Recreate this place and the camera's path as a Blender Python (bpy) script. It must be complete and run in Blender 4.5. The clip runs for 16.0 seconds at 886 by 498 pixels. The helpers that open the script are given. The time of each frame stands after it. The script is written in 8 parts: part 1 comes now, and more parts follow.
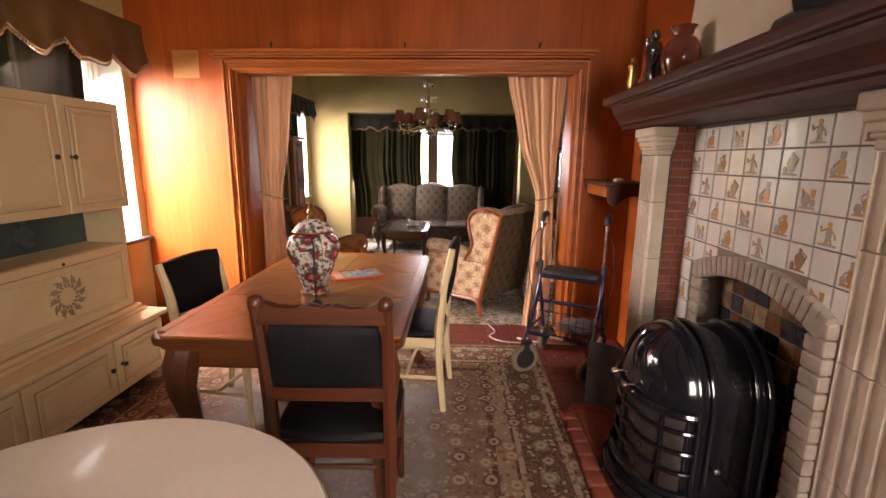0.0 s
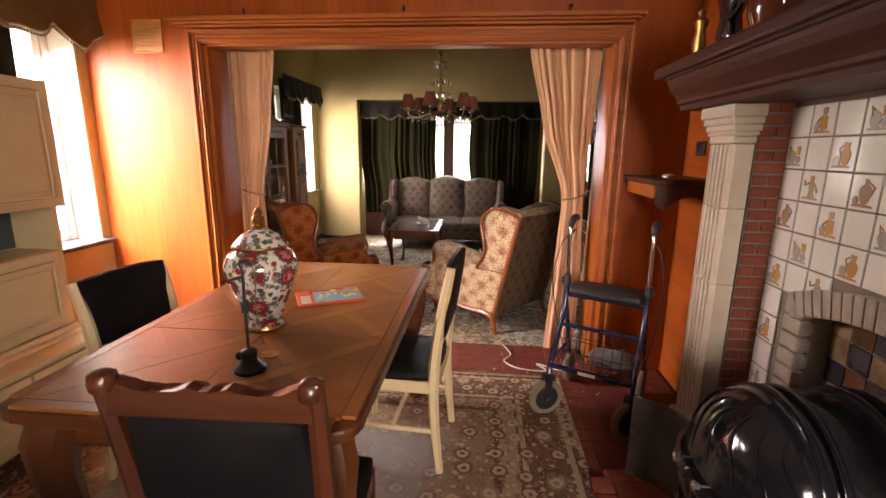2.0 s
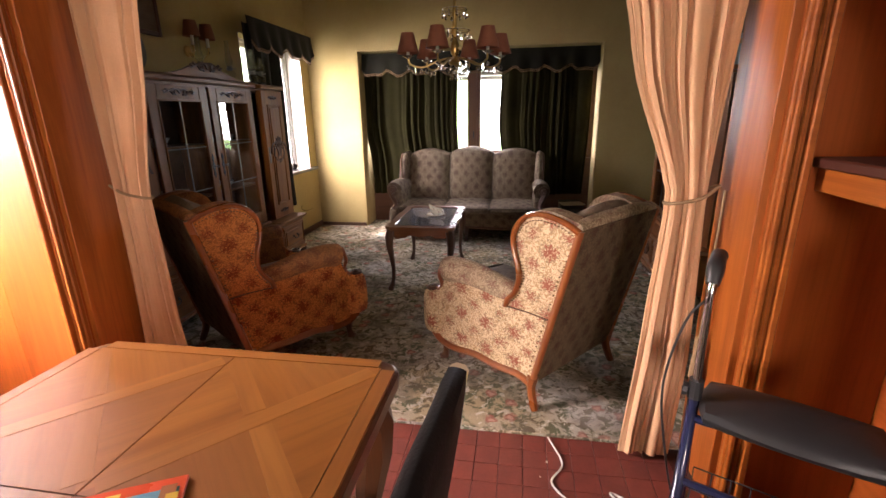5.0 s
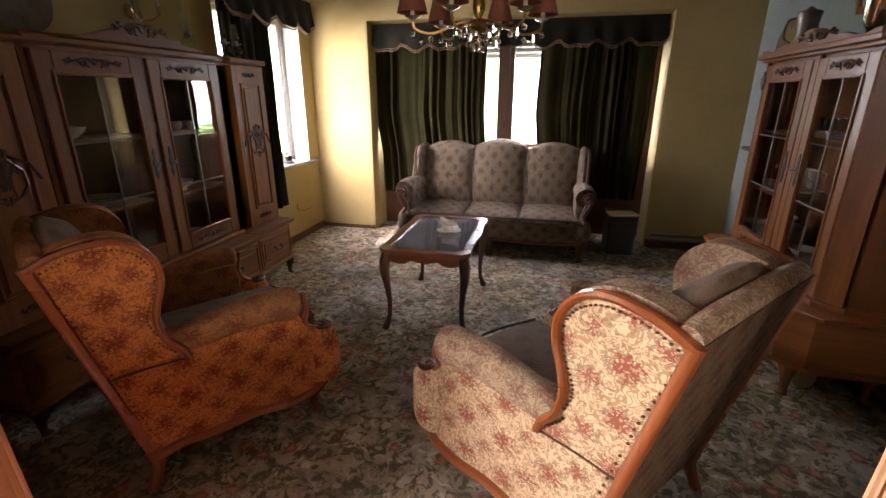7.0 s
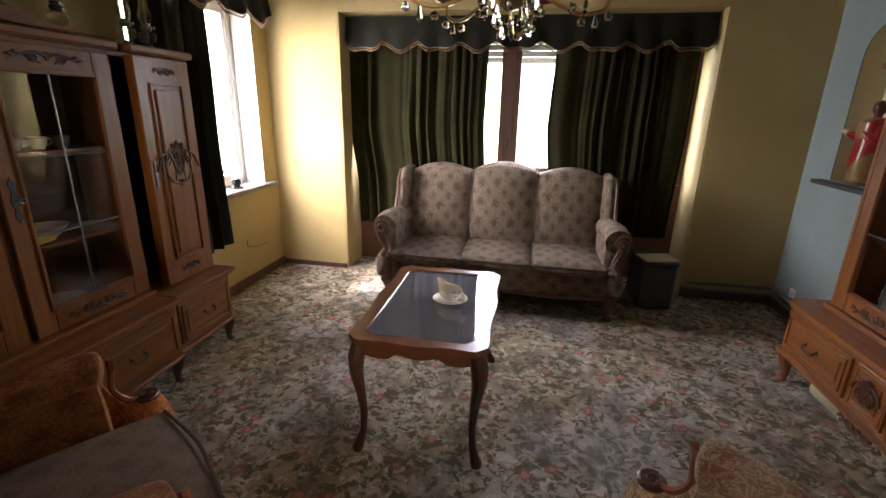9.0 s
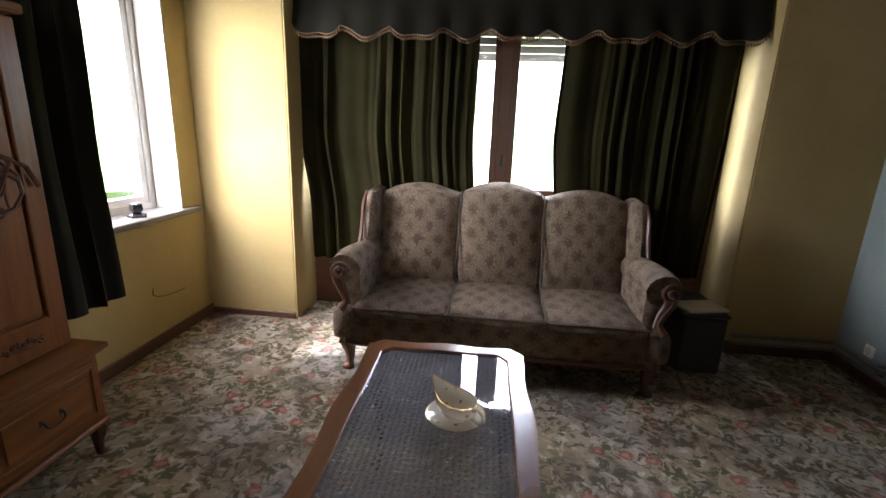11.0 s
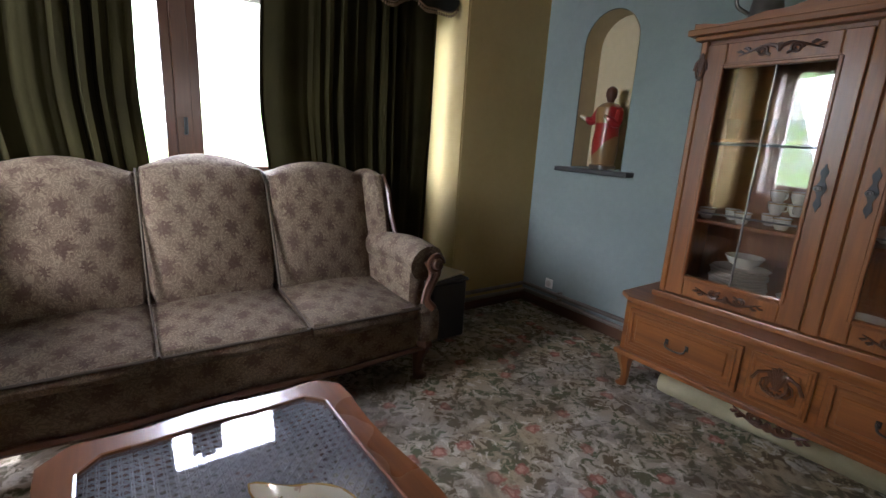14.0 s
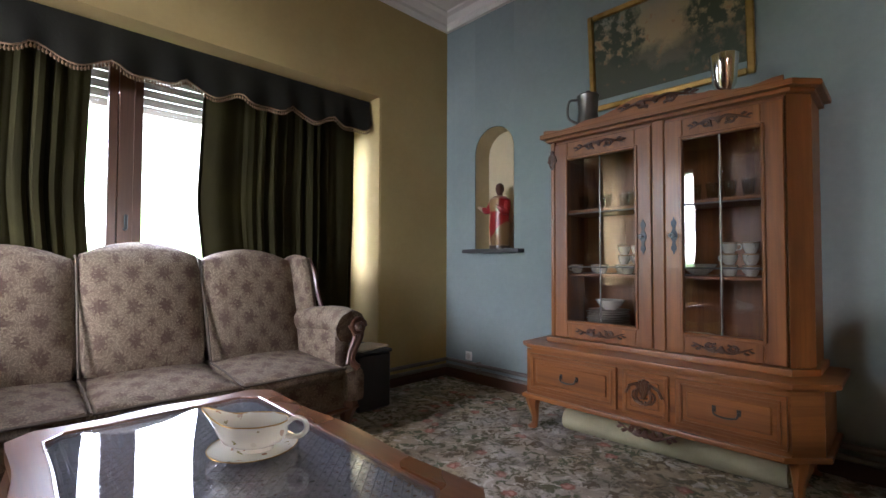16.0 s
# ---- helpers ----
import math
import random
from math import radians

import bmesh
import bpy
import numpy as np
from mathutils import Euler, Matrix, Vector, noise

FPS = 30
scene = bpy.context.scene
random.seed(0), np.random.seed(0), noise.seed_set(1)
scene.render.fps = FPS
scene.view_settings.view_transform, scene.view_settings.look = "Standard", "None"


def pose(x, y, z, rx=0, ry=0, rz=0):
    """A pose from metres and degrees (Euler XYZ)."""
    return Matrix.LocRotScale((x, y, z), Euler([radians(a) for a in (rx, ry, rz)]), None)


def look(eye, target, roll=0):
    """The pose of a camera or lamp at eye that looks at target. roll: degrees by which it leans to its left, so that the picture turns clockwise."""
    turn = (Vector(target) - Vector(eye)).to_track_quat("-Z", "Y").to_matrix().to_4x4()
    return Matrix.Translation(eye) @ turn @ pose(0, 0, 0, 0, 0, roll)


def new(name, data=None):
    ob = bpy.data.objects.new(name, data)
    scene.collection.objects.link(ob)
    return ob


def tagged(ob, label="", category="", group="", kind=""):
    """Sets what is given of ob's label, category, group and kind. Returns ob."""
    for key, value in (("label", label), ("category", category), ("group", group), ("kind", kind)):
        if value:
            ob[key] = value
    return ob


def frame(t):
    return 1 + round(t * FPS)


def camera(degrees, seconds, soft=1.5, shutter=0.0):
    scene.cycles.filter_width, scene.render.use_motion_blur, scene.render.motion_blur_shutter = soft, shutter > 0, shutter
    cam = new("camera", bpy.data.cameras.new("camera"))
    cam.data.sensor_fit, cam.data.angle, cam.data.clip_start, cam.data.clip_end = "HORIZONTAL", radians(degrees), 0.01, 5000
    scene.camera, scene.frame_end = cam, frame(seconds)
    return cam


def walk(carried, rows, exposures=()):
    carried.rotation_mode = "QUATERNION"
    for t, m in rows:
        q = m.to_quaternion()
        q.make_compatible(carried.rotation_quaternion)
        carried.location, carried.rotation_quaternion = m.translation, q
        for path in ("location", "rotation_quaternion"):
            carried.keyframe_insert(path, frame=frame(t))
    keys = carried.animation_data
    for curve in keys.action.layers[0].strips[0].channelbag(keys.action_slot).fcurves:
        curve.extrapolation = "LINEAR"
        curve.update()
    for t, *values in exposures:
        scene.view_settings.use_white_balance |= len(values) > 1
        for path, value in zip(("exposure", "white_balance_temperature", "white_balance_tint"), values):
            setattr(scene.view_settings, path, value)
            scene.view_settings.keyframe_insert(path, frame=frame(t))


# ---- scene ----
cam = camera(88.7, 16.0)
PATH = [
    (0, (0.065, 0.313, 1.432), (-0.005, 2.273, 1.041), 0.6),
    (0.5, (0.058, 0.359, 1.431), (0.021, 2.314, 1.008), 0.6),
    (1, (0.119, 0.525, 1.414), (-0.008, 2.469, 0.963), -0.1),
    (1.5, (0.17, 0.708, 1.421), (-0.024, 2.652, 0.994), 0.2),
    (2, (0.146, 0.915, 1.425), (-0.02, 2.862, 0.998), 0.7),
    (2.5, (0.089, 1.138, 1.435), (0.093, 3.1, 1.047), 1.8),
    (3, (0.114, 1.391, 1.407), (-0.018, 3.343, 0.988), 0.7),
    (3.2, (0.109, 1.472, 1.392), (-0.052, 3.421, 0.972), 1.3),
    (5.3, (0.16, 2.465, 1.43), (-0.173, 4.348, 0.846), -0.8),
    (5.5, (0.146, 2.556, 1.427), (-0.19, 4.439, 0.841), -0.4),
    (6, (0.089, 2.786, 1.456), (-0.156, 4.686, 0.881), 1.1),
    (6.5, (0.082, 3.01, 1.462), (-0.158, 4.898, 0.849), 1.1),
    (7, (0.1, 3.287, 1.437), (-0.335, 5.133, 0.802), -0.0),
    (7.5, (0.074, 3.502, 1.434), (-0.366, 5.335, 0.763), 0.8),
    (8, (-0.027, 3.734, 1.42), (-0.349, 5.602, 0.785), 1.2),
    (8.5, (-0.138, 3.959, 1.415), (-0.431, 5.836, 0.787), 1.0),
    (9, (-0.23, 4.222, 1.437), (-0.568, 6.103, 0.848), 1.3),
    (9.2, (-0.281, 4.318, 1.42), (-0.589, 6.206, 0.836), 1.6),
    (11.3, (-0.534, 5.212, 1.331), (-0.659, 7.148, 0.847), 2.3),
    (11.5, (-0.57, 5.296, 1.326), (-0.584, 7.239, 0.85), 2.9),
    (12, (-0.614, 5.496, 1.321), (-0.512, 7.426, 0.807), 2.6),
    (12.5, (-0.62, 5.634, 1.284), (-0.527, 7.569, 0.785), 1.7),
    (13, (-0.638, 5.685, 1.263), (-0.042, 7.519, 0.733), 3.3),
    (13.2, (-0.699, 5.702, 1.251), (0.171, 7.413, 0.689), 3.1),
    (13.5, (-0.732, 5.665, 1.235), (0.353, 7.247, 0.672), 2.4),
    (14, (-0.742, 5.657, 1.16), (0.411, 7.224, 0.696), 3.4),
    (14.5, (-0.696, 5.639, 0.975), (0.559, 7.157, 0.629), 5.6),
    (15, (-0.714, 5.576, 0.865), (0.651, 7.028, 0.699), 6.7),
    (15.5, (-0.811, 5.427, 0.898), (0.589, 6.853, 0.846), 2.1),
    (16, (-0.913, 5.287, 0.939), (0.482, 6.72, 0.998), 0.2),
]
EXPOSURES = [(0.0, 1.0, 6600, 31), (3.0, 0.95, 6650, 32), (5.5, 1.2, 6400, 30), (7.5, 1.2, 6250, 29), (9.0, 1.3, 6100, 27), (11.5, 0.75, 5700, 22), (12.5, 0.55, 5450, 22), (14.0, 1.15, 5650, 22), (15.0, 1.55, 5500, 22), (16.0, 1.55, 5550, 24)]
walk(cam, [(t, look(eye, target, roll)) for t, eye, target, roll in PATH], EXPOSURES)

# ---- light ----
# Emission of the backdrop ring, which also adds light to both rooms.
GARDEN_GLOW = 4.0
world = bpy.data.worlds.new("sky")
scene.world = world
world.use_nodes = True
wn = world.node_tree
sky = wn.nodes.new("ShaderNodeTexSky")
sky.sky_type, sky.sun_disc = "NISHITA", False
SUN_TO = Vector((0.70, 0.17, -0.70)).normalized()
sky.sun_elevation = math.asin(-SUN_TO.z)
sky.sun_rotation = math.atan2(-SUN_TO.x, -SUN_TO.y)
wn.links.new(sky.outputs[0], wn.nodes["Background"].inputs[0])
wn.nodes["Background"].inputs[1].default_value = 0.12

sun = new("sun", bpy.data.lights.new("sun", "SUN"))
sun.data.energy, sun.data.angle, sun.data.color = 5.0, radians(0.5), (1.0, 0.95, 0.86)
sun.matrix_world = look((0, 0, 8), Vector((0, 0, 8)) + SUN_TO)


def window_light(name, at, to, w, h, watts, colour=(0.93, 0.97, 1.0), spread=150):
    """Sky light that enters by a window's opening, mostly downwards."""
    lamp = new(name, bpy.data.lights.new(name, "AREA"))
    lamp.data.shape, lamp.data.size, lamp.data.size_y, lamp.data.spread = "RECTANGLE", w, h, radians(spread)
    lamp.data.energy, lamp.data.color = watts, colour
    lamp.matrix_world = look(at, to)


XL, XR, YB, YP = -2.44, 1.76, 7.99, 3.85
window_light("sky_light_garden", (-2.85, 7.15, 1.5), (-1.9, 7.72, 0.95), 1.15, 1.25, 60, (1.0, 0.97, 0.92), 124)
window_light("sky_light_back", (-0.385, 8.75, 1.5), (-0.385, 7.5, 0.35), 2.75, 1.15, 105, (0.93, 0.97, 1.0), 130)
window_light("sky_light_dining", (-2.79, 3.105, 1.6), (-1.8, 3.45, 0.55), 1.15, 1.15, 182, (1.0, 0.91, 0.79), 132)
# Added fill lamp at an assumed rear opening, out of view.
window_light("sky_light_rear", (0.85, -1.5, 1.6), (-0.55, 4.4, 0.45), 0.8, 1.2, 21, (1.0, 0.88, 0.73), 96)


# ---- materials ----
def node(nt, kind, ins=None, **attrs):
    n = nt.nodes.new("ShaderNode" + kind)
    for k, v in attrs.items():
        setattr(n, k, v)
    for k, v in (ins or {}).items():
        if isinstance(v, bpy.types.NodeSocket):
            nt.links.new(v, n.inputs[k])
        else:
            n.inputs[k].default_value = v
    return n


def start(name):
    m = bpy.data.materials.new(name)
    m.use_nodes = True
    return m, m.node_tree, m.node_tree.nodes["Principled BSDF"]


def rgb(c):
    return (*c, 1.0)


def mixc(nt, fac, a, b, blend="MIX"):
    n = node(nt, "Mix", data_type="RGBA", blend_type=blend)
    for i, v in ((0, fac), (6, a), (7, b)):
        if isinstance(v, bpy.types.NodeSocket):
            nt.links.new(v, n.inputs[i])
        else:
            n.inputs[i].default_value = rgb(v) if isinstance(v, tuple) else v
    return n.outputs[2]


def calc(nt, op, a, b=0.0, clamp=False):
    n = node(nt, "Math", operation=op, use_clamp=clamp)
    for i, v in enumerate((a, b)):
        if isinstance(v, bpy.types.NodeSocket):
            nt.links.new(v, n.inputs[i])
        else:
            n.inputs[i].default_value = v
    return n.outputs[0]


def span(nt, v, lo, hi):
    return node(nt, "MapRange", {0: v, 1: lo, 2: hi}).outputs[0]


def coords(nt, scale=(1, 1, 1), turn=0.0, uv=True, shuffle=True):
    """Surface coordinates in metres, shifted for each object."""
    t = node(nt, "TexCoord").outputs["UV" if uv else "Object"]
    if shuffle:
        r = node(nt, "ObjectInfo").outputs["Random"]
        r = calc(nt, "MULTIPLY", r, 7.3)
        off = node(nt, "CombineXYZ", {0: r, 1: r, 2: r}).outputs[0]
        t = node(nt, "VectorMath", {0: t, 1: off}, operation="ADD").outputs[0]
    return node(nt, "Mapping", {0: t, 2: (0, 0, turn), 3: scale}).outputs[0]


def noisef(nt, co, scale, detail=4.0, rough=0.55, dist=0.0):
    return node(nt, "TexNoise", {"Vector": co, "Scale": scale, "Detail": detail, "Roughness": rough, "Distortion": dist}).outputs["Fac"]


def bumped(nt, b, h, strength, dist=0.01):
    n = node(nt, "Bump", {"Strength": strength, "Distance": dist, "Height": h})
    nt.links.new(n.outputs[0], b.inputs["Normal"])


def plain(name, c, c2=None, rough=0.5, metal=0.0, big=3.0, fine=60.0, bump=0.15, coat=0.0, sheen=0.0, spec=0.5, var=0.12):
    """A surface of one stuff: cloudy at two scales, with fine relief."""
    m, nt, b = start(name)
    co = coords(nt, uv=False)
    c2 = c2 or tuple(v * 0.72 for v in c)
    f1, f2 = noisef(nt, co, big, 5), noisef(nt, co, fine, 3)
    col = mixc(nt, span(nt, f1, 0.35, 0.7), c, c2)
    col = mixc(nt, calc(nt, "MULTIPLY", span(nt, f2, 0.3, 0.7), var), col, tuple(v * 0.5 for v in c))
    nt.links.new(col, b.inputs["Base Color"])
    nt.links.new(calc(nt, "ADD", calc(nt, "MULTIPLY", f1, 0.2), rough - 0.1, True), b.inputs["Roughness"])
    b.inputs["Metallic"].default_value = metal
    b.inputs["Coat Weight"].default_value = coat
    b.inputs["Sheen Weight"].default_value = sheen
    b.inputs["Specular IOR Level"].default_value = spec
    bumped(nt, b, f2, bump, 0.004)
    return m


def wood(name, c, c2, rough=0.35, coat=0.2, grain=26.0, bump=0.12, dark=0.3, spec=0.5):
    """Grain along the long side, with broad figure and fine pores."""
    m, nt, b = start(name)
    broad = noisef(nt, coords(nt, (grain * 0.25, 0.5, 1)), 1.0, 4, 0.6, 1.6)
    fine = noisef(nt, coords(nt, (grain * 4, 2.2, 1)), 1.0, 4, 0.6, 0.3)
    cloud = noisef(nt, coords(nt, uv=False), 1.7, 3)
    col = mixc(nt, span(nt, broad, 0.32, 0.68), c, c2)
    col = mixc(nt, calc(nt, "MULTIPLY", span(nt, fine, 0.42, 0.7), dark), col, tuple(v * 0.35 for v in c2))
    col = mixc(nt, calc(nt, "MULTIPLY", span(nt, cloud, 0.4, 0.75), 0.25), col, tuple(v * 0.55 for v in c))
    nt.links.new(col, b.inputs["Base Color"])
    nt.links.new(calc(nt, "ADD", calc(nt, "MULTIPLY", cloud, 0.25), rough - 0.12, True), b.inputs["Roughness"])
    b.inputs["Coat Weight"].default_value, b.inputs["Coat Roughness"].default_value = coat, 0.16
    b.inputs["Specular IOR Level"].default_value = spec
    bumped(nt, b, fine, bump, 0.002)
    return m


def figured(name, ground, flower, leaf, cell=0.1, worn=(0.3, 0.27, 0.23), wear=0.3, sharp=1.0, sprig=(0.16, 0.15, 0.1)):
    """Woven upholstery: jagged flowers with leaves on a ground of small scrolls, dulled by dust."""
    m, nt, b = start(name)
    co = coords(nt, (1 / cell, 0.85 / cell, 1), radians(45))
    wob = node(nt, "TexNoise", {"Vector": co, "Scale": 2.6, "Detail": 2.0}).outputs["Color"]
    co2 = node(nt, "VectorMath", {0: co, 1: node(nt, "VectorMath", {0: wob, 1: (0.45, 0.45, 0)}, operation="MULTIPLY").outputs[0]}, operation="ADD").outputs[0]
    fr = node(nt, "SeparateXYZ", {0: node(nt, "VectorMath", {0: co2}, operation="FRACTION").outputs[0]}).outputs
    u, v = calc(nt, "SUBTRACT", fr[0], 0.5), calc(nt, "SUBTRACT", fr[1], 0.5)
    r = calc(nt, "SQRT", calc(nt, "ADD", calc(nt, "MULTIPLY", u, u), calc(nt, "MULTIPLY", v, v)))
    ang = calc(nt, "ARCTAN2", v, u)
    cells = node(nt, "SeparateXYZ", {0: node(nt, "VectorMath", {0: co2}, operation="FLOOR").outputs[0]}).outputs
    odd = calc(nt, "PINGPONG", calc(nt, "ADD", cells[0], cells[1]), 1.0)
    jag = calc(nt, "SUBTRACT", noisef(nt, co, 9.0, 2), 0.5)
    petal = calc(nt, "ADD", calc(nt, "MULTIPLY", calc(nt, "COSINE", calc(nt, "MULTIPLY", ang, 8.0)), 0.075), calc(nt, "MULTIPLY", jag, 0.75))
    reach = calc(nt, "SUBTRACT", calc(nt, "ADD", petal, calc(nt, "ADD", calc(nt, "MULTIPLY", odd, 0.1), 0.19)), r)
    halo = calc(nt, "ADD", reach, calc(nt, "ADD", calc(nt, "MULTIPLY", jag, 0.6), 0.09))
    curl = node(nt, "TexNoise", {"Vector": co, "Scale": 2.7, "Detail": 1.0, "Distortion": 1.6}).outputs["Fac"]
    line = calc(nt, "ABSOLUTE", calc(nt, "SUBTRACT", calc(nt, "FRACT", calc(nt, "MULTIPLY", curl, 5.5)), 0.5))
    weave = noisef(nt, coords(nt, (900, 900, 1)), 1.0, 1)
    dust = noisef(nt, coords(nt, uv=False), 2.6, 5)
    col = mixc(nt, calc(nt, "MULTIPLY", span(nt, line, 0.25, 0.18), 0.8 * sharp), ground, leaf)
    col = mixc(nt, calc(nt, "MULTIPLY", span(nt, halo, 0.0, 0.03), 0.8 * sharp), col, sprig)
    col = mixc(nt, calc(nt, "MULTIPLY", span(nt, reach, -0.01, 0.02), sharp), col, flower)
    col = mixc(nt, calc(nt, "MULTIPLY", calc(nt, "MULTIPLY", span(nt, jag, 0.04, 0.1), span(nt, reach, 0.0, 0.02)), 0.5 * sharp), col, ground)
    col = mixc(nt, calc(nt, "MULTIPLY", span(nt, weave, 0.35, 0.7), 0.3), col, tuple(x * 0.4 for x in ground))
    col = mixc(nt, calc(nt, "MULTIPLY", span(nt, dust, 0.3, 0.75), wear), col, worn)
    nt.links.new(col, b.inputs["Base Color"])
    b.inputs["Roughness"].default_value, b.inputs["Sheen Weight"].default_value = 0.9, 0.0
    b.inputs["Specular IOR Level"].default_value = 0.2
    bumped(nt, b, weave, 0.35, 0.002)
    return m


def pile_carpet(name):
    """Faded floral carpet: sprays of leaves and small roses on a grey ground, walked thin and soiled."""
    m, nt, b = start(name)
    co = coords(nt, (1, 1, 1), shuffle=False)
    spray = noisef(nt, co, 6.5, 3, 0.6, 1.2)
    leaf = noisef(nt, co, 19.0, 3, 0.62, 1.0)
    pale = noisef(nt, node(nt, "Mapping", {0: co, 1: (5, 3, 0)}).outputs[0], 15.0, 3, 0.62, 1.0)
    green = noisef(nt, co, 5.0, 2)
    wob = node(nt, "TexNoise", {"Vector": co, "Scale": 34.0, "Detail": 3.0}).outputs["Color"]
    co2 = node(nt, "VectorMath", {0: co, 1: node(nt, "VectorMath", {0: wob, 1: (0.06, 0.06, 0)}, operation="MULTIPLY").outputs[0]}, operation="ADD").outputs[0]
    roses = node(nt, "TexVoronoi", {"Vector": co2, "Scale": 9.5, "Randomness": 0.95}, voronoi_dimensions="2D")
    pick = node(nt, "SeparateColor", {0: roses.outputs["Color"]}).outputs
    tone = noisef(nt, co, 1.3, 5, 0.6)
    soil = noisef(nt, co, 3.4, 6, 0.65, 0.6)
    tuft = noisef(nt, coords(nt, (380, 380, 1), shuffle=False), 1.0, 2)
    col = mixc(nt, span(nt, tone, 0.38, 0.62), (0.35, 0.28, 0.17), (0.41, 0.375, 0.32))
    dark = mixc(nt, span(nt, green, 0.4, 0.6), (0.12, 0.085, 0.045), (0.095, 0.11, 0.055))
    col = mixc(nt, calc(nt, "MULTIPLY", calc(nt, "MULTIPLY", span(nt, leaf, 0.46, 0.54), span(nt, spray, 0.38, 0.48)), 0.95), col, dark)
    col = mixc(nt, calc(nt, "MULTIPLY", span(nt, pale, 0.56, 0.61), 0.75), col, (0.6, 0.54, 0.44))
    on = calc(nt, "MULTIPLY", span(nt, pick[0], 0.80, 0.82), 0.85)
    col = mixc(nt, calc(nt, "MULTIPLY", on, span(nt, roses.outputs["Distance"], 0.34, 0.22)), col, (0.3, 0.1, 0.07))
    col = mixc(nt, calc(nt, "MULTIPLY", on, span(nt, roses.outputs["Distance"], 0.17, 0.1)), col, (0.5, 0.27, 0.2))
    col = mixc(nt, calc(nt, "MULTIPLY", span(nt, soil, 0.48, 0.62), 0.64), col, (0.105, 0.085, 0.062))
    col = mixc(nt, calc(nt, "MULTIPLY", span(nt, tone, 0.55, 0.68), 0.3), col, (0.48, 0.47, 0.46))
    col = mixc(nt, calc(nt, "MULTIPLY", span(nt, tuft, 0.4, 0.7), 0.3), col, (0.05, 0.05, 0.045))
    nt.links.new(col, b.inputs["Base Color"])
    b.inputs["Roughness"].default_value, b.inputs["Sheen Weight"].default_value = 0.95, 0.0
    b.inputs["Specular IOR Level"].default_value = 0.15
    bumped(nt, b, calc(nt, "ADD", tuft, calc(nt, "MULTIPLY", soil, 0.6)), 0.6, 0.006)
    return m


def persian(name, w, h):
    """Oriental rug w by h metres, UV from its corner: banded border round a worn field."""
    m, nt, b = start(name)
    co = coords(nt, (1, 1, 1), shuffle=False)
    xy = node(nt, "SeparateXYZ", {0: co}).outputs
    ex = calc(nt, "MINIMUM", xy[0], calc(nt, "SUBTRACT", w, xy[0]))
    ey = calc(nt, "MINIMUM", xy[1], calc(nt, "SUBTRACT", h, xy[1]))
    edge = calc(nt, "MINIMUM", ex, ey)
    ramp = node(nt, "ValToRGB", {0: calc(nt, "DIVIDE", edge, 1.0)})
    ramp.color_ramp.interpolation = "CONSTANT"
    e = ramp.color_ramp.elements
    bands = ((0.0, (0.30, 0.24, 0.16)), (0.02, (0.07, 0.03, 0.02)), (0.05, (0.33, 0.26, 0.17)), (0.075, (0.1, 0.055, 0.035)),
             (0.27, (0.34, 0.27, 0.18)), (0.30, (0.08, 0.04, 0.03)), (0.315, (0.28, 0.2, 0.12)), (0.40, (0.09, 0.045, 0.03)), (0.43, (0.2, 0.13, 0.08)))
    while len(e) < len(bands):
        e.new(0.5)
    for el, (p, c) in zip(e, bands):
        el.position, el.color = p, rgb(c)
    wob = node(nt, "TexNoise", {"Vector": co, "Scale": 30.0, "Detail": 2.0}).outputs["Color"]
    co2 = node(nt, "VectorMath", {0: co, 1: node(nt, "VectorMath", {0: wob, 1: (0.03, 0.03, 0)}, operation="MULTIPLY").outputs[0]}, operation="ADD").outputs[0]
    mot = node(nt, "TexVoronoi", {"Vector": co2, "Scale": 7.0, "Randomness": 0.5}, voronoi_dimensions="2D")
    curl = noisef(nt, co, 11.0, 1.0, 0.5, 1.5)
    vine = calc(nt, "ABSOLUTE", calc(nt, "SUBTRACT", calc(nt, "FRACT", calc(nt, "MULTIPLY", curl, 8.0)), 0.5))
    bud = node(nt, "TexVoronoi", {"Vector": co2, "Scale": 34.0, "Randomness": 0.9}, voronoi_dimensions="2D")
    budpick = node(nt, "SeparateColor", {0: bud.outputs["Color"]}).outputs
    pick = node(nt, "SeparateColor", {0: mot.outputs["Color"]}).outputs
    wear = noisef(nt, co, 2.2, 5, 0.6)
    field = span(nt, edge, 0.60, 0.75)
    weave = noisef(nt, coords(nt, (500, 500, 1), shuffle=False), 1.0, 2)
    col = mixc(nt, calc(nt, "MULTIPLY", span(nt, vine, 0.13, 0.07), 0.6), ramp.outputs[0], (0.33, 0.26, 0.17))
    col = mixc(nt, calc(nt, "MULTIPLY", calc(nt, "MULTIPLY", span(nt, bud.outputs["Distance"], 0.42, 0.34), span(nt, budpick[1], 0.5, 0.52)), 0.8), col, mixc(nt, span(nt, budpick[0], 0.4, 0.5), (0.4, 0.33, 0.22), (0.2, 0.07, 0.045)))
    col = mixc(nt, calc(nt, "MULTIPLY", span(nt, mot.outputs["Distance"], 0.33, 0.27), 0.85), col, mixc(nt, span(nt, pick[0], 0.45, 0.55), (0.25, 0.17, 0.1), (0.13, 0.05, 0.035)))
    col = mixc(nt, calc(nt, "MULTIPLY", calc(nt, "MULTIPLY", span(nt, mot.outputs["Distance"], 0.22, 0.18), span(nt, mot.outputs["Distance"], 0.06, 0.1)), 0.85), col, (0.4, 0.33, 0.22))
    thin = calc(nt, "MULTIPLY", field, span(nt, wear, 0.3, 0.55))
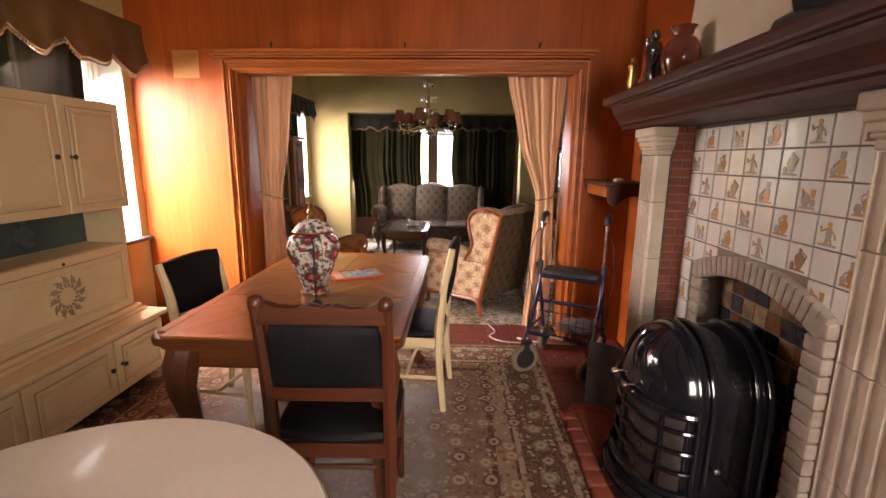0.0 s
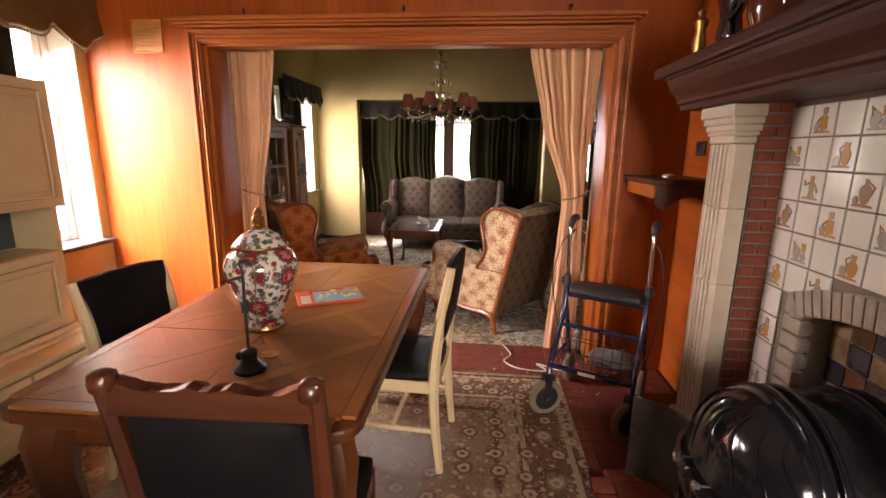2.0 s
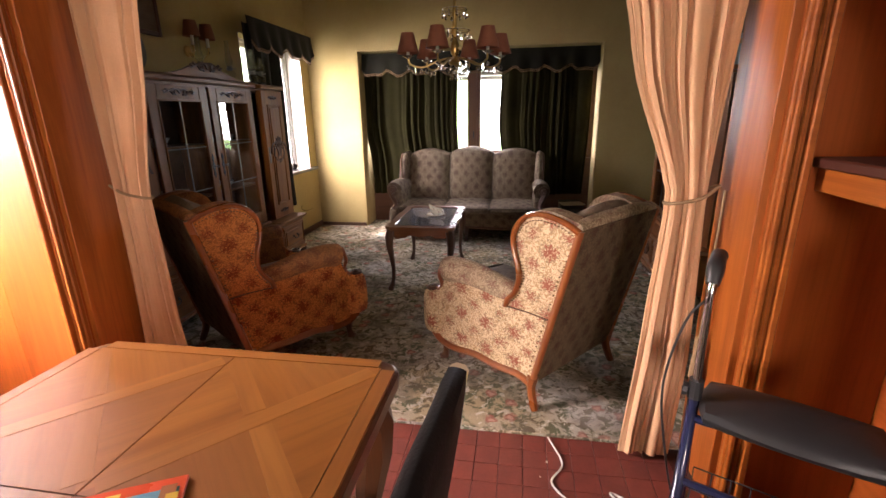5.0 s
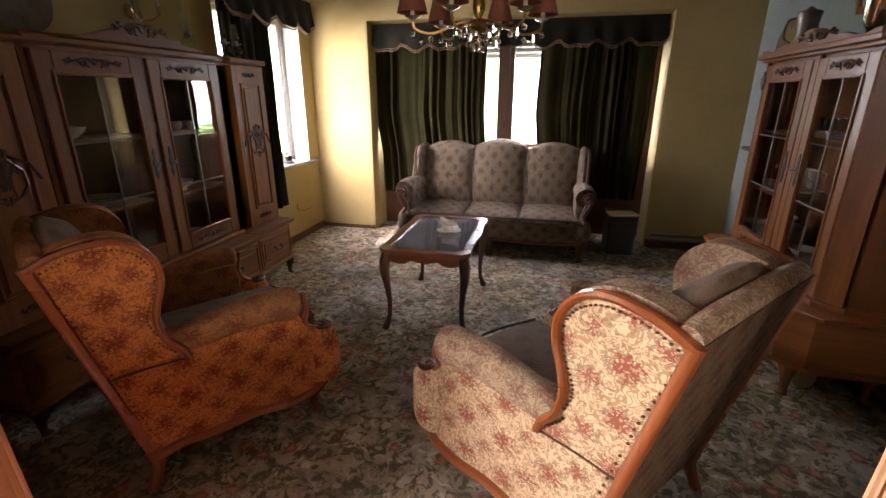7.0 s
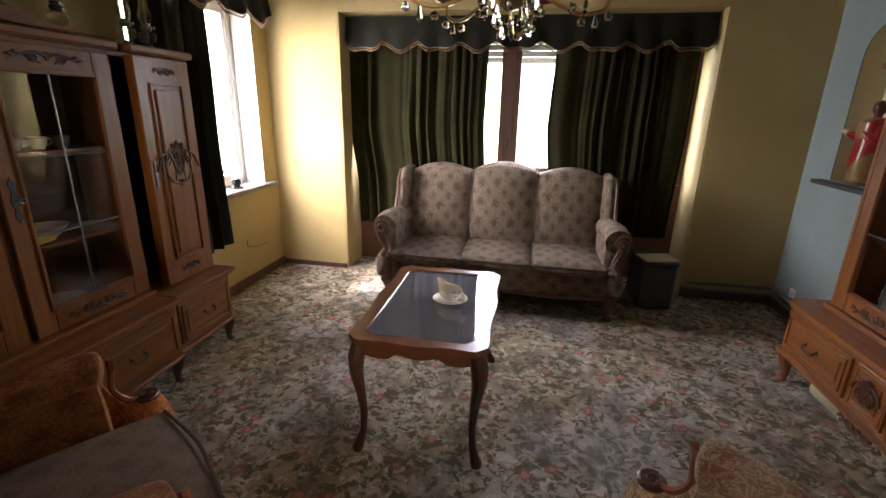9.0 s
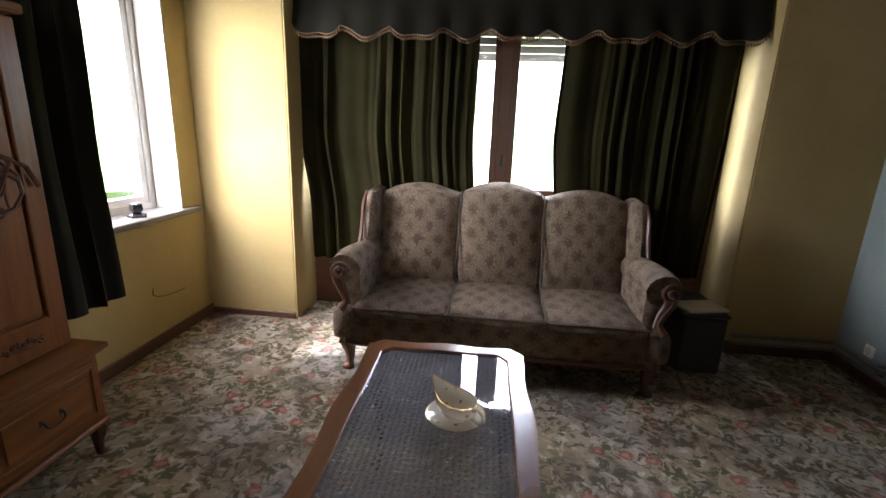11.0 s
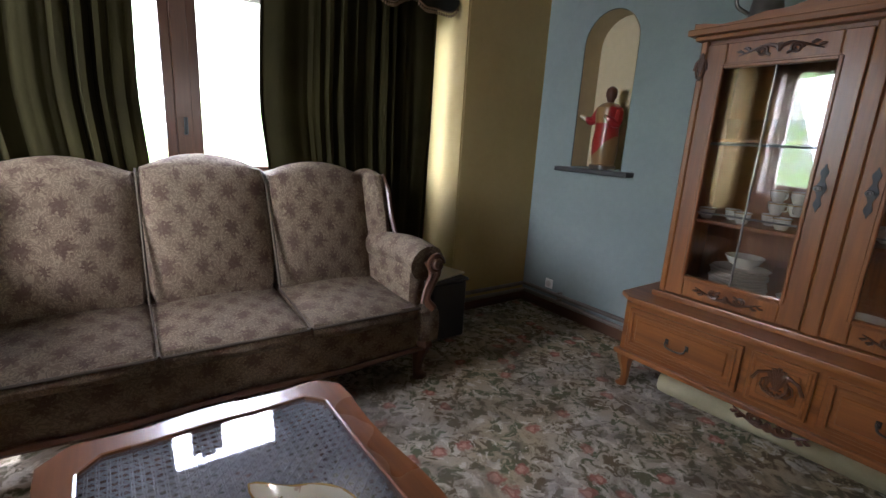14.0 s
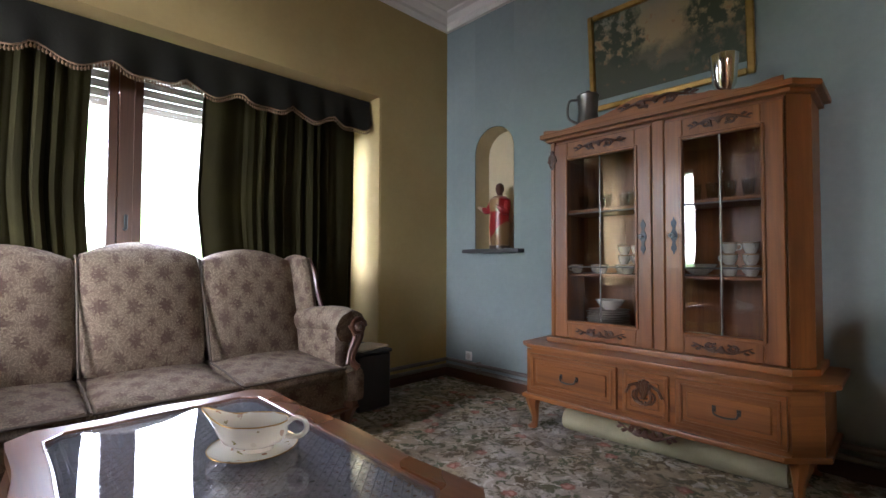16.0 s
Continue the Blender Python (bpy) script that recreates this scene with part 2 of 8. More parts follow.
    col = mixc(nt, calc(nt, "MULTIPLY", thin, 0.8), col, (0.25, 0.25, 0.24))
    col = mixc(nt, calc(nt, "MULTIPLY", span(nt, weave, 0.4, 0.7), 0.25), col, (0.04, 0.03, 0.025))
    nt.links.new(col, b.inputs["Base Color"])
    b.inputs["Roughness"].default_value, b.inputs["Specular IOR Level"].default_value = 0.95, 0.15
    bumped(nt, b, weave, 0.5, 0.004)
    return m


def glass(name, tint=(1, 1, 1), rough=0.0, dust=0.0):
    """A thin pane: clear, with a true surface reflection; dust: pale bluish film, sky sheen included."""
    m, nt, b = start(name)
    clear = node(nt, "BsdfTransparent", {0: rgb(tint)}).outputs[0]
    gloss = node(nt, "BsdfGlossy", {"Roughness": rough}).outputs[0]
    fres = node(nt, "LayerWeight", {"Blend": 0.5}).outputs["Facing"]
    fres = calc(nt, "ADD", calc(nt, "MULTIPLY", calc(nt, "POWER", fres, 4.0), 0.9), 0.07)
    mix = node(nt, "MixShader", {0: fres, 1: clear, 2: gloss}).outputs[0]
    if dust:
        # Dust together with sky reflection and haze, painted as a bluish diffuse layer.
        sheen_film = calc(nt, "MULTIPLY", span(nt, noisef(nt, coords(nt, uv=False), 9.0, 5), 0.2, 0.7), dust * 1.4)
        mix = node(nt, "MixShader", {0: sheen_film, 1: mix, 2: node(nt, "BsdfDiffuse", {0: (0.74, 0.76, 0.84, 1)}).outputs[0]}).outputs[0]
    nt.links.new(mix, nt.nodes["Material Output"].inputs[0])
    return m


def crystal(name):
    m, nt, b = start(name)
    b.inputs["Transmission Weight"].default_value, b.inputs["Roughness"].default_value = 1.0, 0.03
    b.inputs["IOR"].default_value = 1.5
    return m


def spotted(name, base, marks, cell=0.03, share=0.45, rough=0.15, coat=0.5, bloom=0.0):
    """Glazed china with sprigs in several colours."""
    m, nt, b = start(name)
    co = coords(nt, (1 / cell, 1 / cell, 1 / cell), uv=False)
    wob = node(nt, "TexNoise", {"Vector": co, "Scale": 2.2, "Detail": 3.0}).outputs["Color"]
    co2 = node(nt, "VectorMath", {0: co, 1: wob}, operation="ADD").outputs[0]
    v = node(nt, "TexVoronoi", {"Vector": co2, "Scale": 1.0, "Randomness": 1.0})
    ramp = node(nt, "ValToRGB", {0: node(nt, "SeparateColor", {0: v.outputs["Color"]}).outputs[1]})
    ramp.color_ramp.interpolation = "CONSTANT"
    e = ramp.color_ramp.elements
    while len(e) < len(marks):
        e.new(0.5)
    for i, el in enumerate(e):
        el.position, el.color = i / len(marks), rgb(marks[i])
    on = calc(nt, "MULTIPLY", span(nt, v.outputs["Distance"], 0.56, 0.5), span(nt, node(nt, "SeparateColor", {0: v.outputs["Color"]}).outputs[0], share + 0.02, share))
    col = mixc(nt, on, base, ramp.outputs[0])
    if bloom:
        far = node(nt, "TexVoronoi", {"Vector": co2, "Scale": cell / bloom, "Randomness": 0.8}).outputs["Distance"]
        ruffle = noisef(nt, co, 1.4, 3, 0.6)
        rim = calc(nt, "ADD", far, calc(nt, "MULTIPLY", calc(nt, "SUBTRACT", ruffle, 0.5), 0.5))
        col = mixc(nt, calc(nt, "MULTIPLY", span(nt, rim, 0.50, 0.47), span(nt, ruffle, 0.45, 0.5)), col, (0.06, 0.08, 0.065))
        col = mixc(nt, span(nt, rim, 0.36, 0.34), col, (0.22, 0.02, 0.03))
        col = mixc(nt, calc(nt, "MULTIPLY", span(nt, rim, 0.26, 0.22), span(nt, ruffle, 0.44, 0.5)), col, (0.5, 0.2, 0.2))
    nt.links.new(col, b.inputs["Base Color"])
    b.inputs["Roughness"].default_value, b.inputs["Coat Weight"].default_value = rough, coat
    return m


PANEL = wood("orange_veneer", (0.40, 0.092, 0.014), (0.255, 0.054, 0.008), 0.42, 0.0, 14, 0.05, 0.25, 0.2)
CASING = wood("casing_wood", (0.44, 0.125, 0.018), (0.26, 0.062, 0.009), 0.42, 0.05, 20, spec=0.3)
DARKWOOD = wood("mantel_wood", (0.085, 0.018, 0.007), (0.045, 0.010, 0.005), 0.5, 0.0, 18)
TABLEWOOD = wood("table_veneer", (0.29, 0.108, 0.02), (0.19, 0.064, 0.012), 0.36, 0.15, 16, 0.05, 0.2, 0.35)
TABLEDARK = wood("table_frame_wood", (0.13, 0.042, 0.012), (0.07, 0.02, 0.007), 0.34, 0.22)
WALNUT = wood("walnut", (0.2, 0.07, 0.02), (0.11, 0.036, 0.012), 0.3, 0.4)
WALNUT2 = wood("vitrine_wood", (0.29, 0.105, 0.021), (0.155, 0.05, 0.011), 0.38, 0.15)
HUTCHWOOD = wood("wall_unit_wood", (0.255, 0.096, 0.017), (0.135, 0.046, 0.008), 0.42, 0.08, spec=0.3)
CARVED = wood("carved_walnut", (0.1, 0.036, 0.013), (0.05, 0.018, 0.008), 0.4, 0.25)
CHAIRWOOD = wood("beech_trim", (0.3, 0.09, 0.022), (0.18, 0.05, 0.013), 0.28, 0.45)
CHAIRLEG = wood("beech_leg", (0.13, 0.042, 0.014), (0.075, 0.024, 0.009), 0.32, 0.35)
FRONTCHAIR = wood("chair_wood", (0.095, 0.026, 0.009), (0.05, 0.014, 0.006), 0.34, 0.25)
WINDOWWOOD = wood("window_wood", (0.16, 0.065, 0.03), (0.1, 0.04, 0.02), 0.5, 0.05)
CREAMPAINT = plain("cream_paint", (0.68, 0.55, 0.32), (0.6, 0.47, 0.26), 0.42, 0, 4, 40, 0.08, 0.1)
GRILLEPAINT = plain("grille_paint", (0.5, 0.22, 0.055), (0.42, 0.17, 0.04), 0.45, 0, 6, 60, 0.05)
CREAMEDGE = plain("worn_cream_paint", (0.36, 0.27, 0.15), (0.2, 0.14, 0.075), 0.5, 0, 6, 50, 0.1)
LAMINATE = plain("cream_laminate", (0.72, 0.67, 0.56), (0.68, 0.62, 0.5), 0.42, 0, 2, 80, 0.03, 0.05)
OCHRE = plain("ochre_plaster", (0.46, 0.36, 0.15), (0.38, 0.285, 0.105), 0.85, 0, 1.3, 30, 0.2, var=0.1)
BLUE = plain("blue_plaster", (0.265, 0.325, 0.318), (0.215, 0.268, 0.262), 0.85, 0, 1.2, 30, 0.2, var=0.14)
WHITE = plain("white_plaster", (0.74, 0.72, 0.66), (0.66, 0.63, 0.56), 0.8, 0, 1.5, 25, 0.2, var=0.08)
NICHE = plain("niche_plaster", (0.6, 0.52, 0.34), (0.5, 0.44, 0.27), 0.85, 0, 2, 25, 0.2)
HOOD = plain("hood_plaster", (0.68, 0.62, 0.47), (0.6, 0.53, 0.38), 0.85, 0, 2, 20, 0.3)
STONE = plain("pale_stone", (0.62, 0.54, 0.43), (0.5, 0.42, 0.32), 0.75, 0, 5, 45, 0.4, var=0.2)
BRICKM = plain("red_brick", (0.27, 0.062, 0.032), (0.17, 0.04, 0.022), 0.8, 0, 9, 60, 0.5, var=0.3)
MORTAR = plain("mortar", (0.24, 0.2, 0.16), (0.15, 0.125, 0.1), 0.95, 0, 8, 60, 0.5)
GLAZEBRICK = plain("glazed_brick", (0.43, 0.37, 0.3), (0.28, 0.22, 0.17), 0.35, 0, 14, 60, 0.25, 0.3)
TILE = plain("white_tile", (0.78, 0.77, 0.71), (0.71, 0.69, 0.63), 0.16, 0, 4, 90, 0.03, 0.4)
MOTIFS = [plain("tile_ochre", (0.55, 0.33, 0.11), (0.42, 0.22, 0.07), 0.2, coat=0.4), plain("tile_grey", (0.42, 0.38, 0.33), (0.3, 0.26, 0.22), 0.2, coat=0.4),
          plain("tile_brown", (0.36, 0.22, 0.13), (0.25, 0.15, 0.1), 0.2, coat=0.4)]
FIRETILE = [plain("fire_tile_brown", (0.19, 0.075, 0.03), (0.06, 0.03, 0.02), 0.18, 0, 12, 40, 0.1, 0.5), plain("fire_tile_dark", (0.05, 0.045, 0.05), (0.02, 0.02, 0.025), 0.18, 0, 12, 40, 0.1, 0.5),
            plain("fire_tile_tan", (0.33, 0.23, 0.12), (0.12, 0.07, 0.04), 0.18, 0, 12, 40, 0.1, 0.5)]
REDTILE = plain("red_floor_tile", (0.17, 0.04, 0.028), (0.11, 0.027, 0.021), 0.45, 0, 7, 70, 0.15, var=0.25)
REDJOINT = plain("floor_joint", (0.09, 0.04, 0.032), (0.06, 0.03, 0.025), 0.9)
ENAMEL = plain("black_enamel", (0.006, 0.006, 0.009), (0.01, 0.01, 0.013), 0.12, 0, 4, 60, 0.02, 0.35, spec=0.4)
IRON = plain("dull_iron", (0.05, 0.048, 0.05), (0.03, 0.03, 0.03), 0.45, 0.6, 12, 60, 0.2)
MICA = plain("sooty_mica", (0.05, 0.04, 0.035), (0.024, 0.02, 0.018), 0.25, 0.1, 10, 60, 0.1, 0.2)
CHROME = plain("chrome", (0.75, 0.75, 0.76), (0.65, 0.65, 0.67), 0.15, 1.0, 5, 60, 0.0)
BRASS = plain("brass", (0.5, 0.33, 0.11), (0.35, 0.22, 0.07), 0.3, 1.0, 12, 60, 0.05)
PEWTER = plain("pewter", (0.22, 0.21, 0.2), (0.13, 0.125, 0.12), 0.35, 0.9, 12, 60, 0.1)
SILVER = plain("silver", (0.72, 0.69, 0.62), (0.6, 0.56, 0.48), 0.16, 1.0, 8, 60, 0.02)
BLUEFRAME = plain("navy_tube", (0.02, 0.025, 0.075), (0.015, 0.018, 0.05), 0.25, 0.1, 6, 60, 0.02, 0.5)
RUBBER = plain("beige_tyre", (0.23, 0.19, 0.125), (0.16, 0.13, 0.085), 0.75)
BLACKPLASTIC = plain("black_plastic", (0.018, 0.018, 0.02), (0.028, 0.027, 0.027), 0.5)
BLACKLEATHER = plain("black_leather", (0.006, 0.006, 0.007), (0.011, 0.010, 0.010), 0.55, 0, 5, 130, 0.25, spec=0.12)
VELVET = plain("green_velvet", (0.022, 0.0195, 0.006), (0.012, 0.0105, 0.004), 0.9, 0, 2.5, 90, 0.15, sheen=0.0, spec=0.08)
VELVETDARK = plain("dark_velvet", (0.016, 0.015, 0.009), (0.01, 0.01, 0.007), 0.9, 0, 2.5, 90, 0.15, sheen=0.08, spec=0.1)
GOLDVELVET = plain("brown_velvet", (0.12, 0.066, 0.017), (0.075, 0.04, 0.011), 0.85, 0, 3, 90, 0.15, sheen=0.1, spec=0.1)
FRINGE = plain("gold_fringe", (0.19, 0.115, 0.05), (0.12, 0.07, 0.03), 0.9, 0, 12, 120, 0.4, sheen=0.2)
SALMON = plain("salmon_curtain", (0.62, 0.375, 0.215), (0.55, 0.315, 0.17), 0.85, 0, 2.5, 150, 0.2, sheen=0.1, spec=0.15)
CORD = plain("cord", (0.33, 0.22, 0.11), (0.24, 0.15, 0.08), 0.9)
FABRIC = figured("tapestry", (0.63, 0.48, 0.30), (0.24, 0.055, 0.03), (0.29, 0.17, 0.075), 0.108, (0.46, 0.33, 0.2), 0.2, 1.0, (0.19, 0.14, 0.08))
# The cream tapestry again, with warm bounced light put into its colour.
FABRICWARMLIT = figured("orange_tapestry", (0.62, 0.225, 0.058), (0.2, 0.03, 0.012), (0.31, 0.1, 0.025), 0.108, (0.45, 0.18, 0.06), 0.2, 1.0, (0.2, 0.08, 0.028))
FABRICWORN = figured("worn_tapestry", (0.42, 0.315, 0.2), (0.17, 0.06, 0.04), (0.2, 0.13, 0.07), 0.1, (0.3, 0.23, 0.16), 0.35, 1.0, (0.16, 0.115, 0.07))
# Darkened copy of the tapestry; shade on the outside back is in the colour.
FABRICSHADED = figured("dusty_tapestry", (0.17, 0.115, 0.062), (0.075, 0.026, 0.016), (0.08, 0.05, 0.026), 0.092, (0.1, 0.07, 0.045), 0.35, 0.85, (0.065, 0.05, 0.032))
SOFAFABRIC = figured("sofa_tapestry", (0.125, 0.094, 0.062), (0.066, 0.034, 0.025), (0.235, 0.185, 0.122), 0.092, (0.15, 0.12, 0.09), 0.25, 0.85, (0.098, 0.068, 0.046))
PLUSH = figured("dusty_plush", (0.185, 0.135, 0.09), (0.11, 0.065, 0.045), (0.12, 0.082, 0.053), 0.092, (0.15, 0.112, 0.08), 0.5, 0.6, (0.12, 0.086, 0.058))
# Worn tapestry of the left chair, the same warm light in its colour.
FABRICWORNLIT = figured("rust_tapestry", (0.36, 0.15, 0.05), (0.14, 0.03, 0.014), (0.19, 0.075, 0.026), 0.1, (0.24, 0.14, 0.075), 0.45, 0.9, (0.14, 0.07, 0.032))
BRASSDARK = plain("dark_brass", (0.16, 0.095, 0.04), (0.09, 0.05, 0.025), 0.35, 0.8, 20, 60, 0.05)
CHAIRSEAM = plain("seam_thread", (0.1, 0.05, 0.025), (0.06, 0.03, 0.015), 0.9)
PIPING = plain("piping", (0.1, 0.078, 0.055), (0.055, 0.042, 0.03), 0.9)
SHADE = plain("lamp_shade", (0.25, 0.088, 0.045), (0.18, 0.06, 0.032), 0.85)
CHINA = spotted("flowered_china", (0.6, 0.57, 0.5), ((0.26, 0.03, 0.04), (0.05, 0.1, 0.06), (0.3, 0.1, 0.11), (0.1, 0.12, 0.16), (0.09, 0.14, 0.07), (0.2, 0.22, 0.16)), 0.019, 0.7, bloom=0.085)
CUPCHINA = spotted("sprigged_china", (0.74, 0.71, 0.62), ((0.4, 0.22, 0.15), (0.3, 0.27, 0.12)), 0.012, 0.09)
WHITECHINA = plain("white_china", (0.68, 0.65, 0.57), (0.6, 0.57, 0.48), 0.18, coat=0.5, bump=0.0)
GILT = plain("gilt", (0.48, 0.31, 0.1), (0.33, 0.2, 0.06), 0.32, 1.0, 20, 60, 0.1)
REDGLAZE = plain("oxblood_glaze", (0.16, 0.035, 0.018), (0.09, 0.02, 0.012), 0.12, 0, 6, 60, 0.03, 0.7)
BLACKGLAZE = plain("black_glaze", (0.014, 0.014, 0.017), (0.025, 0.022, 0.02), 0.2, coat=0.5)
REDCLOTH = plain("painted_red", (0.36, 0.02, 0.02), (0.25, 0.015, 0.015), 0.25, coat=0.4)
SILLSTONE = plain("sill_stone", (0.2, 0.19, 0.18), (0.12, 0.115, 0.11), 0.35, 0, 8, 50, 0.15, 0.2)
SLATE = plain("dark_slate", (0.06, 0.06, 0.062), (0.04, 0.04, 0.043), 0.5)
STAIN = plain("brown_stain", (0.2, 0.13, 0.05), (0.13, 0.08, 0.03), 0.9)
PIPE = plain("old_pipe", (0.19, 0.17, 0.145), (0.12, 0.1, 0.085), 0.5)
SKIRT = wood("skirting_wood", (0.13, 0.06, 0.03), (0.08, 0.035, 0.018), 0.5, 0.05)
PVC = plain("white_window_frame", (0.74, 0.73, 0.70), (0.68, 0.67, 0.63), 0.35, bump=0.02)
SHUTTER = plain("shutter_slat", (0.5, 0.47, 0.38), (0.42, 0.39, 0.31), 0.5)
LAWN = plain("lawn", (0.07, 0.12, 0.03), (0.05, 0.09, 0.025), 0.95, 0, 0.5, 8, 0.5)
CARPET = pile_carpet("floral_carpet")
GLASS, LAMPGLASS, CRYSTAL = glass("window_glass"), glass("lamp_glass", (0.93, 0.95, 0.93)), crystal("crystal")
TABLEGLASS = glass("table_glass", (0.88, 0.9, 0.95), 0.03, 0.06)
CANE = plain("woven_cane", (0.5, 0.46, 0.42), (0.38, 0.34, 0.3), 0.6)
PAPERRED = plain("magazine_red", (0.62, 0.07, 0.02), (0.6, 0.1, 0.03), 0.3, bump=0.0, coat=0.3)
PAPERS = [plain("print_blue", (0.12, 0.35, 0.5), None, 0.3, bump=0.0), plain("print_yellow", (0.7, 0.48, 0.06), None, 0.3, bump=0.0), plain("print_cream", (0.7, 0.62, 0.45), None, 0.3, bump=0.0), plain("print_brown", (0.3, 0.12, 0.05), None, 0.3, bump=0.0)]
CABLE = plain("white_cable", (0.6, 0.57, 0.52), None, 0.5)
GREYBOX = plain("dark_metal_box", (0.02, 0.02, 0.021), (0.013, 0.013, 0.014), 0.45)
MATTING = plain("rolled_mat", (0.42, 0.39, 0.24), (0.3, 0.28, 0.17), 0.9, 0, 5, 70, 0.5)


# ---- shaping tools ----
def finish(bm, smooth=False):
    bmesh.ops.recalc_face_normals(bm, faces=bm.faces)
    if smooth:
        for f in bm.faces:
            f.smooth = True
    return bm


def lay_uv(me):
    """UV in metres from the dominant axis, the long side of the mesh upright."""
    if not me.polygons:
        return
    co = np.empty(len(me.vertices) * 3)
    me.vertices.foreach_get("co", co)
    co = co.reshape(-1, 3)
    size = co.max(0) - co.min(0)
    nor = np.empty(len(me.polygons) * 3)
    me.polygons.foreach_get("normal", nor)
    axis = np.abs(nor.reshape(-1, 3)).argmax(1)
    tot = np.empty(len(me.polygons), dtype=np.int64)
    me.polygons.foreach_get("loop_total", tot)
    vi = np.empty(len(me.loops), dtype=np.int64)
    me.loops.foreach_get("vertex_index", vi)
    pair = np.array([(1, 2), (0, 2), (0, 1)])
    for a in range(3):
        if size[pair[a][0]] > size[pair[a][1]]:
            pair[a] = pair[a][::-1]
    la = np.repeat(axis, tot)
    uv = np.stack((co[vi, pair[la, 0]], co[vi, pair[la, 1]]), 1)
    me.uv_layers.new(name="UVMap").data.foreach_set("uv", uv.astype(np.float32).ravel())


def mesh(name, bm, material, smooth=False):
    finish(bm, smooth)
    me = bpy.data.meshes.new(name)
    bm.to_mesh(me)
    bm.free()
    me.materials.append(material)
    lay_uv(me)
    if smooth:
        me.set_sharp_from_angle(angle=radians(42))
    return me


def part(name, bm, material, parent, label="", smooth=False, m=None):
    ob = new(name, mesh(name, bm, material, smooth))
    ob.parent = parent
    if m is not None:
        ob.matrix_basis = m
    return tagged(ob, label)


def thing(name, label, category, m=None, group=""):
    ob = new(name)
    ob.empty_display_size = 0.05
    if m is not None:
        ob.matrix_basis = m
    return tagged(ob, label, category, group)


def solo(name, bm, material, label, category, m=None, smooth=False, group=""):
    ob = new(name, mesh(name, bm, material, smooth))
    if m is not None:
        ob.matrix_basis = m
    return tagged(ob, label, category, group)


def structure(name, bm, material, label="", smooth=False):
    return tagged(new(name, mesh(name, bm, material, smooth)), label, kind="structure")


def box(lo, hi, bev=0.0, bm=None, seg=1):
    own = bmesh.new()
    r = bmesh.ops.create_cube(own, size=1.0)
    for v in r["verts"]:
        v.co = Vector([lo[i] + (v.co[i] + 0.5) * (hi[i] - lo[i]) for i in range(3)])
    if bev:
        bmesh.ops.bevel(own, geom=own.edges[:], offset=bev, segments=seg, affect="EDGES", profile=0.6)
    return join(bm, own)


def join(bm, own, m=None):
    if m is not None:
        own.transform(m)
    if bm is None:
        return own
    keep = {v: bm.verts.new(v.co) for v in own.verts}
    for f in own.faces:
        try:
            bm.faces.new([keep[v] for v in f.verts]).smooth = f.smooth
        except ValueError:
            pass
    own.free()
    return bm


def boxes(*pairs, bev=0.0):
    bm = bmesh.new()
    for lo, hi in pairs:
        box(lo, hi, bev, bm)
    return bm


def lathe(prof, n=24, bm=None, at=(0, 0, 0), cap=True, wave=0.0, lobes=0):
    """A turned body from (radius, height) pairs."""
    own = bmesh.new()
    rings = []
    for r, z in prof:
        rings.append([own.verts.new((r * (1 + wave * math.cos(lobes * a)) * math.cos(a) + at[0], r * (1 + wave * math.cos(lobes * a)) * math.sin(a) + at[1], z + at[2]))
                      for a in (2 * math.pi * i / n for i in range(n))])
    for a, b in zip(rings, rings[1:]):
        for i in range(n):
            own.faces.new((a[i], a[(i + 1) % n], b[(i + 1) % n], b[i]))
    if cap:
        own.faces.new(rings[0])
        own.faces.new(rings[-1])
    return join(bm, own)


def tube(pts, rad, n=8, bm=None, cap=True, flat=1.0):
    """A round bar along points; rad: one number or one for each point."""
    own = bmesh.new()
    pts = [Vector(p) for p in pts]
    rads = rad if isinstance(rad, (list, tuple)) else [rad] * len(pts)
    d0 = (pts[1] - pts[0]).normalized()
    up = Vector((0, 0, 1)) if abs(d0.z) < 0.9 else Vector((1, 0, 0))
    side = d0.cross(up).normalized()
    rings = []
    for i, p in enumerate(pts):
        d = (pts[min(i + 1, len(pts) - 1)] - pts[max(i - 1, 0)]).normalized()
        side = (side - d * side.dot(d)).normalized()
        o = d.cross(side)
        rings.append([own.verts.new(p + rads[i] * (side * math.cos(a) + o * flat * math.sin(a))) for a in (2 * math.pi * k / n for k in range(n))])
    for a, b in zip(rings, rings[1:]):
        for k in range(n):
            own.faces.new((a[k], a[(k + 1) % n], b[(k + 1) % n], b[k]))
    if cap:
        own.faces.new(rings[0])
        own.faces.new(rings[-1])
    return join(bm, own)


def curve(pts, n=6):
    """A smooth line through points."""
    pts = [Vector(p) for p in pts]
    ext = [2 * pts[0] - pts[1]] + pts + [2 * pts[-1] - pts[-2]]
    out = []
    for i in range(1, len(ext) - 2):
        a, b, c, d = ext[i - 1:i + 3]
        for k in range(n):
            t = k / n
            out.append(0.5 * ((2 * b) + (c - a) * t + (2 * a - 5 * b + 4 * c - d) * t * t + (3 * b - a - 3 * c + d) * t ** 3))
    return out + [pts[-1]]


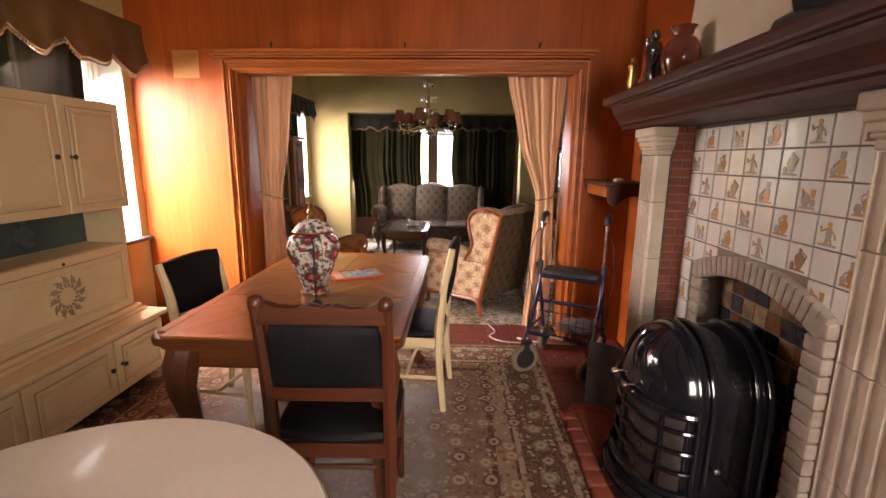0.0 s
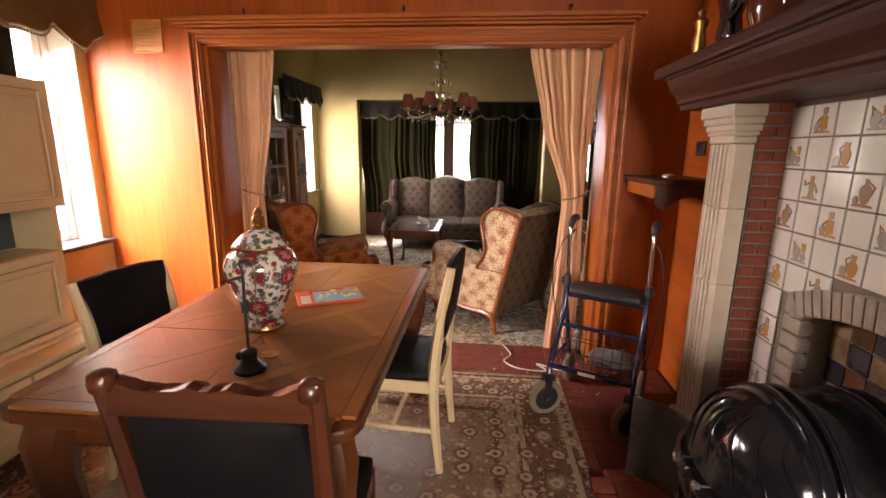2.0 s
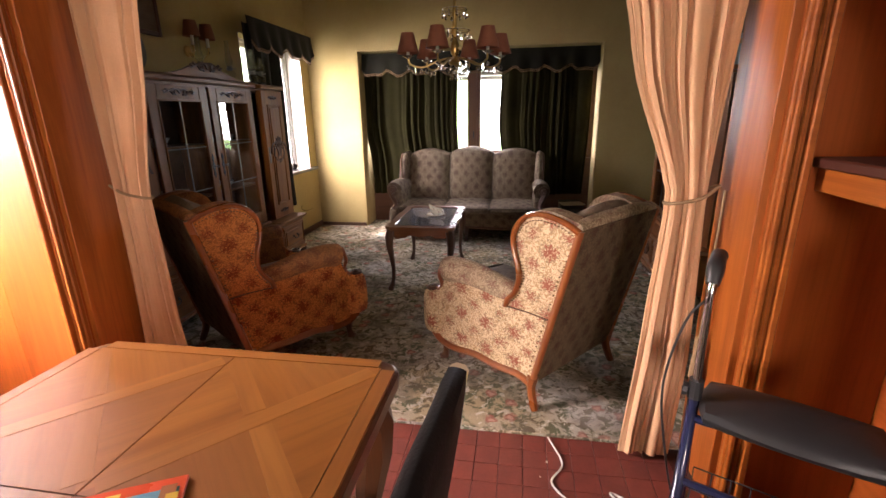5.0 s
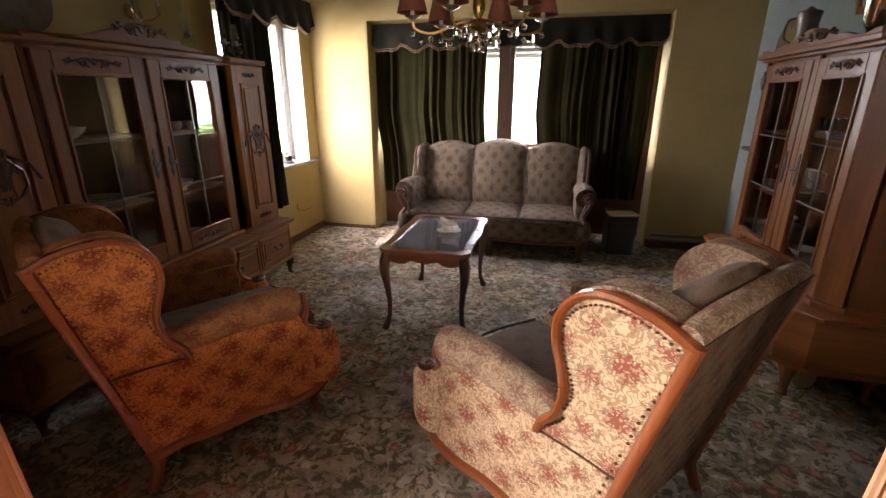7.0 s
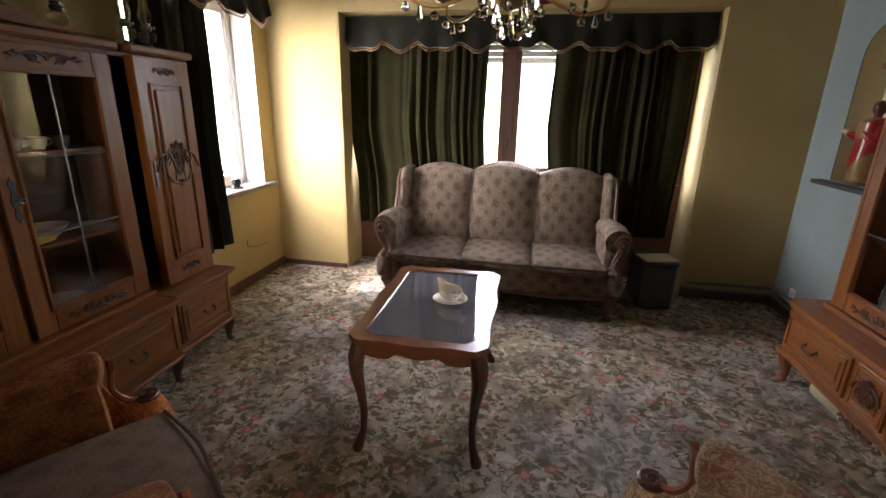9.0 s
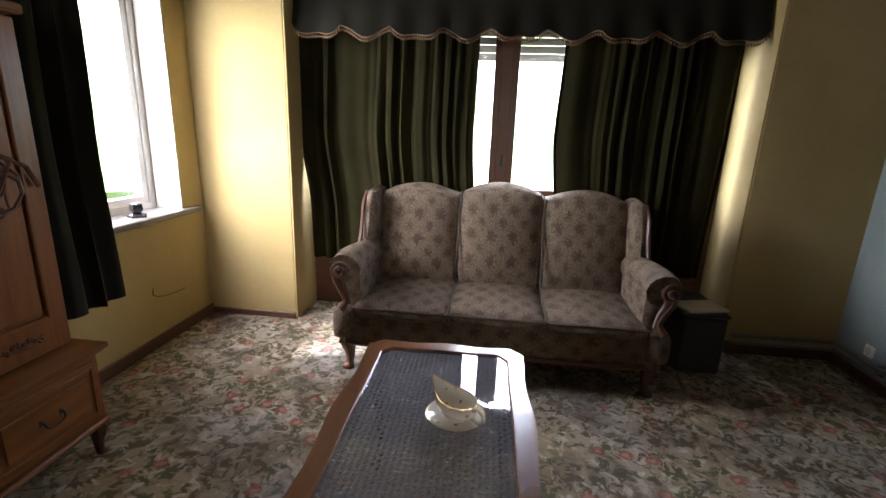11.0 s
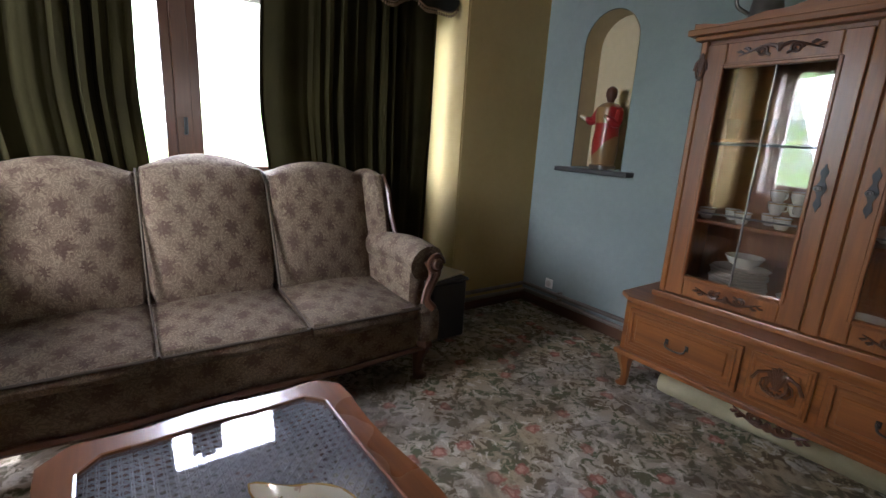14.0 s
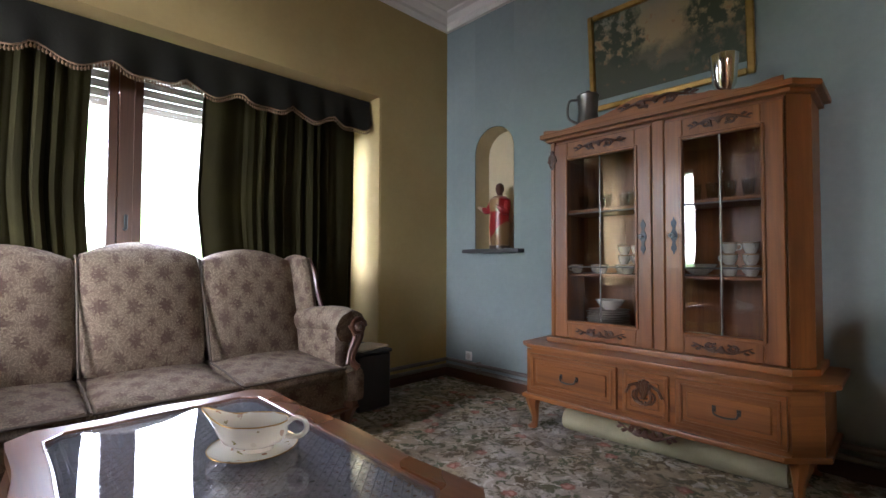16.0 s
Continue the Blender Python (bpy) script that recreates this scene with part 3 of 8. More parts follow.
def slab(outline, lo, hi, axis="x", bm=None, bev=0.0):
    """A flat shape with thickness: outline in the other two axes, from lo to hi along axis."""
    own = bmesh.new()
    place = {"x": lambda u, v, w: (w, u, v), "y": lambda u, v, w: (u, w, v), "z": lambda u, v, w: (u, v, w)}[axis]
    a = [own.verts.new(place(u, v, lo)) for u, v in outline]
    b = [own.verts.new(place(u, v, hi)) for u, v in outline]
    n = len(outline)
    own.faces.new(a)
    own.faces.new(b)
    rim = []
    for i in range(n):
        own.faces.new((a[i], a[(i + 1) % n], b[(i + 1) % n], b[i]))
    if bev:
        es = [e for e in own.edges if (e.verts[0] in a) == (e.verts[1] in a)]
        bmesh.ops.bevel(own, geom=es, offset=bev, segments=2, affect="EDGES", profile=0.6)
    return join(bm, own)


def pillow(lo, hi, puff=0.03, rnd=0.04, bm=None, n=8, skew=None):
    """A stuffed cushion: a rounded box with swollen faces."""
    own = bmesh.new()
    bmesh.ops.create_cube(own, size=2.0)
    bmesh.ops.subdivide_edges(own, edges=own.edges[:], cuts=n - 1, use_grid_fill=True)
    c = [(lo[i] + hi[i]) / 2 for i in range(3)]
    h = [(hi[i] - lo[i]) / 2 for i in range(3)]
    for v in own.verts:
        p = v.co.copy()
        q = Vector([p[i] * (h[i] - rnd) for i in range(3)])
        k = max(abs(p.x), abs(p.y), abs(p.z))
        s = Vector([p[i] * abs(p[i]) ** 3 for i in range(3)]).normalized()
        bulge = [(1 - p[(i + 1) % 3] ** 2) * (1 - p[(i + 2) % 3] ** 2) * puff * (1 if p[i] > 0 else -1) * (abs(p[i]) > 0.99) for i in range(3)]
        w = q + s * rnd + Vector(bulge)
        w += Vector((noise.noise(w * 5 + Vector(c)) * 0.006,) * 3)
        if skew:
            w = skew(w)
        v.co = Vector(c) + w
    return join(bm, own)


def sheet(rows, thick=0.006, bm=None):
    """Hanging cloth from rows of points, with both its sides."""
    own = bmesh.new()
    grids = []
    for off in (0, thick):
        g = []
        for i, r in enumerate(rows):
            line = []
            for j, p in enumerate(r):
                a, b = Vector(r[max(j - 1, 0)]), Vector(r[min(j + 1, len(r) - 1)])
                nrm = (b - a).cross(Vector((0, 0, 1)))
                nrm = nrm.normalized() if nrm.length > 1e-6 else Vector((0, 1, 0))
                line.append(own.verts.new(Vector(p) + nrm * off))
            g.append(line)
        grids.append(g)
    nr, nc = len(rows), len(rows[0])
    for g in grids:
        for i in range(nr - 1):
            for j in range(nc - 1):
                own.faces.new((g[i][j], g[i][j + 1], g[i + 1][j + 1], g[i + 1][j]))
    a, b = grids
    for i in range(nr - 1):
        for j in (0, nc - 1):
            own.faces.new((a[i][j], a[i + 1][j], b[i + 1][j], b[i][j]))
    for j in range(nc - 1):
        for i in (0, nr - 1):
            own.faces.new((a[i][j], a[i][j + 1], b[i][j + 1], b[i][j]))
    return join(bm, own)


def ring(pts, rad, n=6, bm=None):
    """A closed round bar."""
    pts = [Vector(p) for p in pts]
    return tube(pts + [pts[0]], rad, n, bm, cap=False)


def scrollwork(w, h, bm=None, r=0.006, place=lambda x, z: (x, 0, z)):
    """Carved acanthus: paired scrolls and leaves round a middle shell, w wide and h high."""
    bm = bm or bmesh.new()
    for s in (-1, 1):
        pts = []
        for k in range(18):
            t = k / 17
            a = t * 3.6 * math.pi
            q = 0.5 * h * (1 - 0.8 * t)
            pts.append(place(s * (w * 0.30 + q * math.cos(a) * 0.9 - 0.1 * w), q * math.sin(a) * 0.8))
        tube(pts, [r * (1 - 0.5 * k / 17) for k in range(18)], 5, bm)
        tail = curve([place(s * w * x, h * z) for x, z in ((0.02, 0.25), (0.14, 0.42), (0.3, 0.2), (0.42, -0.05), (0.5, -0.2))], 4)
        tube(tail, [r * (1.2 - 0.9 * i / len(tail)) for i in range(len(tail))], 5, bm)
        for x, z, q in ((0.36, 0.22, 0.9), (0.44, 0.02, 0.7), (0.1, -0.3, 0.8)):
            tube([place(s * w * x, h * z), place(s * w * (x + 0.05), h * (z + 0.12)), place(s * w * (x + 0.09), h * (z + 0.1))], [r * q, r * q * 1.3, r * 0.3], 5, bm)
    for a in (-50, -25, 0, 25, 50):
        tube([place(0, -0.1 * h), place(math.sin(radians(a)) * h * 0.28, math.cos(radians(a)) * h * 0.5)], [r * 0.8, r * 1.2], 5, bm)
    return bm


def cabriole(x, y, h, dx, dy, r=0.026, bm=None):
    """A curved leg with a knee and a pad foot; dx, dy: the way it swings out."""
    d = Vector((dx, dy, 0)).normalized()
    pts, rad = [], []
    for t, o, q in ((1.0, 0.0, 1.25), (0.88, 0.018, 1.35), (0.74, 0.02, 1.1), (0.55, 0.004, 0.8), (0.35, -0.008, 0.62), (0.18, -0.004, 0.55), (0.08, 0.012, 0.7), (0.03, 0.026, 0.95), (0.0, 0.028, 0.85)):
        pts.append(Vector((x, y, h * t)) + d * o * (h / 0.5))
        rad.append(r * q)
    return tube(pts, rad, 8, bm)


def frame_boxes(lo, hi, w, axis, d0, d1, bm=None, bev=0.003):
    """Four bars round an opening from lo to hi (two axes), w wide, from d0 to d1 in depth along axis."""
    (u0, v0), (u1, v1) = lo, hi
    bm = bm or bmesh.new()
    for a, b, c, d in ((u0, v0, u0 + w, v1), (u1 - w, v0, u1, v1), (u0 + w, v0, u1 - w, v0 + w), (u0 + w, v1 - w, u1 - w, v1)):
        if axis == "x":
            box((d0, a, b), (d1, c, d), bev, bm)
        elif axis == "y":
            box((a, d0, b), (c, d1, d), bev, bm)
        else:
            box((a, b, d0), (c, d, d1), bev, bm)
    return bm


# ---- the shell of the two rooms ----
DX1, YR, ZC = 1.36, -1.2, 2.98
LEFT = XL - 0.32
W1, W2 = (2.45, 3.76, 0.79, 2.2), (6.55, 7.79, 0.79, 2.2)
structure("ground", boxes(((-60, -60, -0.35), (60, 70, -0.3))), LAWN)
structure("floor", boxes(((LEFT, YR, -0.12), (XR + 0.3, 8.6, -0.012))), REDJOINT)

left = bmesh.new()
for y0, y1, z0, z1 in ((YR, W1[0], 0, ZC), (W1[0], W1[1], 0, W1[2]), (W1[0], W1[1], W1[3], ZC), (W1[1], W2[0], 0, ZC),
                       (W2[0], W2[1], 0, W2[2]), (W2[0], W2[1], W2[3], ZC), (W2[1], 8.62, 0, ZC)):
    box((LEFT, y0, z0 - 0.02), (XL, y1, z1), 0, left)
structure("wall_left", left, OCHRE, "ochre yellow plaster wall with two deep windows")
structure("wall_right", boxes(((XR + 0.18, 4.12, 0), (XR + 0.4, 8.62, ZC)), ((XR, 4.12, 0), (XR + 0.18, 7.29, ZC)), ((XR, 7.67, 0), (XR + 0.18, 8.62, ZC)), ((XR, 7.29, 0), (XR + 0.18, 7.67, 1.045))), BLUE,
          "blue painted plaster wall with an arched niche")
arch = [(7.67, ZC), (7.29, ZC), (7.29, 1.79)] + [(7.48 + 0.19 * math.cos(a), 1.79 + 0.19 * math.sin(a)) for a in [math.pi - math.pi * k / 16 for k in range(17)]][1:]
structure("wall_niche_head", slab(arch[::-1], XR, XR + 0.18, "x"), BLUE)
lining = bmesh.new()
pts = [(7.295, 1.046), (7.295, 1.79)] + [(7.48 + 0.185 * math.cos(a), 1.79 + 0.185 * math.sin(a)) for a in [math.pi - math.pi * k / 16 for k in range(1, 16)]] + [(7.665, 1.79), (7.665, 1.046)]
for (a, b), (c, d) in zip(pts, pts[1:]):
    q = [lining.verts.new(p) for p in ((XR + 0.003, a, b), (XR + 0.003, c, d), (XR + 0.165, c, d), (XR + 0.165, a, b))]
    lining.faces.new(q)
q = [lining.verts.new((XR + 0.165, a, b)) for a, b in pts]
lining.faces.new(q)
bmesh.ops.remove_doubles(lining, verts=lining.verts, dist=0.0005)
structure("wall_niche_lining", lining, NICHE, "cream plaster lining of an arched niche", True)

RX0, RX1, RT, RY = -1.81, 1.075, 2.16, 8.42
structure("wall_back", boxes(((XL, YB, 0), (RX0, 8.62, ZC)), ((RX1, YB, 0), (XR, 8.62, ZC)), ((RX0, YB, RT), (RX1, 8.62, ZC))), OCHRE, "ochre yellow plaster wall with a deep window recess")
structure("wall_window_apron", boxes(((RX0, 8.36, 0), (RX1, 8.62, 0.86))), WINDOWWOOD)
JL, JR, JT, YP2 = -1.64, 0.915, 2.06, 4.12
structure("wall_partition", boxes(((XL, YP, 0), (JL, YP2, ZC)), ((JR, YP, 0), (XR + 0.3, YP2, ZC)), ((JL, YP, JT), (JR, 3.95, ZC))), OCHRE)
structure("wall_dining_right", boxes(((DX1, YR, 0), (DX1 + 0.3, YP, ZC))), PANEL, "orange veneered wall")
# Unseen wall; its opening is made up to let the fill lamp in.
structure("wall_rear", boxes(((LEFT, YR - 0.2, 0), (0.4, YR, ZC)), ((1.3, YR - 0.2, 0), (DX1 + 0.3, YR, ZC)), ((0.4, YR - 0.2, 0), (1.3, YR, 0.9)), ((0.4, YR - 0.2, 2.2), (1.3, YR, ZC))), WHITE)
structure("ceiling", boxes(((LEFT, YR - 0.2, ZC), (XR + 0.4, 8.62, ZC + 0.15))), WHITE, "white plaster ceiling")
corn = bmesh.new()
prof = [(0, 0), (0.03, 0.0), (0.045, 0.02), (0.05, 0.045), (0.085, 0.08), (0.12, 0.09), (0.13, 0.1), (0, 0.1)]
slab([(YB - d, ZC - 0.1 + z - 0.001) for d, z in prof], XL + 0.002, XR - 0.002, "x", corn)
slab([(XL + d, ZC - 0.1 + z - 0.001) for d, z in prof], YP2, YB - 0.002, "y", corn)
slab([(XR - d, ZC - 0.1 + z - 0.001) for d, z in prof], YP2, YB - 0.002, "y", corn)
structure("cornice_trim", corn, WHITE, "white moulded plaster cornice")
skirt = boxes(((XL, 4.12, 0), (XL + 0.016, YB, 0.075)), ((XL, YB - 0.016, 0), (RX0, YB, 0.05)), ((RX1, YB - 0.016, 0), (XR, YB, 0.09)), ((XR - 0.016, 4.12, 0), (XR, YB, 0.09)), bev=0.004)
structure("baseboard", skirt, SKIRT, "dark wooden skirting board")


def window(name, axis, at, u0, u1, v0, v1, mat, mullions, bar=0.055, label=""):
    w = tagged(new(name), label, kind="structure")
    part("window_frame", frame_boxes((u0, v0), (u1, v1), 0.05, axis, at - 0.04, at + 0.04), mat, w)
    cuts = [u0 + 0.05] + mullions + [u1 - 0.05]
    for i, (a, b) in enumerate(zip(cuts, cuts[1:])):
        a2, b2 = a + (bar / 2 if i else 0), b - (bar / 2 if i < len(cuts) - 2 else 0)
        sash = part("sash", frame_boxes((a2, v0 + 0.05), (b2, v1 - 0.05), 0.045, axis, at - 0.028, at + 0.028), mat, w)
        lo, hi = (a2 + 0.045, v0 + 0.095), (b2 - 0.045, v1 - 0.095)
        pane = boxes(((at - 0.003, lo[0], lo[1]), (at + 0.003, hi[0], hi[1]))) if axis == "x" else boxes(((lo[0], at - 0.003, lo[1]), (hi[0], at + 0.003, hi[1])))
        part("pane", pane, GLASS, sash).visible_shadow = False
    for m in mullions:
        bm = boxes(((at - 0.045, m - bar / 2, v0 + 0.05), (at + 0.045, m + bar / 2, v1 - 0.05)), bev=0.004) if axis == "x" else boxes(((m - bar / 2, at - 0.045, v0 + 0.05), (m + bar / 2, at + 0.045, v1 - 0.05)), bev=0.004)
        part("mullion", bm, mat, w)
    return w


def sill(name, lo, hi, mat, label):
    return structure(name, box(lo, hi, 0.006), mat, label)


w = window("window_1", "x", LEFT + 0.1, W1[0], W1[1], W1[2], W1[3], PVC, [3.1], label="white framed window beside the dining table")
w = window("window_2", "x", LEFT + 0.1, W2[0], W2[1], W2[2], W2[3], PVC, [7.1], label="white framed window in a deep white reveal")
part("handle", tube([(LEFT + 0.14, 7.15, 1.5), (LEFT + 0.17, 7.15, 1.5), (LEFT + 0.17, 7.15, 1.4)], 0.008), PVC, w)
w = window("window_3", "y", RY, RX0 + 0.003, RX1 - 0.003, 0.862, RT - 0.003, WINDOWWOOD, [-1.15, -0.42, 0.31], 0.075, "brown wooden casement window behind the curtains")
part("latch", tube([(-0.42, RY - 0.05, 1.12), (-0.42, RY - 0.08, 1.12), (-0.42, RY - 0.08, 1.2)], 0.009), IRON, w)
for i in range(6):
    part("shutter_slat", box((RX0 + 0.01, RY + 0.07, 1.83 + i * 0.052), (RX1 - 0.01, RY + 0.082, 1.878 + i * 0.052), 0.004), SHUTTER, w, "cream roller shutter slat")
sill("sill_1", (XL - 0.2, W1[0] - 0.04, 0.772), (XL + 0.045, W1[1] + 0.07, 0.802), SLATE, "dark stone window sill")
sill("sill_2", (XL - 0.2, W2[0] - 0.04, 0.765), (XL + 0.045, W2[1] + 0.14, 0.8), SILLSTONE, "worn grey stone window sill")
for n, W in (("wall_reveal_a", W1), ("wall_reveal_b", W2)):
    structure(n, boxes(((LEFT + 0.15, W[1] - 0.012, W[2] + 0.012), (XL - 0.003, W[1] - 0.002, W[3])), ((LEFT + 0.15, W[0] + 0.002, W[2] + 0.012), (XL - 0.003, W[0] + 0.012, W[3]))), WHITE, "white plaster window reveal")
structure("wall_reveal_c", boxes(((RX0 + 0.002, YB + 0.003, 0.0), (RX0 + 0.012, 8.36, RT)), ((RX1 - 0.012, YB + 0.003, 0.0), (RX1 - 0.002, 8.36, RT))), OCHRE, "ochre plaster window reveal")

# wide opening between the rooms: lining, architrave and head shelf
opening = tagged(new("door_1"), "wide cased opening in varnished orange wood", kind="structure")
part("jamb", box((JL - 0.004, YP - 0.012, 0), (JL + 0.024, YP2 + 0.012, JT), 0.003), CASING, opening)
part("jamb", box((JR - 0.024, YP - 0.012, 0), (JR + 0.004, YP2 + 0.012, JT), 0.003), CASING, opening)
part("head", box((JL, YP - 0.012, JT - 0.014), (JR, 3.96, JT + 0.01), 0.003), CASING, opening)


def architrave(yf, sgn):
    bm = bmesh.new()
    for off, w, d in ((0.0, 0.075, 0.022), (0.008, 0.016, 0.036), (0.032, 0.014, 0.03), (0.054, 0.022, 0.042)):
        for x0, x1 in ((JL - off - w, JL - off), (JR + off, JR + off + w)):
            box((x0, min(yf, yf + sgn * d), 0), (x1, max(yf, yf + sgn * d), JT + off + w), 0.004, bm)
        if sgn < 0:
            box((JL - off, min(yf, yf + sgn * d), JT + off), (JR + off, max(yf, yf + sgn * d), JT + off + w), 0.004, bm)
    return bm


part("architrave", architrave(YP - 0.02, -1), CASING, opening)
part("architrave", architrave(YP2, 1), CASING, opening)
shelf = bmesh.new()
for d, z0, z1 in ((0.05, 2.145, 2.16), (0.075, 2.16, 2.175), (0.095, 2.175, 2.2)):
    box((JL - 0.08 - d, YP - 0.02 - d, z0), (JR + 0.02 + d, YP - 0.002, z1), 0.004, shelf)
part("head_shelf", shelf, CASING, opening, "moulded ledge over the opening")
for x in (-1.33, -0.35, 0.62):
    part("peg", lathe([(0.006, 0), (0.006, 0.03), (0.011, 0.035), (0.009, 0.05)], 10, at=(x, YP - 0.06, 2.2)), DARKWOOD, opening)
part_wall = bpy.data.objects["wall_partition"]
for x0, x1, z0, z1 in ((XL + 0.004, -2.0265, 0, ZC), (-2.026, JL - 0.001, 0, ZC), (JL + 0.001, -0.7465, JT + 0.002, ZC), (-0.746, 0.1535, JT + 0.002, ZC), (0.154, JR - 0.001, JT + 0.002, ZC), (JR + 0.001, DX1 - 0.003, 0, ZC)):
    part("panel", box((x0, YP - 0.02, z0), (x1, YP - 0.001, z1), 0.0006), PANEL, part_wall, "varnished orange veneer sheet")

grille = thing("vent_grille", "pale square ventilation grille on the veneered wall", "vent", pose(-1.995, YP - 0.021, 2.105))
part("frame", frame_boxes((-0.1, -0.1), (0.1, 0.1), 0.012, "y", -0.008, 0.0), GRILLEPAINT, grille)
part("backing", box((-0.09, -0.0025, -0.09), (0.09, 0.0, 0.09)), GRILLEPAINT, grille)
for k in range(9):
    part("slat", box((-0.088, -0.006, -0.084 + k * 0.0195), (0.088, -0.0025, -0.073 + k * 0.0195), 0.001), GRILLEPAINT, grille)

# ---- floor coverings ----
carpet = box((XL + 0.02, 4.125, -0.012), (XR - 0.02, 8.35, 0.008), 0.003)
structure("carpet", carpet, CARPET, "faded floral wall-to-wall carpet with roses")
RUGW, RUGH = 2.75, 3.25
rug = solo("rug", box((0, 0, 0), (RUGW, RUGH, 0.01), 0.003), persian("oriental_rug", RUGW, RUGH), "worn oriental rug with a banded brown border", "rug", pose(0.67 - RUGW, 3.64 - RUGH, 0))
d = rug.data.uv_layers[0].data
for lp in rug.data.loops:
    d[lp.index].uv = rug.data.vertices[lp.vertex_index].co.xy
fr = bmesh.new()
random.seed(3)
for i in range(330):
    x = 0.67 - RUGW + RUGW * (i + 0.5) / 330
    tube([(x, 3.638, 0.004), (x + random.uniform(-0.006, 0.006), 3.662 + random.uniform(0, 0.012), 0.003)], 0.0018, 4, fr)
fringe = part("fringe", fr, FRINGE, rug)
fringe.matrix_parent_inverse = rug.matrix_basis.inverted()


# ---- curtains ----
def drape(left_at, right_at, z0, z1, y, folds, amp, rows=22, seed=1, fall=None, jag=0.0):
    """Cloth between two edges that are functions of height, with folds."""
    random.seed(seed)
    ph = [random.uniform(0, 6.28) for _ in range(3)]
    cols = folds * 9
    grid = []
    for i in range(rows + 1):
        t = i / rows
        z = z1 + (z0 - z1) * t
        a, b = left_at(z), right_at(z)
        line = []
        for j in range(cols + 1):
            s = j / cols
            u = s + 0.05 * math.sin(s * 7 + ph[1]) + 0.025 * math.sin(s * 17 + ph[2]) + 0.012 * t * math.sin(s * 11 + ph[0])
            w = math.sin(u * folds * 2 * math.pi + ph[0])
            w *= 0.55 + 0.45 * math.sin(u * folds * 1.7 + ph[2] + 0.6 * t)
            w += 0.1 * math.sin(u * folds * 5.2 * math.pi + ph[1] + 1.5 * t) + 0.5 * noise.noise((u * folds * 1.3, t * 1.6, ph[0]))
            k = amp * (0.65 + 0.35 * min(1, t * 3)) * min(1.0, 1.1)
            zz = z + (jag * math.sin(s * 8 + ph[2]) * t if i == rows else 0)
            line.append((a + (b - a) * s, y + k * w, zz))
        grid.append(line)
    return sheet(grid)


def lerp_at(*pts):
    """Edge position by height, through (height, position) pairs from the top down."""
    def f(z):
        for (za, xa), (zb, xb) in zip(pts, pts[1:]):
            if z >= zb:
                t = (za - z) / (za - zb)
                t = min(max(t, 0), 1)
                t = 0.6 * t + 0.4 * t * t * (3 - 2 * t)
                return xa + (xb - xa) * t
        return pts[-1][1]
    return f


rod = thing("curtain_rod", "dark curtain rail under the opening's head", "curtain rail")
part("rail", tube([(JL + 0.02, 4.05, 2.1), (JR - 0.02, 4.05, 2.1)], 0.009, 10), IRON, rod)
CL = thing("curtain", "salmon pink curtain gathered by a cord", "curtain", group="curtains in the opening")
part("cloth", drape(lerp_at((2.085, -1.60), (1.12, -1.575), (0.13, -1.60)), lerp_at((2.085, -1.27), (1.6, -1.325), (1.12, -1.41), (0.6, -1.39), (0.13, -1.35)), 0.13, 2.085, 4.045, 6, 0.02, seed=2), SALMON, CL, smooth=True)
part("tie_cord", tube(curve([(-1.6, 4.04, 1.15), (-1.52, 4.018, 1.12), (-1.42, 4.02, 1.1), (-1.405, 4.05, 1.1), (-1.5, 4.075, 1.12), (-1.6, 4.06, 1.15)]), 0.006, 6), CORD, CL)
CR = thing("curtain", "salmon pink curtain tied back with a tasselled cord", "curtain", group="curtains in the opening")
part("cloth", drape(lerp_at((2.085, 0.42), (1.6, 0.525), (1.13, 0.69), (0.6, 0.66), (0.03, 0.62)), lerp_at((2.085, 0.88), (1.13, 0.82), (0.5, 0.84), (0.03, 0.82)), 0.03, 2.085, 4.045, 8, 0.026, seed=5), SALMON, CR, smooth=True)
part("tie_cord", tube(curve([(0.86, 4.04, 1.17), (0.79, 4.005, 1.13), (0.7, 4.01, 1.11), (0.685, 4.05, 1.11), (0.78, 4.085, 1.13), (0.86, 4.06, 1.17)]), 0.006, 6), CORD, CR)
part("tassel", tube([(0.86, 4.0, 1.16), (0.85, 3.99, 0.62), (0.85, 3.99, 0.6), (0.85, 3.99, 0.57), (0.85, 3.99, 0.44)], [0.004, 0.004, 0.016, 0.012, 0.02], 10), CORD, CR, "silky tassel on a long cord")
for i in range(7):
    part("curtain_ring", ring([(-1.58 + i * 0.05, 4.05 + 0.014 * math.cos(a), 2.097 + 0.016 * math.sin(a)) for a in [2 * math.pi * k / 10 for k in range(10)]], 0.0025, 5), IRON, CL)
    part("curtain_ring", ring([(0.44 + i * 0.07, 4.05 + 0.014 * math.cos(a), 2.097 + 0.016 * math.sin(a)) for a in [2 * math.pi * k / 10 for k in range(10)]], 0.0025, 5), IRON, CR)

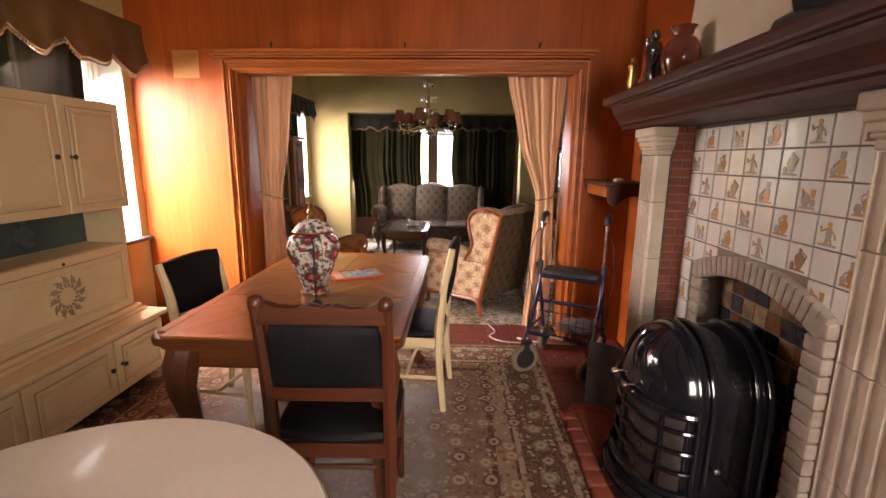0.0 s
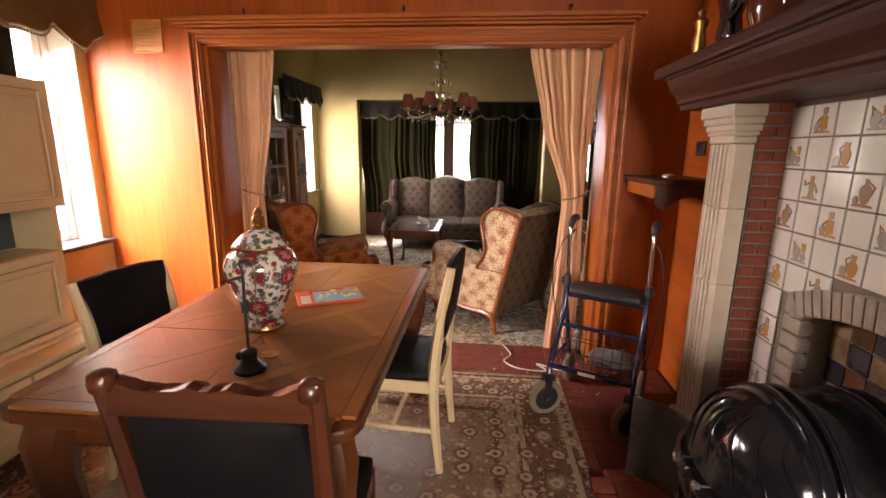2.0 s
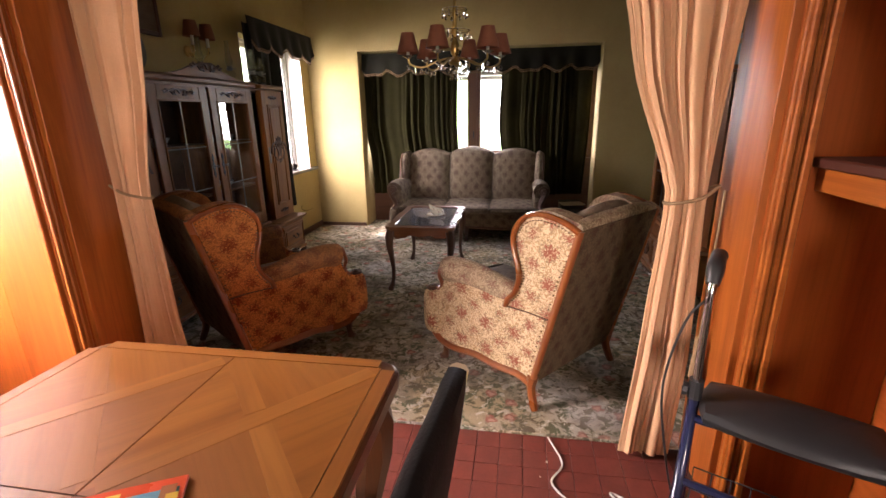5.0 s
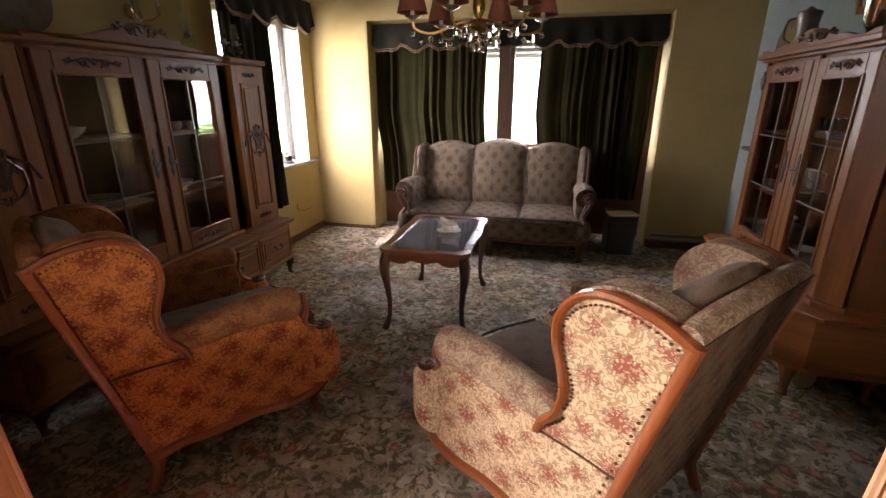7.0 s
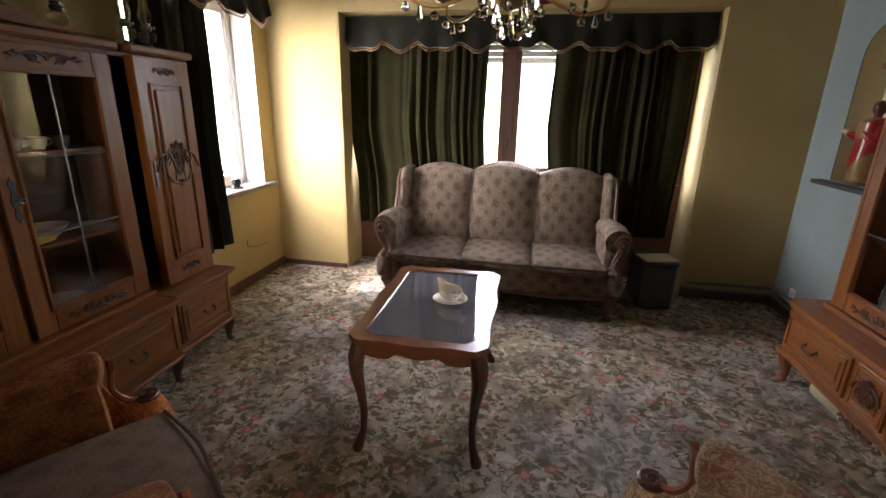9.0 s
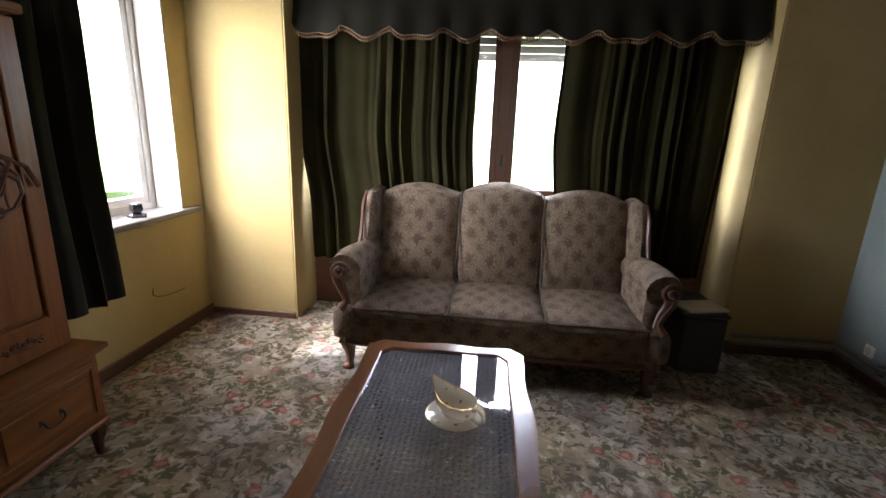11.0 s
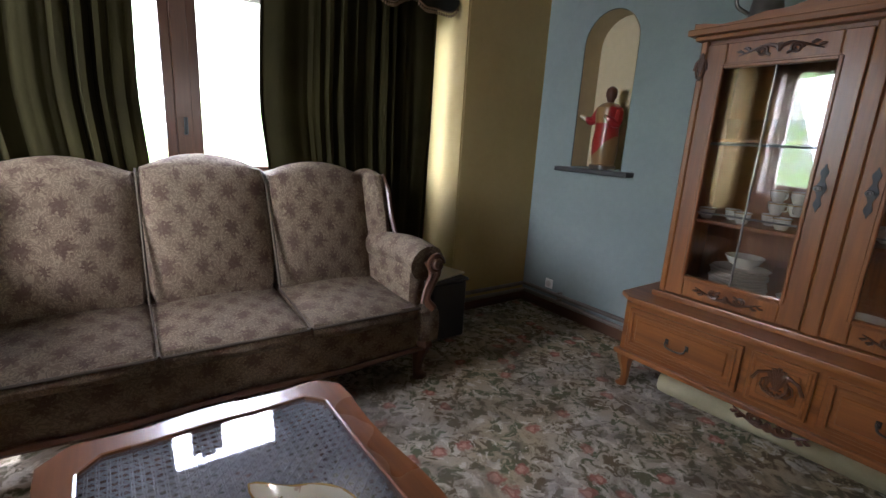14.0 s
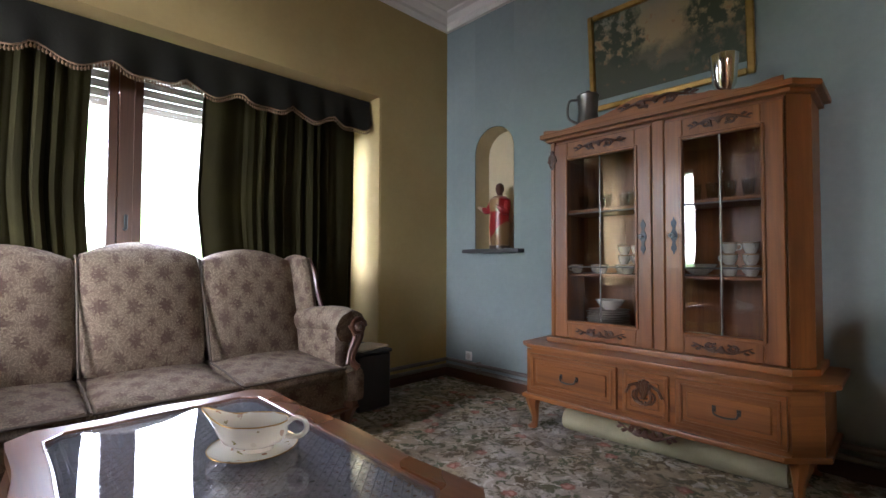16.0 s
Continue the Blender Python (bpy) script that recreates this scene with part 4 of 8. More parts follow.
for x0, x1, sd in ((-1.80, -0.60, 7), (-0.06, 1.0, 9)):
    c = thing("curtain", "heavy dark green velvet curtain before the window", "curtain", group="velvet curtains")
    inner = (lambda a: lerp_at((2.1, a), (1.3, a - 0.02), (0.8, a + 0.05), (0.4, a + 0.06)))
    le = inner(x0) if x0 < -1 else lerp_at((2.1, x0), (1.3, x0 - 0.03), (0.8, x0 + 0.02), (0.4, x0 + 0.05))
    part("cloth", drape(le, lerp_at((2.1, x1), (1.3, x1 - (0.02 if x1 < 0 else -0.0)), (0.4, x1 + (0.04 if x1 < 0 else -0.04))), 0.42, 2.1, 8.215, 11, 0.04, 20, sd, jag=0.01), VELVET, c, smooth=True)


def pelmet(name, pts_at, n, top, drop, mat, fringe_mat, label, group="", scallops=5, bow=0.03):
    """A shaped valance hung from a board: scalloped lower edge with a tasselled fringe."""
    t = thing(name, label, "valance", group=group)
    rows, low = [], []
    for i in range(7):
        line = []
        for j in range(n + 1):
            s = j / n
            p, nrm = pts_at(s)
            e = drop * (0.74 + 0.26 * abs(math.sin(scallops * math.pi * s)) ** 0.7 + 0.06 * math.sin(3 * scallops * math.pi * s))
            z = top - e * i / 6
            q = Vector(p) + Vector(nrm) * (bow * (i / 6) ** 2 + 0.014 * math.sin(s * 2 * math.pi * scallops * 1.5) * i / 6)
            line.append((q.x, q.y, z))
        rows.append(line)
    part("cloth", sheet(rows), mat, t, smooth=True)
    fb = bmesh.new()
    low = rows[-1]
    tube(low, 0.006, 5, fb)
    for a, b in zip(low, low[1:]):
        for k in (0.25, 0.75):
            p = Vector(a).lerp(Vector(b), k)
            tube([p, p - Vector((0, 0, 0.012)), p - Vector((0, 0, 0.02)), p - Vector((0, 0, 0.03))], [0.002, 0.002, 0.007, 0.004], 5, fb)
    part("fringe", fb, fringe_mat, t, "gold tasselled fringe")
    return t


pelmet("valance", lambda s: ((RX0 + 0.03 + s * (RX1 - RX0 - 0.06), 8.10, 0), (0, -1, 0)), 100, 2.14, 0.24, VELVETDARK, FRINGE, "dark green velvet valance with a gold tasselled fringe", scallops=9)
pelmet("valance", lambda s: ((XL + 0.16, W2[0] - 0.1 + s * 1.32, 0), (1, 0, 0)), 50, 2.3, 0.27, VELVETDARK, FRINGE, "dark velvet valance with a gold tasselled fringe", scallops=4)
pelmet("valance", lambda s: ((XL + 0.15, W1[0] - 0.1 + s * 1.44, 0), (1, 0, 0)), 54, 2.36, 0.34, GOLDVELVET, FRINGE, "brown velvet valance with a tasselled fringe", scallops=4)
for y0, y1, sd, x in ((W2[0] - 0.08, 7.1, 11, XL + 0.1), (W1[0] - 0.05, 3.28, 13, XL + 0.08)):
    c = thing("curtain", "dark velvet curtain drawn to the window's side", "curtain", group="velvet curtains")
    bm = drape(lerp_at((2.25, y0), (0.45, y0)), lerp_at((2.25, y1), (1.2, y1 - 0.02), (0.45, y1 + 0.03)), 0.45, 2.25, 0.0, 6, 0.03, 16, sd)
    bm.transform(Matrix(((0, 1, 0, x), (1, 0, 0, 0), (0, 0, 1, 0), (0, 0, 0, 1))))
    part("cloth", bm, VELVETDARK, c, smooth=True)


# ---- living room ----
def moved(bm, m):
    bm.transform(m)
    return bm


# wing chair: faces +y, its sides splayed towards the front; side shapes as (depth from the back foot, height)
SPLAY, HALF = 0.07, 0.345
WING_EDGE = [(-0.17, 0.935), (-0.1, 0.968), (-0.02, 0.986), (0.05, 0.986), (0.11, 0.96), (0.15, 0.912), (0.165, 0.86), (0.157, 0.795), (0.134, 0.725), (0.127, 0.66), (0.148, 0.59), (0.19, 0.54)]
LOW_EDGE = [(0.03, 0.135), (0.12, 0.158), (0.25, 0.15), (0.4, 0.158), (0.55, 0.138), (0.66, 0.15), (0.72, 0.19)]


def wing_chair(m, label, cover, worn):
    t = thing("wing_armchair", label, "armchair", m, group="wing armchairs")
    wing = [(p.x, p.y) for p in curve([(y, z, 0) for y, z in WING_EDGE], 4)]
    low = [(p.x, p.y) for p in curve([(y, z, 0) for y, z in LOW_EDGE], 4)]
    front = [(0.745, 0.3), (0.715, 0.4), (0.665, 0.455), (0.64, 0.52), (0.62, 0.575), (0.5, 0.585), (0.33, 0.565), (0.225, 0.53)]
    shape = low + front + wing[::-1]

    def splayed(bm, s):
        for v in bm.verts:
            v.co.x += s * SPLAY * v.co.y
        return bm

    for s in (-1, 1):
        x0, x1 = sorted((s * (HALF - 0.04), s * HALF))
        e = s * (HALF + 0.004)
        part("side_panel", splayed(slab(shape, x0, x1, "x", bev=0.008), s), cover, t, "tapestry with red flowers on a woven ground")
        line = [(e, y, z) for y, z in wing] + [(e, 0.203, 0.5)]
        part("wing_trim", splayed(tube(line, 0.018, 8, flat=0.75), s), CHAIRWOOD, t, "polished wooden edge", True)
        part("back_trim", splayed(tube([(e, -0.172, 0.945), (e, -0.07, 0.54), (e, 0.03, 0.135)], 0.018, 8, flat=0.8), s), CHAIRWOOD, t, "polished wooden edge", True)
        part("lower_rail", splayed(tube([(e, y, z - 0.006) for y, z in low], 0.02, 8), s), CHAIRWOOD, t, "", True)
        nails = bmesh.new()
        run = [Vector((e, y, z)) for y, z in wing]
        run = [Vector((e, 0.03, 0.17)).lerp(run[0], k / 26) for k in range(26)] + run
        gone = 0.0
        for a, b in zip(run, run[1:]):
            gone += (b - a).length
            if gone > 0.014:
                gone = 0.0
                p = b + (Vector((e, 0.02, 0.7 if b.z > 0.6 else b.z)) - b).normalized() * 0.028
                lathe([(0.005, -0.001), (0.0042, 0.0025), (0.0015, 0.004)], 6, nails, (p.x + s * 0.003, p.y, p.z))
        tagged(part("nail_strip", splayed(nails, s), BRASSDARK, t, "row of dark brass nail heads"), kind="stuff")
        part("panel_seam", splayed(tube([(e, -0.055, 0.5), (e, 0.07, 0.505), (e, 0.2, 0.5)], 0.0035, 5), s), CHAIRSEAM, t)
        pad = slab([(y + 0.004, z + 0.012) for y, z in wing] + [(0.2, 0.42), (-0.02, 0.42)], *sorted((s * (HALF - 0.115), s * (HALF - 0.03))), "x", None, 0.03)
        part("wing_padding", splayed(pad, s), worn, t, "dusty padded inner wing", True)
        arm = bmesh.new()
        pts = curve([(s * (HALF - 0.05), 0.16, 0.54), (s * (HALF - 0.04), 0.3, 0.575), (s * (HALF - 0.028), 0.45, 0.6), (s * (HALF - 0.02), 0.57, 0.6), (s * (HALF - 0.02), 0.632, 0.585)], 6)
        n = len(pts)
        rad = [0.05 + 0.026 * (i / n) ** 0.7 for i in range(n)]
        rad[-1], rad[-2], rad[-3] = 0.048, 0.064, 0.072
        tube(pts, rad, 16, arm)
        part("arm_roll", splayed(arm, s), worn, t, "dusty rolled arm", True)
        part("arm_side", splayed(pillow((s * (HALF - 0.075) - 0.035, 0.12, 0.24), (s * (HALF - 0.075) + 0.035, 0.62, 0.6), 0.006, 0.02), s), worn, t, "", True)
        part("arm_strip", splayed(tube(curve([(s * (HALF - 0.02), 0.66, 0.63), (s * (HALF + 0.012), 0.662, 0.56), (s * HALF, 0.655, 0.5), (s * (HALF - 0.015), 0.69, 0.455), (s * (HALF - 0.02), 0.735, 0.447)], 5), 0.011, 7), s), CHAIRWOOD, t, "", True)
        part("arm_front", splayed(pillow((s * (HALF - 0.02) - 0.055, 0.655, 0.17), (s * (HALF - 0.02) + 0.055, 0.8, 0.445), 0.012, 0.045), s), cover, t, "", True)
        scr = bmesh.new()
        c0 = Vector((s * (HALF - 0.02), 0.745, 0.45))
        tube([c0 + Vector((math.cos(k * 0.55) * 0.037 * (1 - k / 20), math.sin(k * 0.55) * 0.037 * (1 - k / 20), 0.0005 * k)) for k in range(18)], 0.007, 6, scr)
        lathe([(0.04, -0.008), (0.042, 0.0), (0.036, 0.004)], 16, scr, tuple(c0))
        part("carved_scroll", splayed(scr, s), CARVED, t, "dark carved scroll on the arm", True)
        part("front_leg", splayed(cabriole(s * (HALF - 0.055), 0.69, 0.2, s, 1, 0.032), s), CHAIRLEG, t, "", True)
        part("back_leg", tube(curve([(s * HALF, 0.03, 0.17), (s * (HALF + 0.002), 0.035, 0.1), (s * (HALF + 0.012), 0.0, 0.0)], 4), [0.03, 0.029, 0.027, 0.025, 0.024, 0.023, 0.022, 0.021, 0.02], 8), CHAIRWOOD, t, "", True)
    bw = HALF - 0.1
    lean = lambda w: w + Vector((0, -0.4 * w.z, 0))
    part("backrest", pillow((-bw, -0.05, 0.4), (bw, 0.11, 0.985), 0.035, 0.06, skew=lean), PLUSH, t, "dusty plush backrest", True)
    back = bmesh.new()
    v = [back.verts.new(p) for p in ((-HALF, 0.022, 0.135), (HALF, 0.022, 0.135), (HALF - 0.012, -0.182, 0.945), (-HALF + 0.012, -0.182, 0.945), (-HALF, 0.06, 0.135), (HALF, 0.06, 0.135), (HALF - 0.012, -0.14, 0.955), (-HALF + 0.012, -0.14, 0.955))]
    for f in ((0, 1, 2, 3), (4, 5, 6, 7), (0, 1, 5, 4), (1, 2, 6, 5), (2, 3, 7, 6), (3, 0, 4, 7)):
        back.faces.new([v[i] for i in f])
    # The back turned from the light gets the darkened cover.
    part("back_panel", back, FABRICSHADED, t)
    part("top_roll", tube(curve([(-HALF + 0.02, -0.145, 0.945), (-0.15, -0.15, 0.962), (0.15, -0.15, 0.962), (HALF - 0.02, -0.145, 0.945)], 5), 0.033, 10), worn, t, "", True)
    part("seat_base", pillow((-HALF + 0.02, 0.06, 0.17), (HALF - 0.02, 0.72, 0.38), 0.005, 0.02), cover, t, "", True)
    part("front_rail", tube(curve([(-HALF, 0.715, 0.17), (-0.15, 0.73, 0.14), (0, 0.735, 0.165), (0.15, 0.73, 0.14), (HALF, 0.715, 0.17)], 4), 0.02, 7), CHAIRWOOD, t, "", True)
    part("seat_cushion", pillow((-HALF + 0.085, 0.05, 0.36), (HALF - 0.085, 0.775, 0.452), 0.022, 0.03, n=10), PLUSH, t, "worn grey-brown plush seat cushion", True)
    part("seat_piping", tube(curve([(-HALF + 0.095, 0.765, 0.44), (0, 0.79, 0.448), (HALF - 0.095, 0.765, 0.44)], 5), 0.006, 6), PIPING, t)
    return t


def chair_pose(foot, heading, s):
    """The chair's pose from one back foot on side s and the heading in degrees."""
    m = pose(0, 0, 0, 0, 0, heading - 90)
    m.translation = Vector((*foot, 0.008)) - m.to_3x3() @ Vector((s * HALF, 0, 0))
    return m


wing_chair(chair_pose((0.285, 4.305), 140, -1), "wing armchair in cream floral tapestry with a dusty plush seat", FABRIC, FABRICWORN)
# Left chair: its orange is bounced light painted into the cover.
wing_chair(chair_pose((-1.30, 4.36), 56, 1), "wing armchair in orange floral tapestry with a dusty plush seat", FABRICWARMLIT, FABRICWORNLIT)


# sofa: faces -y
def sofa(m):
    t = thing("sofa", "three-seat wing sofa in grey-brown floral tapestry with carved arms", "sofa", m)
    W = 0.86
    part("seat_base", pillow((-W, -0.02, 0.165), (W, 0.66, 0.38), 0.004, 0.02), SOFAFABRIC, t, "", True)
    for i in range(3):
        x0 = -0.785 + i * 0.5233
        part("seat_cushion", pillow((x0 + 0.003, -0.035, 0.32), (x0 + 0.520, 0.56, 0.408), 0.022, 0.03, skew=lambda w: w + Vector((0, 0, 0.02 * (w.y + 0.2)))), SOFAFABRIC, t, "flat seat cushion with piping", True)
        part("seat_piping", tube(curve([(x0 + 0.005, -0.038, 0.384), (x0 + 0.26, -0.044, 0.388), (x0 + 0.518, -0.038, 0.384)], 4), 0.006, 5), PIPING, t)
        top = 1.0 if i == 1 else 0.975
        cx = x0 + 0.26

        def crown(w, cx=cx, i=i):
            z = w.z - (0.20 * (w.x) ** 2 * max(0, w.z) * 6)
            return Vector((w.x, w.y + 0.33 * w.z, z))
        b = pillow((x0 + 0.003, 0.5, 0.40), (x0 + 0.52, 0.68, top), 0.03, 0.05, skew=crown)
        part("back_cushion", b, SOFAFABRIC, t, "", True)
    for x in (-0.2617, 0.2617):
        part("back_piping", tube(curve([(x, 0.40, 0.43), (x, 0.475, 0.62), (x, 0.555, 0.8), (x, 0.62, 0.93), (x, 0.70, 0.955)], 4), 0.006, 6), PIPING, t)
        part("seam_piping", tube([(x, -0.036, 0.388), (x, 0.2, 0.412), (x, 0.42, 0.42)], 0.0045, 5), PIPING, t)
    back = bmesh.new()
    n = 40
    rows = []
    for y0, y1 in ((0.6, 0.74), (0.66, 0.8)):
        line0, line1 = [], []
        for k in range(n + 1):
            x = -0.84 + 1.68 * k / n
            u = (x / 0.5233 + 1.5) % 1.0
            z = 0.93 + 0.05 * math.sin(math.pi * min(max((x + 0.785) / 0.5233 % 1.0, 0), 1)) - 0.05 * max(0, abs(x) - 0.6)
            line0.append(back.verts.new((x, y0, 0.17)))
            line1.append(back.verts.new((x, y1, z)))
        rows.append((line0, line1))
    for a, b in rows:
        for k in range(n):
            back.faces.new((a[k], a[k + 1], b[k + 1], b[k]))
    for k in range(n):
        back.faces.new((rows[0][1][k], rows[0][1][k + 1], rows[1][1][k + 1], rows[1][1][k]))
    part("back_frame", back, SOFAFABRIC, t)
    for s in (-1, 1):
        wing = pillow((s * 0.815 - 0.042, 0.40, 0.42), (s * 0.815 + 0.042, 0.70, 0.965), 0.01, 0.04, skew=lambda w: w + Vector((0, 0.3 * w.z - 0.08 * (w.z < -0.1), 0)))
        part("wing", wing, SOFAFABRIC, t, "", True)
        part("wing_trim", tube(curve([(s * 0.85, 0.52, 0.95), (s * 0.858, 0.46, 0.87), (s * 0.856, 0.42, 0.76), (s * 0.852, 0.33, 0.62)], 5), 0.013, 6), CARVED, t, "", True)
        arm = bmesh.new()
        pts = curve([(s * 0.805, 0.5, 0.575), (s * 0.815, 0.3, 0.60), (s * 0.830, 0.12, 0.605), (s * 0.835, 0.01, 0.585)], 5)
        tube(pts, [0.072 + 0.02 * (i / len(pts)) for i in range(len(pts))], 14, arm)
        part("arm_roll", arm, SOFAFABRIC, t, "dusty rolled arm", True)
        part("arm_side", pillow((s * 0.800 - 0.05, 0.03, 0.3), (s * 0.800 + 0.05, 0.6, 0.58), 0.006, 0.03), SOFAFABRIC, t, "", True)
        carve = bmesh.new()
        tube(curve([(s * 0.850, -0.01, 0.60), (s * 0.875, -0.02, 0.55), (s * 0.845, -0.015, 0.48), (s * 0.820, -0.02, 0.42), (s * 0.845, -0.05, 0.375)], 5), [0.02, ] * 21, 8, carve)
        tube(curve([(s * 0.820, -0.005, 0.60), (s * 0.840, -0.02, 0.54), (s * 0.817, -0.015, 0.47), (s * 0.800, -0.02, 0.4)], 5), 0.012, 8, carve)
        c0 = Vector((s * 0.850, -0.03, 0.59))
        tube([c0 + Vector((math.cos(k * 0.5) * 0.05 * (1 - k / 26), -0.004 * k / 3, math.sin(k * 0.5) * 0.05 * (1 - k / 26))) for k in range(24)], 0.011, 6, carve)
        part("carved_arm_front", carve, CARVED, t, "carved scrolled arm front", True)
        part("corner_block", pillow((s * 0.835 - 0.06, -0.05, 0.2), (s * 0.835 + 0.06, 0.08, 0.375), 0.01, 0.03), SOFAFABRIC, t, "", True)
        part("front_leg", cabriole(s * 0.815, 0.02, 0.21, s, -1, 0.042), CARVED, t, "", True)
        part("back_leg", tube([(s * 0.820, 0.6, 0.18), (s * 0.830, 0.66, 0.0)], [0.026, 0.02], 8), CARVED, t)
    part("front_leg", cabriole(0.0, 0.03, 0.2, 0, -1, 0.03), CARVED, t, "", True)
    part("front_rail", tube([(-0.86, -0.02, 0.175), (-0.4, -0.03, 0.16), (0, -0.03, 0.175), (0.4, -0.03, 0.16), (0.86, -0.02, 0.175)], 0.014, 6), CARVED, t, "", True)
    return t


sofa(pose(-0.41, 7.36, 0.008, 0, 0, -0.6))


# coffee table
def wavy_outline(w, d, amp, n=14):
    """A serpentine table edge with clipped corners."""
    out = []
    c = 0.045
    for (x0, y0), (x1, y1), (nx, ny) in (((-w + c, -d), (w - c, -d), (0, -1)), ((w, -d + c), (w, d - c), (1, 0)), ((w - c, d), (-w + c, d), (0, 1)), ((-w, d - c), (-w, -d + c), (-1, 0))):
        for k in range(n + 1):
            t = k / n
            e = amp * (math.cos(t * 4 * math.pi) - 1) * 0.5 + amp * 0.6 * math.sin(math.pi * t)
            out.append((x0 + (x1 - x0) * t + nx * e, y0 + (y1 - y0) * t + ny * e))
    return out


t = thing("coffee_table", "carved walnut coffee table with a glazed cane top", "coffee table", pose(-0.612, 6.2, 0.008, 0, 0, 0.5))
W, D, H = 0.285, 0.455, 0.552
outer = wavy_outline(W, D, 0.012)
inner = [(x * 0.80, y * 0.875) for x, y in wavy_outline(W, D, 0.004)]
fr = bmesh.new()
for z0, z1, k in ((H - 0.026, H, 1.0), (H - 0.036, H - 0.026, 0.975)):
    a = [[fr.verts.new((x * k, y * k, z)) for x, y in outer] for z in (z0, z1)]
    b = [[fr.verts.new((x, y, z)) for x, y in inner] for z in (z0, z1)]
    n = len(outer)
    for i in range(n):
        j = (i + 1) % n
        fr.faces.new((a[0][i], a[0][j], a[1][j], a[1][i]))
        fr.faces.new((b[0][i], b[0][j], b[1][j], b[1][i]))
        fr.faces.new((a[1][i], a[1][j], b[1][j], b[1][i]))
        fr.faces.new((a[0][i], a[0][j], b[0][j], b[0][i]))
part("top_frame", fr, WALNUT, t)
part("bead", ring([(x * 1.0, y * 1.0, H - 0.002) for x, y in inner], 0.004, 5), WALNUT, t)
cane = bmesh.new()
for a in range(-30, 31):
    for s in (-1, 1):
        x0, y0 = a * 0.0245, -0.40
        x1, y1 = x0 + s * 0.8, 0.40
        lo, hi = 0.0, 1.0
        dx = x1 - x0
        ts = sorted([(-0.225 - x0) / dx, (0.225 - x0) / dx])
        lo, hi = max(0, ts[0]), min(1, ts[1])
        if hi - lo > 0.01:
            tube([(x0 + dx * lo, y0 + 0.8 * lo, H - 0.016 + 0.0008 * s), (x0 + dx * hi, y0 + 0.8 * hi, H - 0.016 + 0.0008 * s)], 0.0022, 4, cane)
for i in range(-13, 14):
    for o in (-0.0022, 0.0022):
        tube([(i * 0.0165 + o, -0.40, H - 0.0155), (i * 0.0165 + o, 0.40, H - 0.0155)], 0.0014, 4, cane)
for i in range(-24, 25):
    for o in (-0.0022, 0.0022):
        tube([(-0.225, i * 0.0165 + o, H - 0.0165), (0.225, i * 0.0165 + o, H - 0.0165)], 0.0014, 4, cane)
part("cane_mesh", cane, CANE, t, "woven cane panel under glass")
g = part("glass_top", slab([(x * 0.985, y * 0.985) for x, y in inner], H - 0.008, H - 0.003, "z"), TABLEGLASS, t, "clear glass sheet")
for s, q, ax in ((-1, D - 0.05, "y"), (1, D - 0.05, "y"), (-1, W - 0.045, "x"), (1, W - 0.045, "x")):
    L = (W - 0.05) if ax == "y" else (D - 0.05)
    pts = [(-L, H - 0.036), (L, H - 0.036)] + [(L - 2 * L * k / 20, H - 0.085 - 0.016 * abs(math.sin(k / 20 * 3 * math.pi)) + (0.012 if 5 < k < 15 else 0)) for k in range(21)]
    part("apron", slab(pts, s * q - 0.009, s * q + 0.009, ax), WALNUT, t)
for sx in (-1, 1):
    for sy in (-1, 1):
        part("leg", cabriole(sx * (W - 0.045), sy * (D - 0.05), H - 0.03, sx, sy, 0.027), CARVED, t, "", True)

# sauce boat on its stand
t = thing("sauce_boat", "flowered white china sauce boat on a fixed saucer with gilt rims", "sauce boat", pose(-0.545, 6.205, 0.008 + H - 0.002, 0, 0, 137) @ Matrix.Scale(0.97, 4))
part("saucer", lathe([(0.0, 0.004), (0.04, 0.002), (0.06, 0.006), (0.083, 0.014), (0.086, 0.017), (0.06, 0.011), (0.0, 0.008)], 36, cap=False), CUPCHINA, t, "", True)
b = bmesh.new()
rings = []
for r, z in ((0.034, 0.008), (0.035, 0.013), (0.036, 0.018), (0.052, 0.027), (0.06, 0.042), (0.0595, 0.055), (0.062, 0.066), (0.059, 0.0675), (0.0565, 0.054), (0.055, 0.04), (0.04, 0.025), (0.005, 0.02)):
    line = []
    for k in range(32):
        a = 2 * math.pi * k / 32
        lip = max(0, math.cos(a)) ** 8 * max(0, z - 0.04) * 1.3
        line.append(b.verts.new((r * math.cos(a) * 1.15 + lip, r * math.sin(a) * 0.82, z + max(0, math.cos(a)) ** 8 * max(0, z - 0.04) * 0.9 + (0.0012 * math.sin(9 * a) if z > 0.06 else 0))))
    rings.append(line)
for p, q in zip(rings, rings[1:]):
    for k in range(32):
        b.faces.new((p[k], p[(k + 1) % 32], q[(k + 1) % 32], q[k]))
b.faces.new(rings[0])
b.faces.new(rings[-1])
boat = part("boat", b, CUPCHINA, t, "", True)
part("handle", tube(curve([(-0.066, 0, 0.06), (-0.085, 0, 0.072), (-0.104, 0, 0.066), (-0.108, 0, 0.048), (-0.092, 0, 0.034), (-0.064, 0, 0.036)], 5), 0.0055, 8), CUPCHINA, t, "", True)
part("gilt_rim", ring([(0.0605 * math.cos(a) * 1.15 + max(0, math.cos(a)) ** 8 * 0.0275 * 1.3, 0.0605 * math.sin(a) * 0.82, 0.0675 + max(0, math.cos(a)) ** 8 * 0.0275 * 0.9) for a in [2 * math.pi * k / 32 for k in range(32)]], 0.0016, 5), GILT, t)
